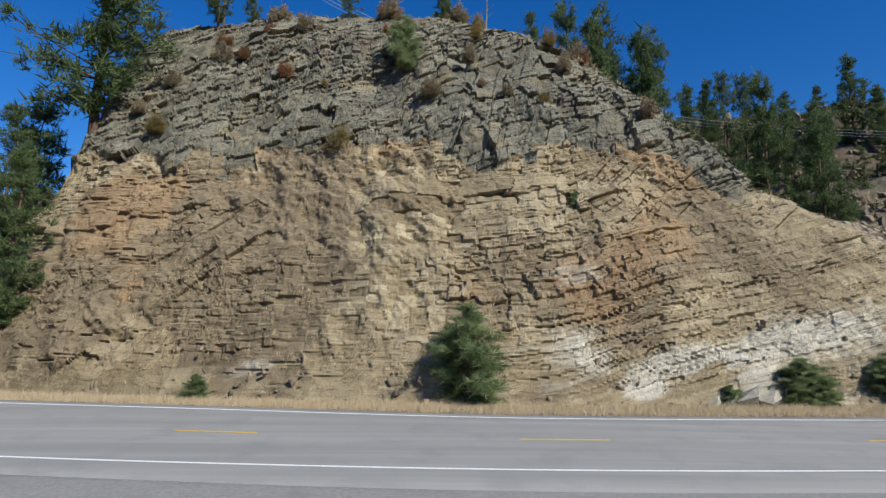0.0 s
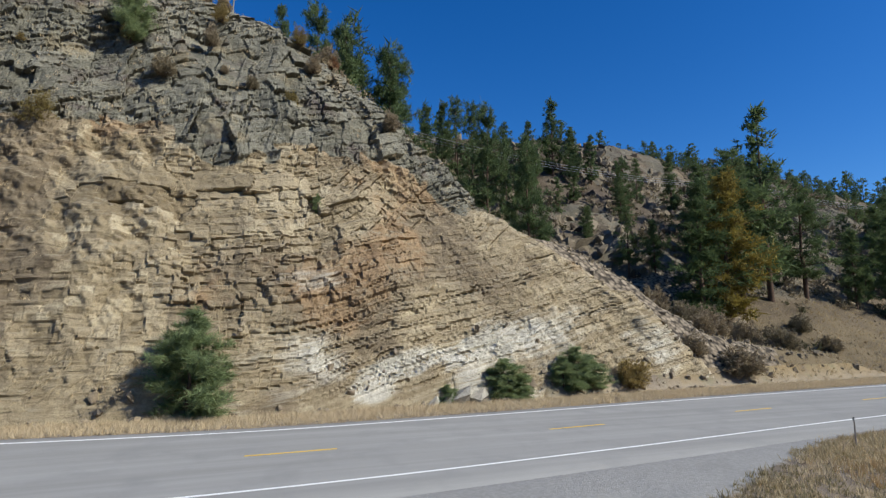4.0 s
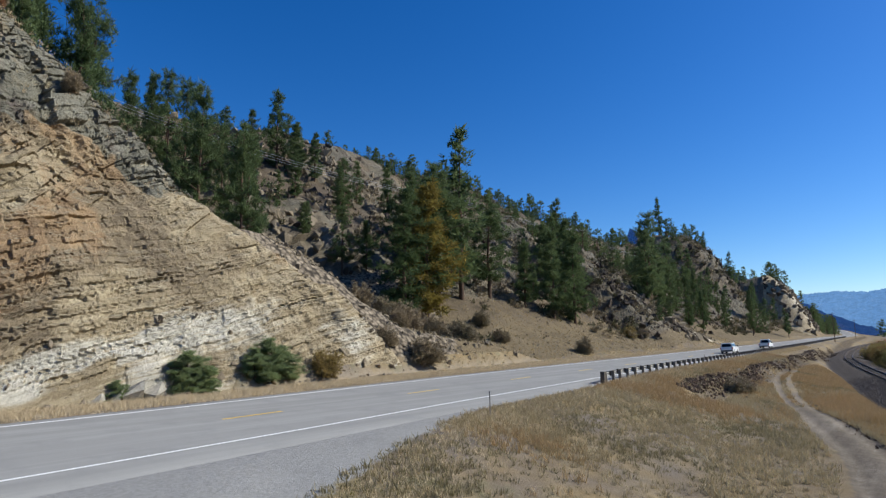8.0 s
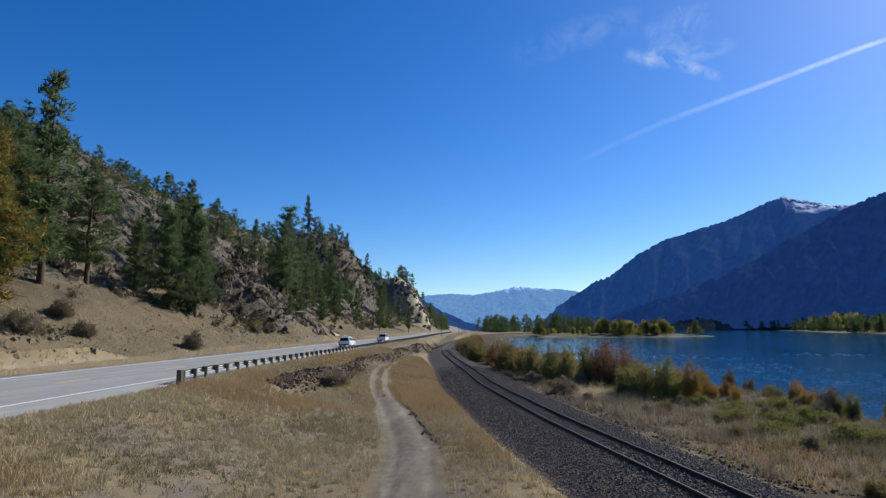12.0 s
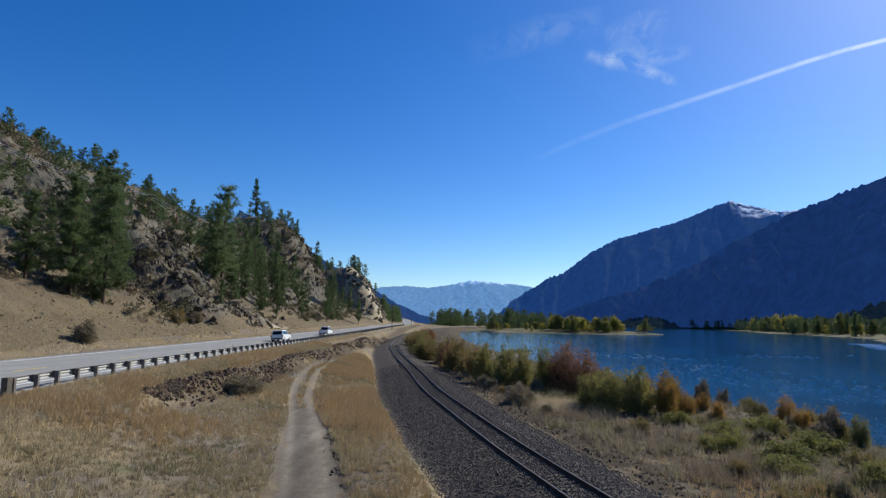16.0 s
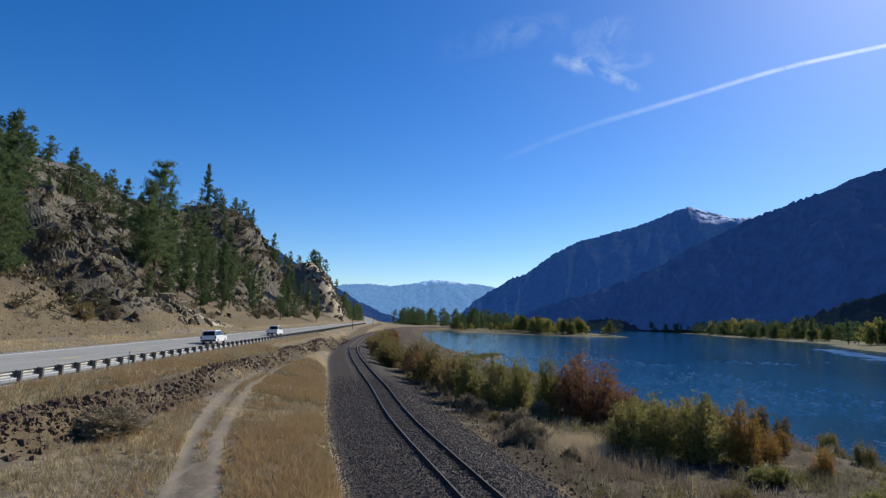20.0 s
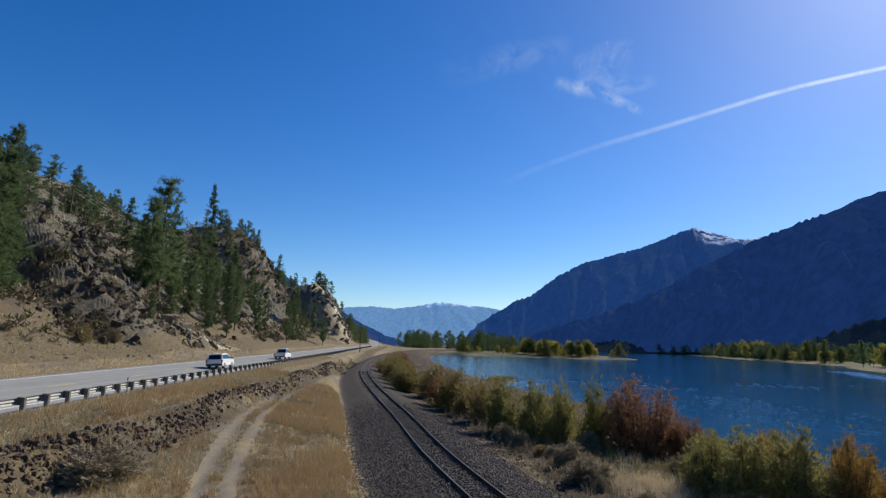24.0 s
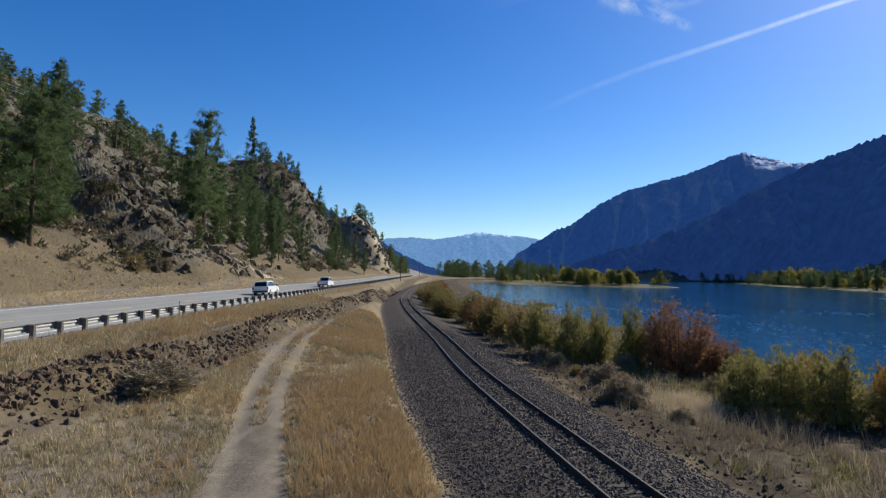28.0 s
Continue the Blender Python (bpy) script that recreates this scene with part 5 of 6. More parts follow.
# the gully beyond the cut
for x, y, h, k in ((59.5, 47.5, 20, "pine"), (56.0, 46.5, 17.5, "larch"), (77, 51.5, 17, "pine"), (78, 64.7, 11, "pine"), (87.5, 45.8, 15, "pine"), (92.8, 44.7, 16.5, "pine"), (133, 47, 16.5, "pine"), (83, 48.6, 11.4, "pine"), (74, 66, 11.5, "pine"), (51.5, 46.2, 17, "pine"), (69, 53, 15, "pine"), (96, 52, 14.5, "pine"), (101, 49, 13, "pine"), (72, 58, 18, "pine")):
    put_tree(k, x, y, h, (x * 37 + y) % 360, "golden autumn larch standing among dark pines" if k == "larch" else HILL_PINE, "larch tree" if k == "larch" else "pine tree", "trees of the gully", name="larch_tree" if k == "larch" else "pine_tree", wide=1.25 if x < 80 else 1.1)
rq = np.random.RandomState(5)
for i in range(30):
    x = rq.uniform(46, 205)
    v = rq.uniform(21, 48) if x > 66 else rq.uniform(30, 50)
    if 95 < x < 160 and v < 46:
        continue
    put_tree("pine", x, float(road_y(x)) + v, rq.uniform(5, 11), rq.uniform(0, 360), HILL_PINE, group="hillside pines")
put_tree("tall", 66.0, 48.6, 25.6, 40, "tall thin-crowned ponderosa pine with a bare lower trunk", group="trees of the gully")
# along the road past the gully
for x, y, h, w in ((158.5, 46.4, 12, 0.7), (175.8, 47.9, 12, 0.7), (282, 45.3, 10, 0.9), (226, 46.2, 13, 0.7), (133, 42.5, 5.5, 0.9), (190, 51, 14, 0.65), (214, 52, 13, 0.65), (240, 49, 12, 0.7), (168, 54, 15, 0.7), (255, 51, 12, 0.8), (200, 57, 16, 0.65), (265, 50.5, 10, 0.8)):
    put_tree("pine", x, y, h, (x * 51) % 360, HILL_PINE, group="roadside hill pines", wide=w)
put_tree("pine", 144.5, 50.5, 24.5, 40, "tall broad-crowned ponderosa pine above the outcrop", group="roadside hill pines")
put_tree("pine", 148, 54, 14, 10, HILL_PINE, group="roadside hill pines", wide=1.2)
put_tree("pine", 151, 51, 10, 80, HILL_PINE, group="roadside hill pines", wide=1.2)
for x, y, h, w in ((109.3, 55.3, 16.5, 1.0), (104.4, 50.9, 15.5, 1.0), (113.2, 60, 14, 1), (119, 62, 12, 1), (123, 41, 5, 1), (204.2, 75.5, 20, 0.7), (218.7, 71, 20, 0.7), (219, 60.4, 15, 0.7), (284, 59, 16, 0.8), (160, 60, 14, 0.9), (178, 60, 12, 0.8), (185, 66, 15, 0.8), (233, 59, 14, 0.7), (248, 60, 14, 0.7), (172, 72, 14, 0.8), (160, 78, 13, 0.8)):
    put_tree("pine", x, y, h, (x * 51) % 360, HILL_PINE, group="roadside hill pines", wide=w)
# on and round the rock knob
for x, y, h in ((308, 90, 6.5), (310, 84, 9.9), (308, 72.5, 15), (311.5, 64, 14), (295.5, 101, 20), (285, 60, 13), (262, 70, 16), (300, 57, 12), (276, 54, 12), (324, 58, 13), (332, 55, 11), (270, 80, 18)):
    put_tree("pine", x, y, h, (x * 29) % 360, "pine growing on the tall rock knob", group="pines of the knob", wide=0.75)
# ridge right of the cut
for x, y, h in ((56, 80.6, 14), (58.7, 78.4, 9.7), (61.2, 76.8, 9), (66.3, 76.2, 5.5), (67.2, 72.6, 8.1), (48.3, 84, 9.5), (50.7, 79.6, 11), (44, 71, 12), (49, 63.3, 5), (49.4, 70.1, 6), (59.8, 80.8, 8), (62, 70, 9), (41, 77, 11), (53, 71, 8)):
    put_tree("pine", x, y, h, (x * 43) % 360, HILL_PINE, group="ridge pines")
for x, y, h in ((13.6, 57.5, 31), (22.7, 68.3, 24.8), (28.1, 71.5, 17), (32.4, 75.2, 16), (34.3, 74.3, 17.5), (34.2, 68.7, 19), (32.2, 60.7, 21.5), (33.2, 53.2, 20), (9.1, 54.2, 21), (5.4, 52.8, 12.9), (12, 53.6, 23.5), (17.6, 56.1, 28), (37, 58, 17), (38, 66, 15)):
    put_tree("pine", x, y, h, (x * 61) % 360, CREST_PINE, group="crest pines", wide=0.74)
for x, y, h in ((-29.4, 39.5, 23), (-39, 47.4, 24), (-23.8, 46.9, 7), (-21.1, 48, 5), (-12.4, 49.4, 5.5), (-3.4, 49.4, 6), (-27.5, 30.5, 11.5), (-31, 34, 13), (-30, 29, 9), (-35, 33, 14)):
    put_tree("pine", x, y, h, (x * 11) % 360, CREST_PINE if y > 45 else "green pine beside the end of the rock cut", group="crest pines")
put_tree("young", -6.2, 39.7, 4.2, 20, "small bushy pine clinging to the upper rock face", wide=1.2)
put_tree("young", -1.6, 26.9, 4.8, 70, "young bushy pine at the foot of the rock cut", wide=1.6)
put_tree("young", 5.2, 33.2, 1.2, 10, "tiny pine seedling on the rock face")
for x, y, h in ((15.2, 27.9, 2.3), (16.3, 27.8, 1.7), (20.8, 28.4, 2.6), (19.6, 28.3, 2.0), (22, 28.5, 1.8), (11.5, 27.5, 1.2), (-15.1, 27.4, 1.4)):
    put_tree("young", x, y, h, (x * 77) % 360, "low young pine on the grassy road verge", group="verge pines", wide=2.0)

# far woods, joined
FAR_PINES = [pine_parts(180 + k, 15.0, 0.06, 0.36, 0.15, NEEDLE, 0.5, 12, 0.01, 4, 1.7, 0.5) for k in range(4)]


def mesh_arrays(me):
    co = np.empty(len(me.vertices) * 3, np.float32)
    me.vertices.foreach_get("co", co)
    me.calc_loop_triangles()
    tr = np.empty(len(me.loop_triangles) * 3, np.int32)
    me.loop_triangles.foreach_get("vertices", tr)
    return co.reshape(-1, 3), tr.reshape(-1, 3)


def wood(name, spots, label):
    """Many conifers in one mesh; spots are (x, y, z, height)."""
    raw = [[mesh_arrays(m) for m in p] for p in FAR_PINES]
    cos, fs, mi, base = [], [], [], 0
    for i, (x, y, z, h) in enumerate(spots):
        a = i * 2.4
        q = np.array(((math.cos(a), -math.sin(a), 0), (math.sin(a), math.cos(a), 0), (0, 0, 1))) * (h / 15.0)
        for k, (co, tr) in enumerate(raw[i % 4]):
            cos.append(co @ q.T + (x, y, z - 0.2))
            fs.append(tr + base)
            mi.append(np.full(len(tr), k))
            base += len(co)
    me = fill_mesh(bpy.data.meshes.new(name), np.concatenate(cos), np.concatenate(fs), [BARK, NEEDLE], False, np.concatenate(mi))
    return tagged(new(name, me), label, "wood", kind="stuff")


rt = np.random.RandomState(21)
spots = []
while len(spots) < 430:
    x, v = rt.uniform(40, 420), rt.uniform(34, 125)
    if float(fbm(np.array(x), np.array(v), 0.03, 2, 6.0)) + rt.rand() * 0.5 < 0.05 or (x < 90 and v < 62):
        continue
    y = float(road_y(x)) + v
    spots.append((x, y, float(surf(x, y)), rt.uniform(3.5, 6) if x < 155 and v < 90 else rt.uniform(5, 10)))
wood("hillside_wood", spots, "scattered dark pines over the upper hillside")
spots = []
while len(spots) < 130:
    x, v = rt.uniform(430, 660), rt.uniform(9, 60)
    y = float(road_y(x)) + v
    spots.append((x, y, float(surf(x, y)), rt.uniform(9, 16)))
wood("valley_wood", spots, "dark pine wood up the valley beside the road")


def bush_parts(seed, leaf, upright=0.5, lumps=40, each=42, per=8, size=0.085, even=0.0):
    """A shrub 1 m across and high: fanning stems, each a feathery plume of small leaves down to the ground."""
    rs = np.random.RandomState(seed)
    limbs, C, D, S = [], [], [], []
    for k in range(lumps):
        a, f = rs.uniform(0, 6.3), rs.uniform(0.05, 1.0)
        r = 0.46 * math.sqrt(max(0.04, 1 - (f * 0.93) ** 2)) * rs.uniform(0.45 + 0.3 * even, 1.0)
        tip = np.array((math.cos(a) * r, math.sin(a) * r, (0.12 + 0.8 * f) * rs.uniform(0.8 + 0.12 * even, 1.12 - 0.1 * even)))
        root = np.array((math.cos(a) * r * 0.4, math.sin(a) * r * 0.4, -0.03))
        limbs.append((root, tip * (0.8, 0.8, 0.6), 0.008, 0.006))
        limbs.append((tip * (0.8, 0.8, 0.6), tip * 1.02, 0.006, 0.002))
        w = rs.uniform(0.05, 0.095)
        for _ in range(each):
            t = rs.uniform(0.12, 1.05) ** 0.8
            p = root * (1 - t) + tip * t + rs.normal(0, 1, 3) * w * (1.25 - 0.5 * t)
            p[2] = abs(p[2]) + 0.01
            C.append(p)
            out = p - np.array((0, 0, 0.25))
            D.append(out / (np.linalg.norm(out) + 0.1) + np.array((0, 0, upright)))
            S.append(size * rs.uniform(0.5, 1.2))
    return stem_mesh("branches", limbs, BARK, 4), tri_mesh("foliage", sprays(np.array(C), np.array(D), np.array(S), per, rs, 0.7, 0.3), leaf)


def cottonwood_parts(seed, leaf, wide=0.3, clumps=26):
    """A broad-leaved tree 1 m high: trunk, limbs, and ragged clumps of leaves with gaps."""
    rs = np.random.RandomState(seed)
    limbs, C, D, S = [((0, 0, -0.03), (0.01, 0.01, 0.4), 0.02, 0.012), ((0.01, 0.01, 0.4), (0.0, 0.02, 0.85), 0.012, 0.003)], [], [], []
    for k in range(clumps):
        a, f = rs.uniform(0, 6.3), rs.uniform(0.08, 1.0)
        r = wide * (1 - 0.75 * f ** 1.6) * rs.uniform(0.2, 1.15)
        c = np.array((math.cos(a) * r, math.sin(a) * r, 0.14 + 0.8 * f))
        limbs.append(((0, 0, c[2] * 0.6), c, 0.008, 0.002))
        w = rs.uniform(0.045, 0.09)
        for _ in range(15):
            C.append(c + rs.normal(0, 1, 3) * (w * 1.2, w * 1.2, w))
            D.append(rs.normal(0, 1, 3) + (0, 0, 0.5))
            S.append(rs.uniform(0.05, 0.1))
    return stem_mesh("trunk", limbs, BARK, 4), tri_mesh("crown", sprays(np.array(C), np.array(D), np.array(S), 5, rs, 0.9, 0.5), leaf)


BUSH = {}
for i, (key, leaf, up) in enumerate((("green", SHRUB_GREEN, 0.5), ("red", SHRUB_RED, 0.15), ("orange", SHRUB_ORANGE, 0.5), ("brown", SHRUB_BROWN, 0.7), ("olive", SHRUB_OLIVE, 0.6), ("yellow", YELLOW_LEAF, 0.3), ("yellow_green", SHRUB_LIME, 0.5))):
    BUSH[key] = [bush_parts(200 + 10 * i + k, leaf, up, 90 if key == "red" else 40, size={"brown": 0.08, "red": 0.04}.get(key, 0.055), even=1.0 if key == "red" else 0.0) for k in range(3)]


def put_bush(key, x, y, w, h, label, category="shrub", group="", name="shrub", z=None):
    i = int(abs(x * 13 + y * 7)) % 3
    z = float(surf(x, y)) - 0.05 if z is None else z
    m = pose(x, y, z, 0, 0, (x * 97 + y * 31) % 360) @ Matrix.Diagonal((w, w, h, 1))
    k = ("bush", key, i)
    if k not in _made:
        ob = plant(name, zip(("branchwork", "foliage"), BUSH[key][i]), label, category)
        ob.matrix_basis = m
        _made[k] = ob
    else:
        src = _made[k]
        keep = src.matrix_basis.copy()
        src.matrix_basis = Matrix.Identity(4)
        ob = copy_thing(src, m)
        src.matrix_basis = keep
        ob.name = name
    return tagged(ob, label, category, group)


# river-bank thicket
rc0 = np.random.RandomState(15)
WORDS = {"green": "green-leaved willow shrub on the river bank", "red": "rounded rust-red autumn shrub on the river bank", "orange": "orange autumn shrub on the river bank", "brown": "bare brown twiggy shrub", "olive": "olive-brown leafy shrub on the river bank", "yellow": "yellow-green leafy shrub on the river bank", "yellow_green": "upright yellow-green leafy shrub on the river bank"}
for key, x, y, w, h in (("olive", 98, -4.2, 5, 4.4), ("olive", 94.4, -6.2, 5, 4.3), ("red", 103, -3.6, 5, 4.2), ("olive", 112, -2, 6, 4.2), ("green", 83.5, -8.4, 4.4, 4.6), ("olive", 88.5, -7.2, 4.5, 4.2), ("green", 79.4, -10.2, 3.4, 4.7), ("green", 78.2, -12.0, 3.0, 4.8), ("yellow_green", 76.8, -14.1, 3.0, 4.7), ("red", 75.2, -16.9, 5.9, 5.3), ("red", 73.4, -19.4, 2.8, 3.0), ("green", 68.6, -18.6, 2.8, 2.6), ("green", 65.6, -17.2, 3.2, 3.0), ("green", 63.6, -16.4, 3.0, 2.9), ("green", 62.6, -17.6, 3.6, 3.6), ("green", 61.6, -19.6, 3.8, 3.8)):
    put_bush(key, x, y, w, h, WORDS[key], group="river-bank thicket")
for key, x, y, w, h in (("orange", 60.6, -21.6, 2.6, 3.4), ("orange", 61.4, -23.2, 1.8, 2.0), ("orange", 58.5, -24.5, 1.5, 1.6), ("orange", 64, -25.5, 1.4, 1.6), ("orange", 71, -22.6, 2.2, 2.4), ("olive", 120, 1, 7, 4.5), ("green", 130, 3, 6, 4), ("olive", 142, 5, 7, 4.4), ("red", 152, 5, 7, 4), ("olive", 165, 8, 8, 4), ("olive", 186, 10, 8, 4), ("green", 205, 9, 8, 4), ("red", 225, 10, 8, 4.5), ("olive", 57, -29.8, 2, 1.9)):
    put_bush(key, x, y, w, h, WORDS[key], group="river-bank thicket")
for x, y, w, h in ((52, -22.5, 3.4, 1.1), (49, -21, 3.0, 1.0), (46, -23, 3.6, 1.1), (54.5, -26, 3.2, 1.2), (43, -21.4, 3.0, 0.9), (48.5, -26, 3.4, 1.2), (57, -21, 2.6, 1.0), (41, -25, 3.4, 1.1)):
    put_bush("yellow_green", x, y, w, h, "low spreading yellow-green shrub on the river bank", group="river-bank mats")
for i in range(22):
    x = 60 + 44 * rc0.rand()
    y = float(rail_y(x)) - 7.0 - 2.6 * rc0.rand()
    w = rc0.uniform(1.2, 2.4)
    put_bush("brown", x, y, w, w * rc0.uniform(0.45, 0.7), "low brown undergrowth at the foot of the thicket", "brush", "thicket undergrowth", "brush")
# shrubs of the verge, field and rock
for key, x, y, w, h in (("olive", 25.4, 28.7, 3.2, 1.9), ("brown", 36.9, 30.0, 4.0, 2.2), ("brown", 33.5, 31.0, 2.6, 1.6), ("brown", 70.8, 32.2, 2.6, 2.4), ("brown", 56.5, 10.3, 3.4, 1.4), ("brown", 47.5, 34, 3, 2), ("brown", 52, 37, 3.5, 2.4), ("brown", 46, 36.5, 3, 2.2), ("brown", 45, 40, 4, 3.2), ("brown", 49, 42, 4, 3.4), ("brown", 60, 38, 2.6, 1.8), ("olive", 104, 39.5, 3, 2.2), ("brown", 112, 40.5, 3, 2)):
    put_bush(key, x, y, w, h, "bare brown twiggy shrub on the dry slope" if key == "brown" else "rounded olive-brown shrub on the grass verge", group="slope shrubs")
for key, x, v, w in (("olive", -10.2, 17.2, 2.2), ("brown", -4, 19.5, 1.6), ("brown", -21, 22, 1.8), ("brown", -15, 24.5, 2.2), ("olive", 4, 19, 1.4), ("brown", -8, 27, 2.6), ("brown", -2, 28, 2), ("brown", 8, 25, 2.2), ("brown", -18, 27, 2.4), ("olive", -24, 18, 2)):
    put_bush(key, x, float(road_y(x)) + v, w, w * 0.9, "dry twiggy shrub growing out of the rock face", group="cliff shrubs")
for x, y, w, h in ((41, 39, 3.6, 2.8), (44.5, 42, 4.2, 3.2), (47, 44.5, 4.4, 3.4), (43, 45, 3.6, 3), (52, 43, 3.2, 2.4), (55, 41, 3, 2.2), (63, 43, 3, 2), (40, 36, 2.6, 1.8)):
    put_bush("brown", x, y, w, h, "dense dark brown bare thicket in the gully mouth", group="gully thicket")
rc = np.random.RandomState(61)
for i in range(30):
    x = rc.uniform(-27, 13)
    v = rc.uniform(19, 31)
    w = rc.uniform(0.6, 1.6)
    put_bush(("brown", "brown", "olive", "red")[i % 4], x, float(road_y(x)) + v, w, w * rc.uniform(0.7, 1.2), "dry twiggy shrub rooted in the upper rock face", group="cliff shrubs")
# dry brush over the rocky hillside, joined
rh = np.random.RandomState(71)
n = 2600
x = 38 + 300 * rh.rand(n) ** 1.4
v = 14 + 62 * rh.rand(n) ** 0.9
keep = (fbm(x, v, 0.06, 3, 72.0) > -0.05) & ((x > 46) | (v > 26))
x, v = x[keep], v[keep]
y = road_y(x) + v
size = rh.uniform(0.5, 1.5, len(x)) * (1 + x / 300)
pick = rh.rand(len(x))
for lo, hi, leaf, text in ((0, 0.5, SHRUB_BROWN, "dry brown brush scattered over the rocky hillside"), (0.5, 1, SHRUB_DUN, "dull olive brush scattered over the rocky hillside")):
    k = (pick >= lo) & (pick < hi)
    c = np.repeat(np.column_stack([x, y, surf(x, y)])[k], 9, 0)
    r = np.repeat(size[k], 9)
    c = c + rh.normal(0, 0.33, c.shape) * r[:, None] * (1, 1, 0.5) + np.column_stack([0 * r, 0 * r, 0.4 * r])
    me = tri_mesh("hill_brush", sprays(c, rh.normal(0, 0.5, c.shape) + (0, 0, 0.7), r * 0.42, 6, rh, 0.8, 0.35), leaf)
    tagged(new("hill_brush", me), text, "brush", kind="stuff")
# low brush between line and river
rb = np.random.RandomState(33)
for i in range(46):
    x = rb.uniform(28, 120)
    u = rb.uniform(-26, -7)
    y = float(rail_y(x)) + u
    if y < float(shore_y(x)) + 4:
        continue
    key = ("brown", "brown", "olive", "olive", "brown")[i % 5]
    w = rb.uniform(0.8, 1.9)
    put_bush(key, x, y, w, w * 0.65, "low dry brush beside the railway", "brush", "low brush by the line", "brush")
for i in range(26):
    x = rb.uniform(34, 80)
    y = float(shore_y(x)) + rb.uniform(4.5, 10)
    key = ("orange", "olive", "green", "olive", "brown")[i % 5]
    w = rb.uniform(0.9, 1.9)
    put_bush(key, x, y, w, w * rb.uniform(0.9, 1.5), WORDS[key], group="shore shrubs")
# trees across the water
LEAF_GREEN = leafy("green_cottonwood_leaves", (0.08, 0.09, 0.025), (0.22, 0.22, 0.06), 1.0)
COTTON = {"yellow": [cottonwood_parts(300 + k, YELLOW_LEAF, 0.26 + 0.06 * k) for k in range(4)], "green": [cottonwood_parts(310 + k, LEAF_GREEN, 0.28 + 0.06 * k) for k in range(3)]}


def put_cottonwood(key, x, y, h, label, group):
    lib = COTTON[key]
    i = int(abs(x * 13 + y * 7)) % len(lib)
    m = pose(x, y, float(land_z(np.array(x), np.array(y))) - 0.3, 0, 0, (x * 97) % 360) @ Matrix.Diagonal((h, h, h, 1))
    k = ("cotton", key, i)
    if k not in _made:
        ob = plant("cottonwood_tree", zip(("trunk", "crown"), lib[i]), label, "cottonwood")
        ob.matrix_basis = m
        _made[k] = ob
    else:
        src = _made[k]
        keep = src.matrix_basis.copy()
        src.matrix_basis = Matrix.Identity(4)
        ob = copy_thing(src, m)
        src.matrix_basis = keep
        ob.name = "cottonwood_tree"
    return tagged(ob, label, "cottonwood", group)


TREE_WORDS = {"yellow": "yellow autumn cottonwood", "green": "olive-green cottonwood"}
for i in range(84):
    y = rb.normal(-116, 24) if i % 3 else rb.uniform(-178, -20)
    x = 562 + 0.004 * (y + 95) ** 2 + rb.uniform(6, 50)
    key = "yellow" if rb.rand() < 0.5 else "green"
    h = rb.uniform(4, 8) if i % 3 == 0 else rb.uniform(6, 15)
    put_cottonwood(key, x, y, h, TREE_WORDS[key] + " on the low river island", "island cottonwoods")
for i in range(170):
    x = rb.uniform(330, 1120)
    c = float(fbm(np.array(x), np.array(5.0), 0.03, 3, 8.0))
    if c < -0.02 and rb.rand() < 0.8:
        continue
    y = float(far_y(x)) - 16 - rb.uniform(0, 45)
    h = rb.uniform(6, 22) * (1.0 + 0.4 * c)
    if i % 3 == 1:
        put_tree("pine", x, y, h * 1.2, i * 40, "dark pine on the far river bank", group="far-bank trees", z=float(land_z(np.array(x), np.array(y))) - 0.3)
    else:
        key = "yellow" if rb.rand() < 0.45 else "green"
        put_cottonwood(key, x, y, h, TREE_WORDS[key] + " on the far river bank", "far-bank trees")
spots = []
for i in range(120):
    x, y = rb.uniform(680, 1000), rb.uniform(-110, 45)
    spots.append((x, y, float(land_z(np.array(x), np.array(y))), rb.uniform(14, 24)))
for i in range(420):
    x = 330 + 1100 * rb.rand()
    y = float(far_y(x)) - 50 - 160 * rb.rand()
    spots.append((x, y, float(land_z(np.array(x), np.array(y))), rb.uniform(14, 25)))
for i in range(130):
    x = rb.uniform(760, 1350)
    y = float(far_y(x)) - 10 - 60 * rb.rand()
    spots.append((x, y, float(land_z(np.array(x), np.array(y))), rb.uniform(10, 22)))
wood("far_bank_wood", spots, "dark pine wood across the river")


# ---- grass ----
def blades(spots, heights, per, width, rs, lean=0.35):
    n = len(spots)
    p = np.repeat(spots, per, 0) + np.concatenate([rs.normal(0, 0.07, (n * per, 2)), np.zeros((n * per, 1))], 1)
    a = rs.uniform(0, 2 * math.pi, n * per)
    h = np.repeat(heights, per) * rs.uniform(0.55, 1.2, n * per)
    side = np.stack([np.cos(a), np.sin(a), a * 0], 1) * width * (0.6 + rs.rand(n * per, 1))
    top = np.concatenate([rs.normal(0, lean, (n * per, 2)) * h[:, None], h[:, None]], 1)
    return np.stack([p - side, p + side, p + top], 1).reshape(-1, 3)


def sow(name, label, material, pts, heights, per, width, seed):
    rs = np.random.RandomState(seed)
    z = surf(pts[:, 0], pts[:, 1]) - 0.03
    me = tri_mesh(name, blades(np.column_stack([pts, z]), heights, per, width, rs), material)
    return tagged(new(name, me), label, "grass", kind="stuff")


rg = np.random.RandomState(77)


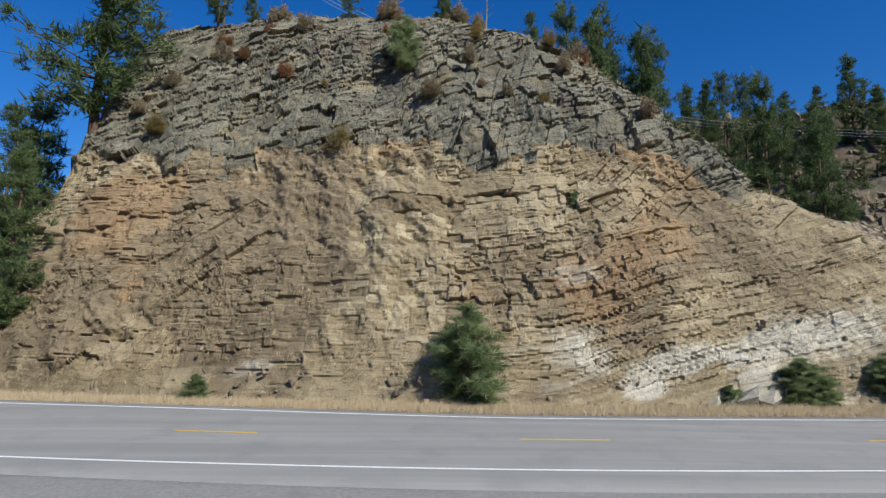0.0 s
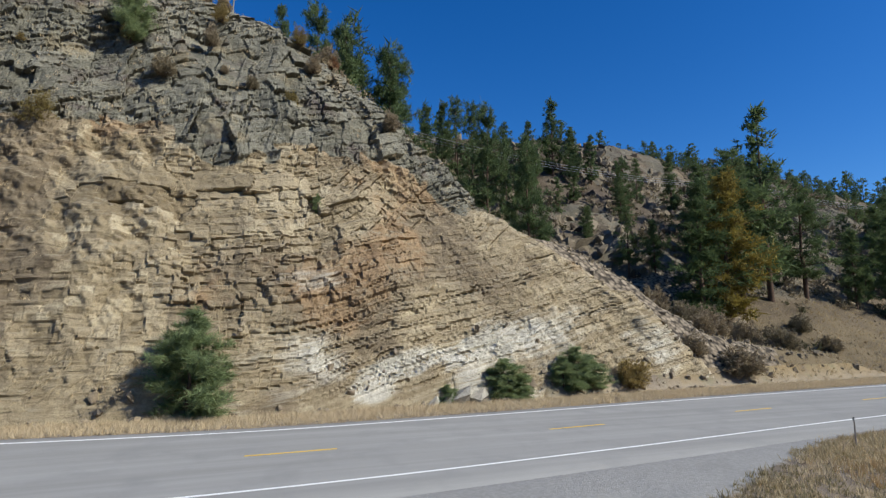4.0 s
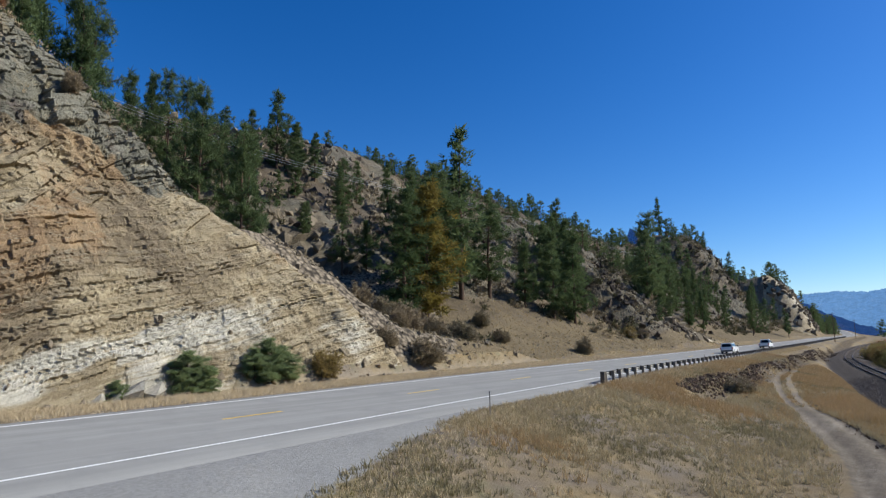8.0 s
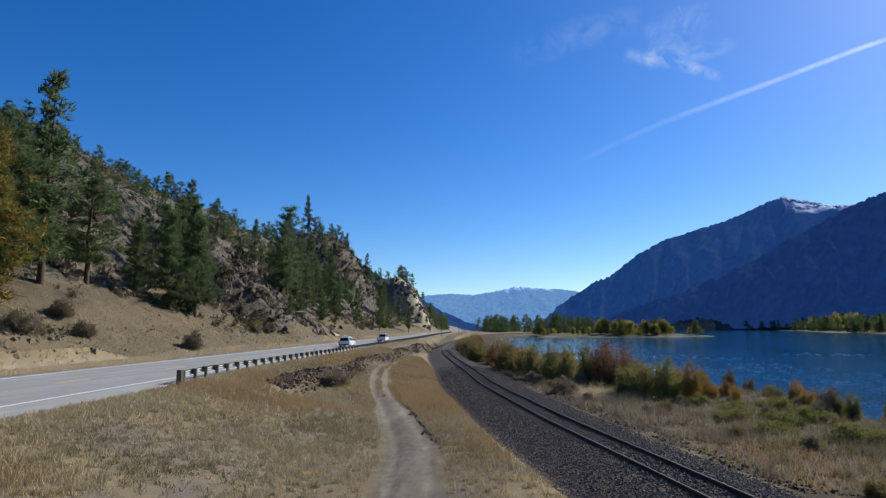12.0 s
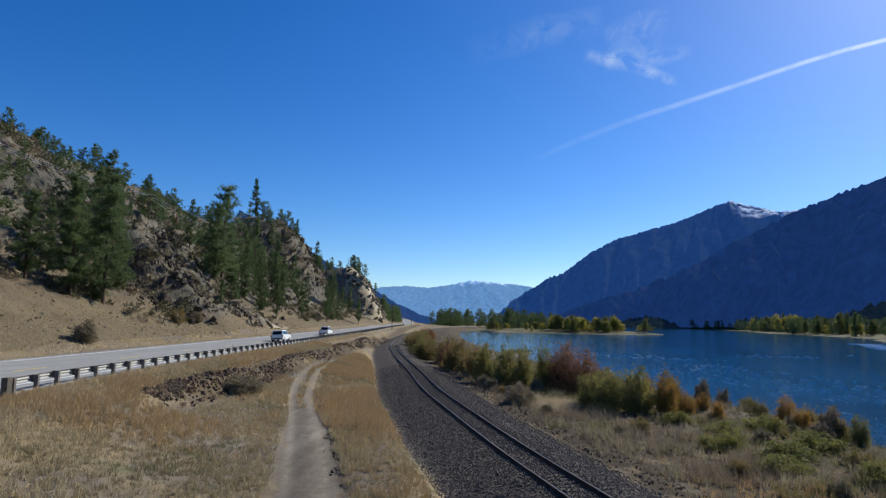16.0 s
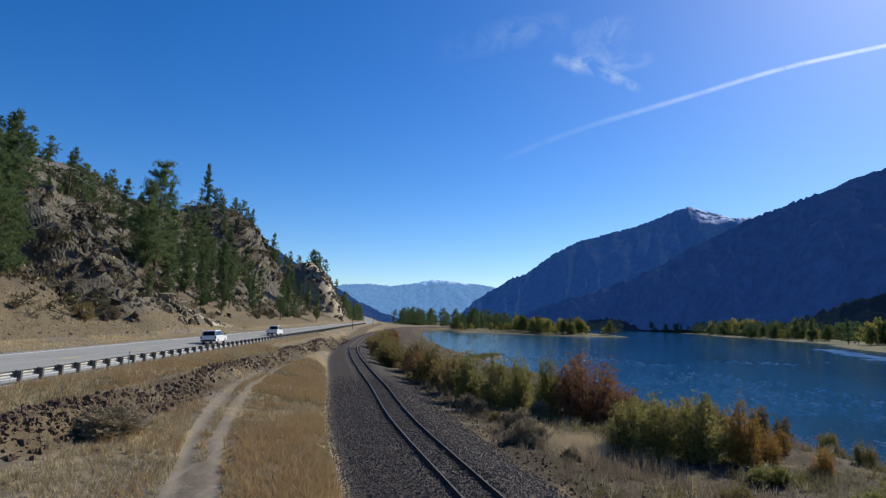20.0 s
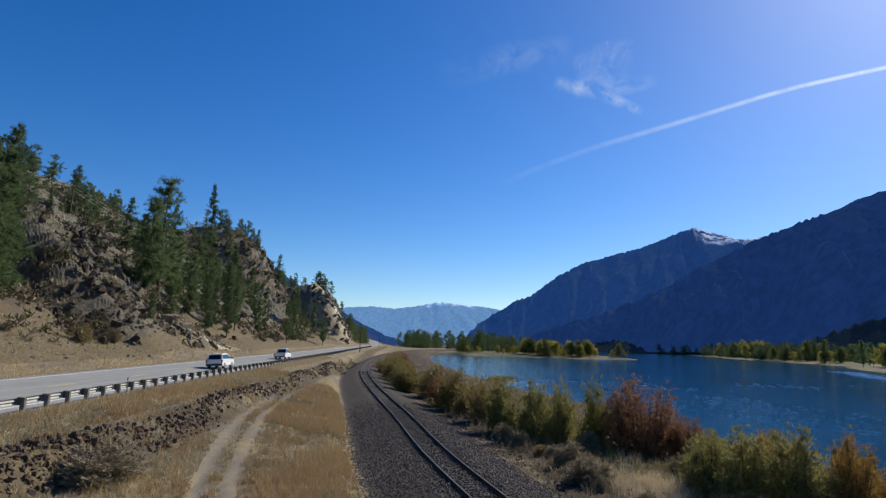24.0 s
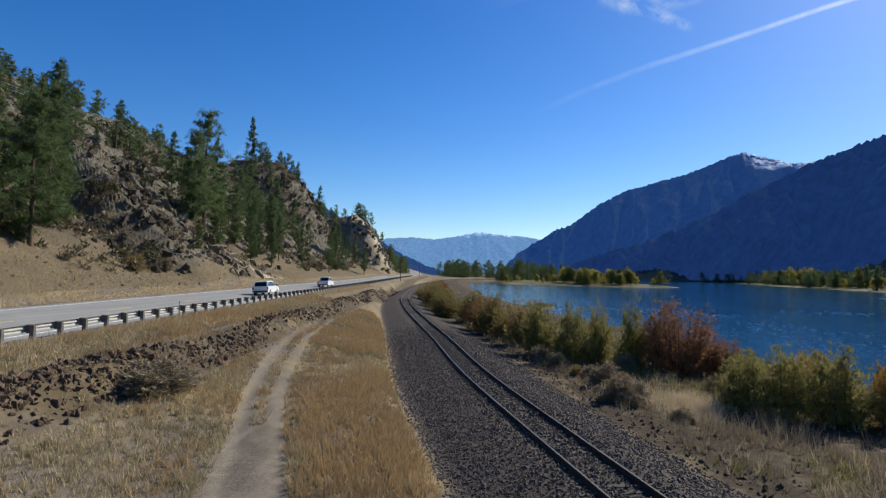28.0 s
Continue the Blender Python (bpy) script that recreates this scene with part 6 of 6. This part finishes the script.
def field(n, x0, x1, power=1.5):
    x = x0 + (x1 - x0) * rg.rand(n) ** power
    lo, hi = rail_y(x) + 5.0, road_y(x) - 6.0
    y = lo + (hi - lo) * rg.rand(n)
    beside = np.abs(y - track_y(x))
    off = (beside > np.where(x < 95, 1.5 - 0.5 * sm(40, 56, x) - 0.3 * sm(70, 90, x), 0)) | ((x > 55) & (beside < 0.26))
    v = y - road_y(x)
    off &= ~((v > -10.5 + 5.0 * sm(2, 26, x)) & (x < 34))
    rock = (x > 46) & (v < -9.0) & (v > -12.2)
    off &= ~(rock & (rg.rand(n) < 0.85))
    bare = fbm(x, y, 0.1, 3, 44.0) + 0.35 * np.exp(-(((y - track_y(x)) / 3.5) ** 2)) - 0.35 * sm(44, 58, x)
    off &= (bare < 0.12) | (rg.rand(n) < 0.35)
    return np.column_stack([x, y])[off]


P = field(72000, 2, 110)
P = P[rg.rand(len(P)) < 0.12 + sm(4, 16, P[:, 0])]
P = np.concatenate([P, field(2600, -45, 8, 1.0)])
m1 = fbm(P[:, 0], P[:, 1], 0.12, 3, 2.0) + rg.normal(0, 0.16, len(P)) - 0.3 * sm(46, 26, P[:, 0]) + 0.3 * sm(46, 62, P[:, 0])
clump = rg.rand(len(P)) < 0.5 + 1.1 * np.clip(fbm(P[:, 0], P[:, 1], 0.45, 3, 49.0) + 0.2, 0, 1)
P, m1 = P[clump], m1[clump]
m3 = fbm(P[:, 0], P[:, 1], 0.2, 3, 55.0) + rg.normal(0, 0.12, len(P)) + 0.12 * sm(50, 20, P[:, 0])
O = P[m3 > 0.27]
sow("olive_grass", "short grey-olive grass of the field", OLIVE_GRASS, O, 0.1 + 0.18 * rg.rand(len(O)), 8, 0.015, 6)
A = P[(m1 < 0.1) & (m3 <= 0.27)]
sow("straw_grass", "short pale straw grass of the field", STRAW, A, 0.13 + 0.22 * rg.rand(len(A)), 10, 0.015, 1)
B = P[(m1 > 0.1) & (m3 <= 0.27)]
sow("golden_grass", "tall golden-brown grass of the field", GOLD_GRASS, B, 0.2 + 0.3 * rg.rand(len(B)), 10, 0.014, 2)
n = 3000
x = 8 + 50 * rg.rand(n)
y = road_y(x) - 6.0 - 5.2 * sm(26, 2, x) - abs(rg.normal(0, 1.5, n))
sow("green_weeds", "yellow-green weeds along the road shoulder", GREEN_WEED, np.column_stack([x, y])[:600], 0.08 + 0.14 * rg.rand(600), 6, 0.012, 5)
sow("shoulder_grass", "pale dry grass along the road shoulder", PALE_GRASS, np.column_stack([x, y])[600:], 0.1 + 0.18 * rg.rand(n - 600), 9, 0.012, 7)
# along the guardrail
n = 5200
x = 41 + 130 * rg.rand(n) ** 1.3
y = rail_line(x) - 0.35 - abs(rg.normal(0, 0.8, n))
sow("rail_grass", "dry straw grass along the guardrail posts", STRAW, np.column_stack([x, y]), 0.16 + 0.22 * rg.rand(n), 8, 0.014, 31)
# verge under the rock
n = 20000
x = rg.uniform(-30, 60, n)
y = road_y(x) + 4.6 + 3.6 * rg.rand(n) ** 0.8
sow("verge_grass", "pale dry grass along the road verge", PALE_GRASS, np.column_stack([x, y]), 0.12 + 0.22 * rg.rand(n), 7, 0.009, 3)
n = 2500
x = rg.uniform(60, 140, n)
y = road_y(x) + 4.7 + 3.2 * rg.rand(n)
sow("verge_grass", "pale dry grass along the road verge", PALE_GRASS, np.column_stack([x, y]), 0.15 + 0.2 * rg.rand(n), 6, 0.02, 4)
# river side
n = 36000
x = 10 + 110 * rg.rand(n) ** 1.25
y = rail_y(x) - 5.6 - 24 * rg.rand(n) ** 1.15
ok = y > shore_y(x) + 1.5
x, y = x[ok], y[ok]
tuft = fbm(x, y, 0.5, 3, 18.0)
edge = (rail_y(x) - 6.0 - y) / 3.0
ok = rg.rand(len(x)) < np.clip(0.45 + 1.3 * tuft, 0.1, 1) * np.clip(0.25 + edge, 0.1, 1)
x, y, tuft = x[ok], y[ok], tuft[ok]
m2 = fbm(x, y, 0.16, 3, 8.0) + rg.normal(0, 0.08, len(x)) + 0.12 * np.clip((rail_y(x) - 11 - y) / 6, -1, 1)
for k, (lo, hi, mat, nm, lb, h0) in enumerate(((-9, 0.02, TALL_BROWN, "brown_grass", "tall purplish-brown dry grass on the river bank", 0.62), (0.02, 0.13, PALE_GRASS, "bunch_grass", "pale bunch grass on the river bank", 0.55), (0.13, 0.3, GREEN_WEED, "green_weeds", "yellow-green weeds on the river bank", 0.5), (0.3, 9, OLIVE_GRASS, "weeds", "grey-olive weeds on the river bank", 0.5))):
    s = (m2 > lo) & (m2 < hi)
    sow(nm, lb, mat, np.column_stack([x[s], y[s]]), h0 * (0.45 + 0.9 * rg.rand(s.sum())) * (1 + 0.5 * tuft[s]), 8, 0.013, 10 + k)
# tall pale bunch grass by the ballast
n = 420
x = np.where(rg.rand(n) < 0.7, rg.normal(64, 1.7, n), rg.normal(67.5, 1.5, n))
y = np.where(x < 66, -13.5, -11.5) + rg.normal(0, 0.9, n)
sow("bunch_grass", "tall pale bunch grass beside the railway", PALE_GRASS, np.column_stack([x, y]), 0.45 + 0.4 * rg.rand(n), 11, 0.012, 20)
# hillside tufts
n = 9000
x = rg.uniform(38, 170, n)
y = road_y(x) + 8 + 22 * rg.rand(n) ** 1.3
sow("hill_grass", "dry grass tufts on the hillside", STRAW, np.column_stack([x, y]), 0.15 + 0.25 * rg.rand(n), 6, 0.02, 21)
n = 3500
x = rg.uniform(-28, 30, n)
y = road_y(x) + 8.8 + 22 * rg.rand(n)
sow("ledge_grass", "dry grass tufts on rock ledges", STRAW, np.column_stack([x, y]), 0.12 + 0.2 * rg.rand(n), 6, 0.014, 22)
# gravel bar tufts
k = rg.rand(260)
x = 186 + 26 * k
y = -14 - 10 * k + rg.normal(0, 1.5, 260)
me = tri_mesh("bar_grass", blades(np.column_stack([x, y, 0 * x + WATER_Z + 0.25]), 0.5 + 0.7 * rg.rand(260), 8, 0.05, rg), GREEN_WEED)
tagged(new("bar_grass", me), "yellow-green grass on the gravel bar", "grass", kind="stuff")
# rusty golden patches beside the line
for cx, cy, sx, sy, n in ((37, -4.5, 4.5, 1.3, 700), (47, -0.5, 5, 1.2, 700), (60, 3.6, 7, 1.2, 800), (37, -19.5, 4, 2.2, 700), (52, 4.8, 4, 1.0, 450), (70, 7.5, 6, 1.0, 500)):
    x, y = rg.normal(cx, sx, n), rg.normal(cy, sy, n)
    ok = (np.abs(y - rail_y(x)) > 5.4) & (np.abs(y - track_y(x)) > 1.6)
    sow("rusty_grass", "rusty golden grass beside the railway", RUSTY_GRASS, np.column_stack([x, y])[ok], 0.2 + 0.3 * rg.rand(int(ok.sum())), 8, 0.012, int(n + cx))


# ---- poles, wires, markers ----
def tube_bm(pts, radius, sides=6):
    bm = bmesh.new()
    rings = []
    for i, (p, r) in enumerate(zip(pts, radius)):
        p = Vector(p)
        d = (Vector(pts[min(i + 1, len(pts) - 1)]) - Vector(pts[max(i - 1, 0)])).normalized()
        u = d.cross(Vector((0.3, 0.8, 0.1))).normalized()
        w = d.cross(u)
        rings.append([bm.verts.new(p + (u * math.cos(t) + w * math.sin(t)) * r) for t in [2 * math.pi * k / sides for k in range(sides)]])
    for a, b in zip(rings, rings[1:]):
        for k in range(sides):
            bm.faces.new((a[k], a[(k + 1) % sides], b[(k + 1) % sides], b[k]))
    bm.faces.new(rings[-1])
    bm.faces.new(rings[0][::-1])
    return bm


def utility_pole(x, y, h, arm=2.2, turn=0.0, z=None):
    z = float(surf(x, y)) if z is None else z
    ob = empty("utility_pole", (x, y, z))
    ob.rotation_euler[2] = radians(turn)
    part("shaft", tube_bm([(0, 0, -0.5), (0, 0, h * 0.5), (0, 0, h)], [0.15, 0.13, 0.1], 8), BARK, ob)
    part("crossarm", box_bm(-0.06, 0.06, -arm / 2, arm / 2, h - 0.75, h - 0.62, 0.01), BARK, ob)
    for s in (-0.46, 0.0, 0.46):
        part("insulator", tube_bm([(0, s * arm, h - 0.62), (0, s * arm, h - 0.5), (0, s * arm, h - 0.44)], [0.03, 0.06, 0.03], 6), STEEL, ob)
    return tagged(ob, "grey weathered wooden utility pole with one crossarm", "utility pole", "power-line poles"), (x, y, z + h - 0.45)


tops = []
for x, y, h in ((-28, 58, 13), (0, 62, 12), (33, 71, 12), (86, 66, 9), (140, 66, 9), (200, 74, 9)):
    o, t = utility_pole(x, y, h, 2.2, 8)
    tops.append(t)
WIRE = make_plain("pale_power_cable", (0.45, 0.47, 0.5), 0.4, 0.5)
for a, b in zip([(-110, 70, 40)] + tops, tops + [(320, 110, 70)]):
    for s in (-1.0, 0.0, 1.0):
        pts = []
        for k in range(13):
            t = k / 12
            pts.append((a[0] * (1 - t) + b[0] * t, a[1] * (1 - t) + b[1] * t + s, a[2] * (1 - t) + b[2] * t - 5.0 * t * (1 - t)))
        me = bpy.data.meshes.new("power_cable")
        bm = tube_bm(pts, [0.02] * 13, 4)
        bm.to_mesh(me)
        bm.free()
        me.materials.append(WIRE)
        tagged(new("power_cable", me), "thin pale power cable strung between poles", "cable", "power-line cables")
utility_pole(258, 26.5, 11, 2.0, 0)
utility_pole(430, 36, 11, 2.0, 0)

# road-edge marker posts
for x, v in ((22.4, -7.0), (93, 6.4), (118, 6.4), (73, -5.2), (150, 6.2)):
    y = float(road_y(x)) + v
    ob = empty("marker_post", (x, y, float(surf(x, y)) if abs(v) > 5.3 else -0.38))
    part("post", tube_bm([(0, 0, -0.3), (0, 0, 0.7), (0, 0, 1.15)], [0.032, 0.03, 0.028], 6), DEADWOOD, ob)
    part("reflector", box_bm(-0.035, -0.028, -0.04, 0.04, 1.0, 1.12, 0.003), STEEL, ob, "small pale reflector")
    tagged(ob, "thin grey road-edge marker post with a reflector", "marker post", "road-edge marker posts")

# bare snags on the crest
for x, y, h in ((17, 48, 5.5), (0.5, 47.5, 5), (24, 46, 4.5)):
    rs2 = np.random.RandomState(int(h * 10))
    limbs = [((0, 0, -0.3), (0.1, 0.05, h * 0.6), 0.09, 0.06), ((0.1, 0.05, h * 0.6), (0.15, 0.1, h), 0.06, 0.015)]
    for k in range(9):
        zz = h * rs2.uniform(0.3, 0.95)
        a = rs2.uniform(0, 6.3)
        limbs.append(((0.1, 0.05, zz), (math.cos(a) * 0.8, math.sin(a) * 0.8, zz + 0.5), 0.022, 0.006))
    ob = empty("dead_snag", (x, y, float(surf(x, y))))
    o = new("trunk", stem_mesh("trunk", limbs, DEADWOOD))
    o.parent = ob
    tagged(ob, "bare grey dead snag standing on the rock crest", "dead tree", "dead snags")

# ---- high cloud ----
def make_cloud(name, scale, lo, hi, strength):
    m = Mat(name, 1.0)
    t = m.t
    at = m.node("ShaderNodeAttribute")
    at.attribute_name = "veil"
    n = m.noise(scale, 6, 0.65, m.stretch(1, 1, 1), 0.6)
    a = m.math("MULTIPLY", at.outputs["Fac"], m.grey(n, lo, hi))
    tr = m.node("ShaderNodeBsdfTransparent")
    em = m.node("ShaderNodeEmission", Strength=strength)
    em.inputs[0].default_value = (0.82, 0.9, 1.0, 1)
    mx = m.node("ShaderNodeMixShader")
    m.link(a, mx.inputs[0])
    m.link(tr.outputs[0], mx.inputs[1])
    m.link(em.outputs[0], mx.inputs[2])
    m.link(mx.outputs[0], t.nodes["Material Output"].inputs[0])
    return m.m


def cloud(name, spine, widths, strengths, material, label, cross=9):
    """A soft-edged streak of cloud far up: spine of directions, carried at one distance."""
    far = 4200.0
    n = 60
    k = np.linspace(0, 1, n)
    kk = np.linspace(0, 1, len(spine))
    S = np.stack([np.interp(k, kk, [p[i] for p in spine]) for i in range(3)], 1)
    S = S / np.linalg.norm(S, axis=1)[:, None] * far
    T = np.gradient(S, axis=0)
    N = np.cross(T, S)
    N /= np.linalg.norm(N, axis=1)[:, None]
    W = np.interp(k, np.linspace(0, 1, len(widths)), widths)
    c = np.linspace(-1, 1, cross)[:, None, None]
    P = S[None] + N[None] * W[None, :, None] * c
    V = np.interp(k, np.linspace(0, 1, len(strengths)), strengths)[None] * np.clip(1 - np.abs(c[..., 0]) ** 1.6, 0, 1) * np.clip(np.minimum(k, 1 - k)[None] * 12, 0, 1)
    me = grid_mesh(name, P[..., 0] + 20, P[..., 1], P[..., 2], [material])
    paint(me, "veil", (V, V, V))
    ob = new(name, me)
    ob.visible_shadow = False
    return tagged(ob, label, "cloud", kind="structure")


TRAIL = make_cloud("vapour_trail", 0.006, 0.15, 0.55, 1.0)
CIRRUS = make_cloud("thin_cirrus", 0.006, 0.38, 0.75, 0.9)
cloud("vapour_trail", [(0.965, -0.072, 0.254), (0.943, -0.161, 0.292), (0.915, -0.246, 0.32), (0.884, -0.323, 0.338), (0.849, -0.393, 0.353), (0.812, -0.455, 0.366), (0.782, -0.5, 0.372), (0.751, -0.544, 0.374), (0.65, -0.65, 0.37)], [28, 24, 19, 16, 14], [0.0, 0.1, 0.32, 0.6, 0.8], TRAIL, "long white vapour trail across the blue sky")
cloud("cirrus_cloud", [(0.892, -0.171, 0.418), (0.885, -0.239, 0.4), (0.877, -0.313, 0.365)], [55, 55, 32], [0.2, 0.5, 0.5], CIRRUS, "thin white wisp of cirrus cloud")
cloud("cirrus_cloud", [(0.872, -0.2, 0.425), (0.862, -0.26, 0.44), (0.842, -0.294, 0.453)], [130, 150, 90], [0.2, 0.28, 0.14], CIRRUS, "broad faint veil of cirrus cloud")
cloud("cirrus_cloud", [(0.885, -0.2, 0.405), (0.872, -0.27, 0.405), (0.855, -0.33, 0.408)], [80, 80, 40], [0.15, 0.35, 0.1], CIRRUS, "faint wisp of cirrus cloud")
cloud("cirrus_cloud", [(0.9, 0.02, 0.42), (0.88, -0.1, 0.45), (0.86, -0.2, 0.46)], [110, 120, 100], [0.0, 0.16, 0.1], CIRRUS, "faint veil of cirrus cloud")


# ---- vehicles on the far stretch of road ----
CAR_WHITE = make_plain("white_car_paint", (0.8, 0.8, 0.79), 0.3, 0.0, (0.7, 0.7, 0.69), 1.0)
CAR_GLASS = make_plain("dark_car_glass", (0.02, 0.024, 0.028), 0.08)
TYRE = make_plain("black_tyre_rubber", (0.02, 0.02, 0.02), 0.85)
TAIL = make_plain("red_tail_lamp", (0.4, 0.02, 0.02), 0.3)
DARK_TRIM = make_plain("dark_trim", (0.05, 0.05, 0.055), 0.6)


def profile_bm(outline, half, tuck=0.0, bevel=0.04):
    """A side outline (x, z) drawn out across the car; the upper points lean inward by tuck."""
    bm = bmesh.new()
    top = max(z for _, z in outline)
    low = min(z for _, z in outline)
    rings = []
    for s in (-1, 1):
        rings.append([bm.verts.new((x, s * (half - tuck * (z - low) / (top - low)), z)) for x, z in outline])
    n = len(outline)
    bm.faces.new(rings[0])
    bm.faces.new(rings[1][::-1])
    for k in range(n):
        bm.faces.new((rings[0][k], rings[1][k], rings[1][(k + 1) % n], rings[0][(k + 1) % n]))
    bmesh.ops.recalc_face_normals(bm, faces=bm.faces)
    bmesh.ops.bevel(bm, geom=list(bm.edges), offset=bevel, segments=2, affect="EDGES", profile=0.7)
    return bm


def vehicle(name, x, truck, label):
    y = float(road_y(x)) - 1.85
    a = math.atan2(float(road_y(x + 2) - road_y(x - 2)), 4.0)
    ob = empty(name, (x, y, float(road_z(x, -1.85))))
    ob.rotation_euler = (radians(-3.2), 0, a)
    L = 2.85 if truck else 2.35
    if truck:
        body = profile_bm([(-L, 0.5), (-L, 1.15), (-0.95, 1.15), (-0.9, 1.12), (1.1, 1.12), (2.5, 1.06), (L, 0.9), (L, 0.42), (2.4, 0.38), (-2.4, 0.42)], 0.98)
        cab = profile_bm([(-0.95, 1.1), (-0.75, 1.86), (0.55, 1.9), (1.25, 1.1)], 0.92, 0.14)
        glass = profile_bm([(-0.87, 1.2), (-0.72, 1.76), (0.5, 1.78), (1.08, 1.2)], 0.935, 0.13, 0.02)
        back = [(-0.98, 1.22), (-0.82, 1.75)]
    else:
        body = profile_bm([(-L, 0.45), (-L, 1.05), (-L + 0.1, 1.12), (1.0, 1.1), (2.1, 0.98), (L, 0.8), (L, 0.4), (-2.0, 0.36)], 0.93)
        cab = profile_bm([(-L + 0.1, 1.05), (-L + 0.35, 1.72), (0.2, 1.74), (1.1, 1.08)], 0.88, 0.14)
        glass = profile_bm([(-L + 0.25, 1.14), (-L + 0.42, 1.62), (0.15, 1.63), (0.92, 1.14)], 0.9, 0.13, 0.02)
        back = [(-L + 0.11, 1.14), (-L + 0.3, 1.62)]
    b = part("body", body, CAR_WHITE, ob)
    part("cabin", cab, CAR_WHITE, ob)
    part("side_glass", glass, CAR_GLASS, ob, "dark tinted glass")
    bm = bmesh.new()
    v = [bm.verts.new((back[i][0] - 0.012, s, back[i][1])) for i, s in ((0, -0.72), (0, 0.72), (1, 0.66), (1, -0.66))]
    bm.faces.new(v)
    bmesh.ops.solidify(bm, geom=list(bm.faces), thickness=0.02)
    part("rear_window", bm, CAR_GLASS, ob, "dark rear window")
    part("bumper", box_bm(-L - 0.12, -L + 0.05, -0.9, 0.9, 0.42, 0.62, 0.03), DARK_TRIM, ob, "dark rear bumper")
    if truck:
        part("cargo_bed", box_bm(-L + 0.12, -1.05, -0.8, 0.8, 1.0, 1.165, 0.01), DARK_TRIM, ob, "dark open cargo bed")
    for s in (-1, 1):
        part("tail_lamp", box_bm(-L - 0.02, -L + 0.08, s * 0.86 - 0.09, s * 0.86 + 0.09, 0.75, 1.05, 0.02), TAIL, ob, "red tail lamp")
        part("mirror", box_bm(0.85, 1.0, s * 1.05 - 0.1, s * 1.05 + 0.1, 1.12, 1.3, 0.03), DARK_TRIM, ob)
        for wx in (-0.62 * L, 0.62 * L):
            w = empty("wheel", (wx, s * 0.82, 0.37))
            w.parent = ob
            bm = bmesh.new()
            bmesh.ops.create_cone(bm, cap_ends=True, segments=24, radius1=0.37, radius2=0.37, depth=0.24, matrix=pose(0, 0, 0, 90, 0, 0))
            bmesh.ops.bevel(bm, geom=[e for e in bm.edges if abs(e.verts[0].co.y - e.verts[1].co.y) < 0.01], offset=0.04, segments=2, affect="EDGES")
            part("tyre", bm, TYRE, w)
            bm = bmesh.new()
            bmesh.ops.create_cone(bm, cap_ends=True, segments=18, radius1=0.23, radius2=0.2, depth=0.27, matrix=pose(0, 0, 0, 90, 0, 0))
            part("rim", bm, STEEL, w, "bright metal rim")
    return tagged(ob, label, "car")


vehicle("pickup_truck", 141.0, True, "white crew-cab pickup truck driving along the highway")
vehicle("suv_car", 104.0, False, "white sport utility car driving along the highway")
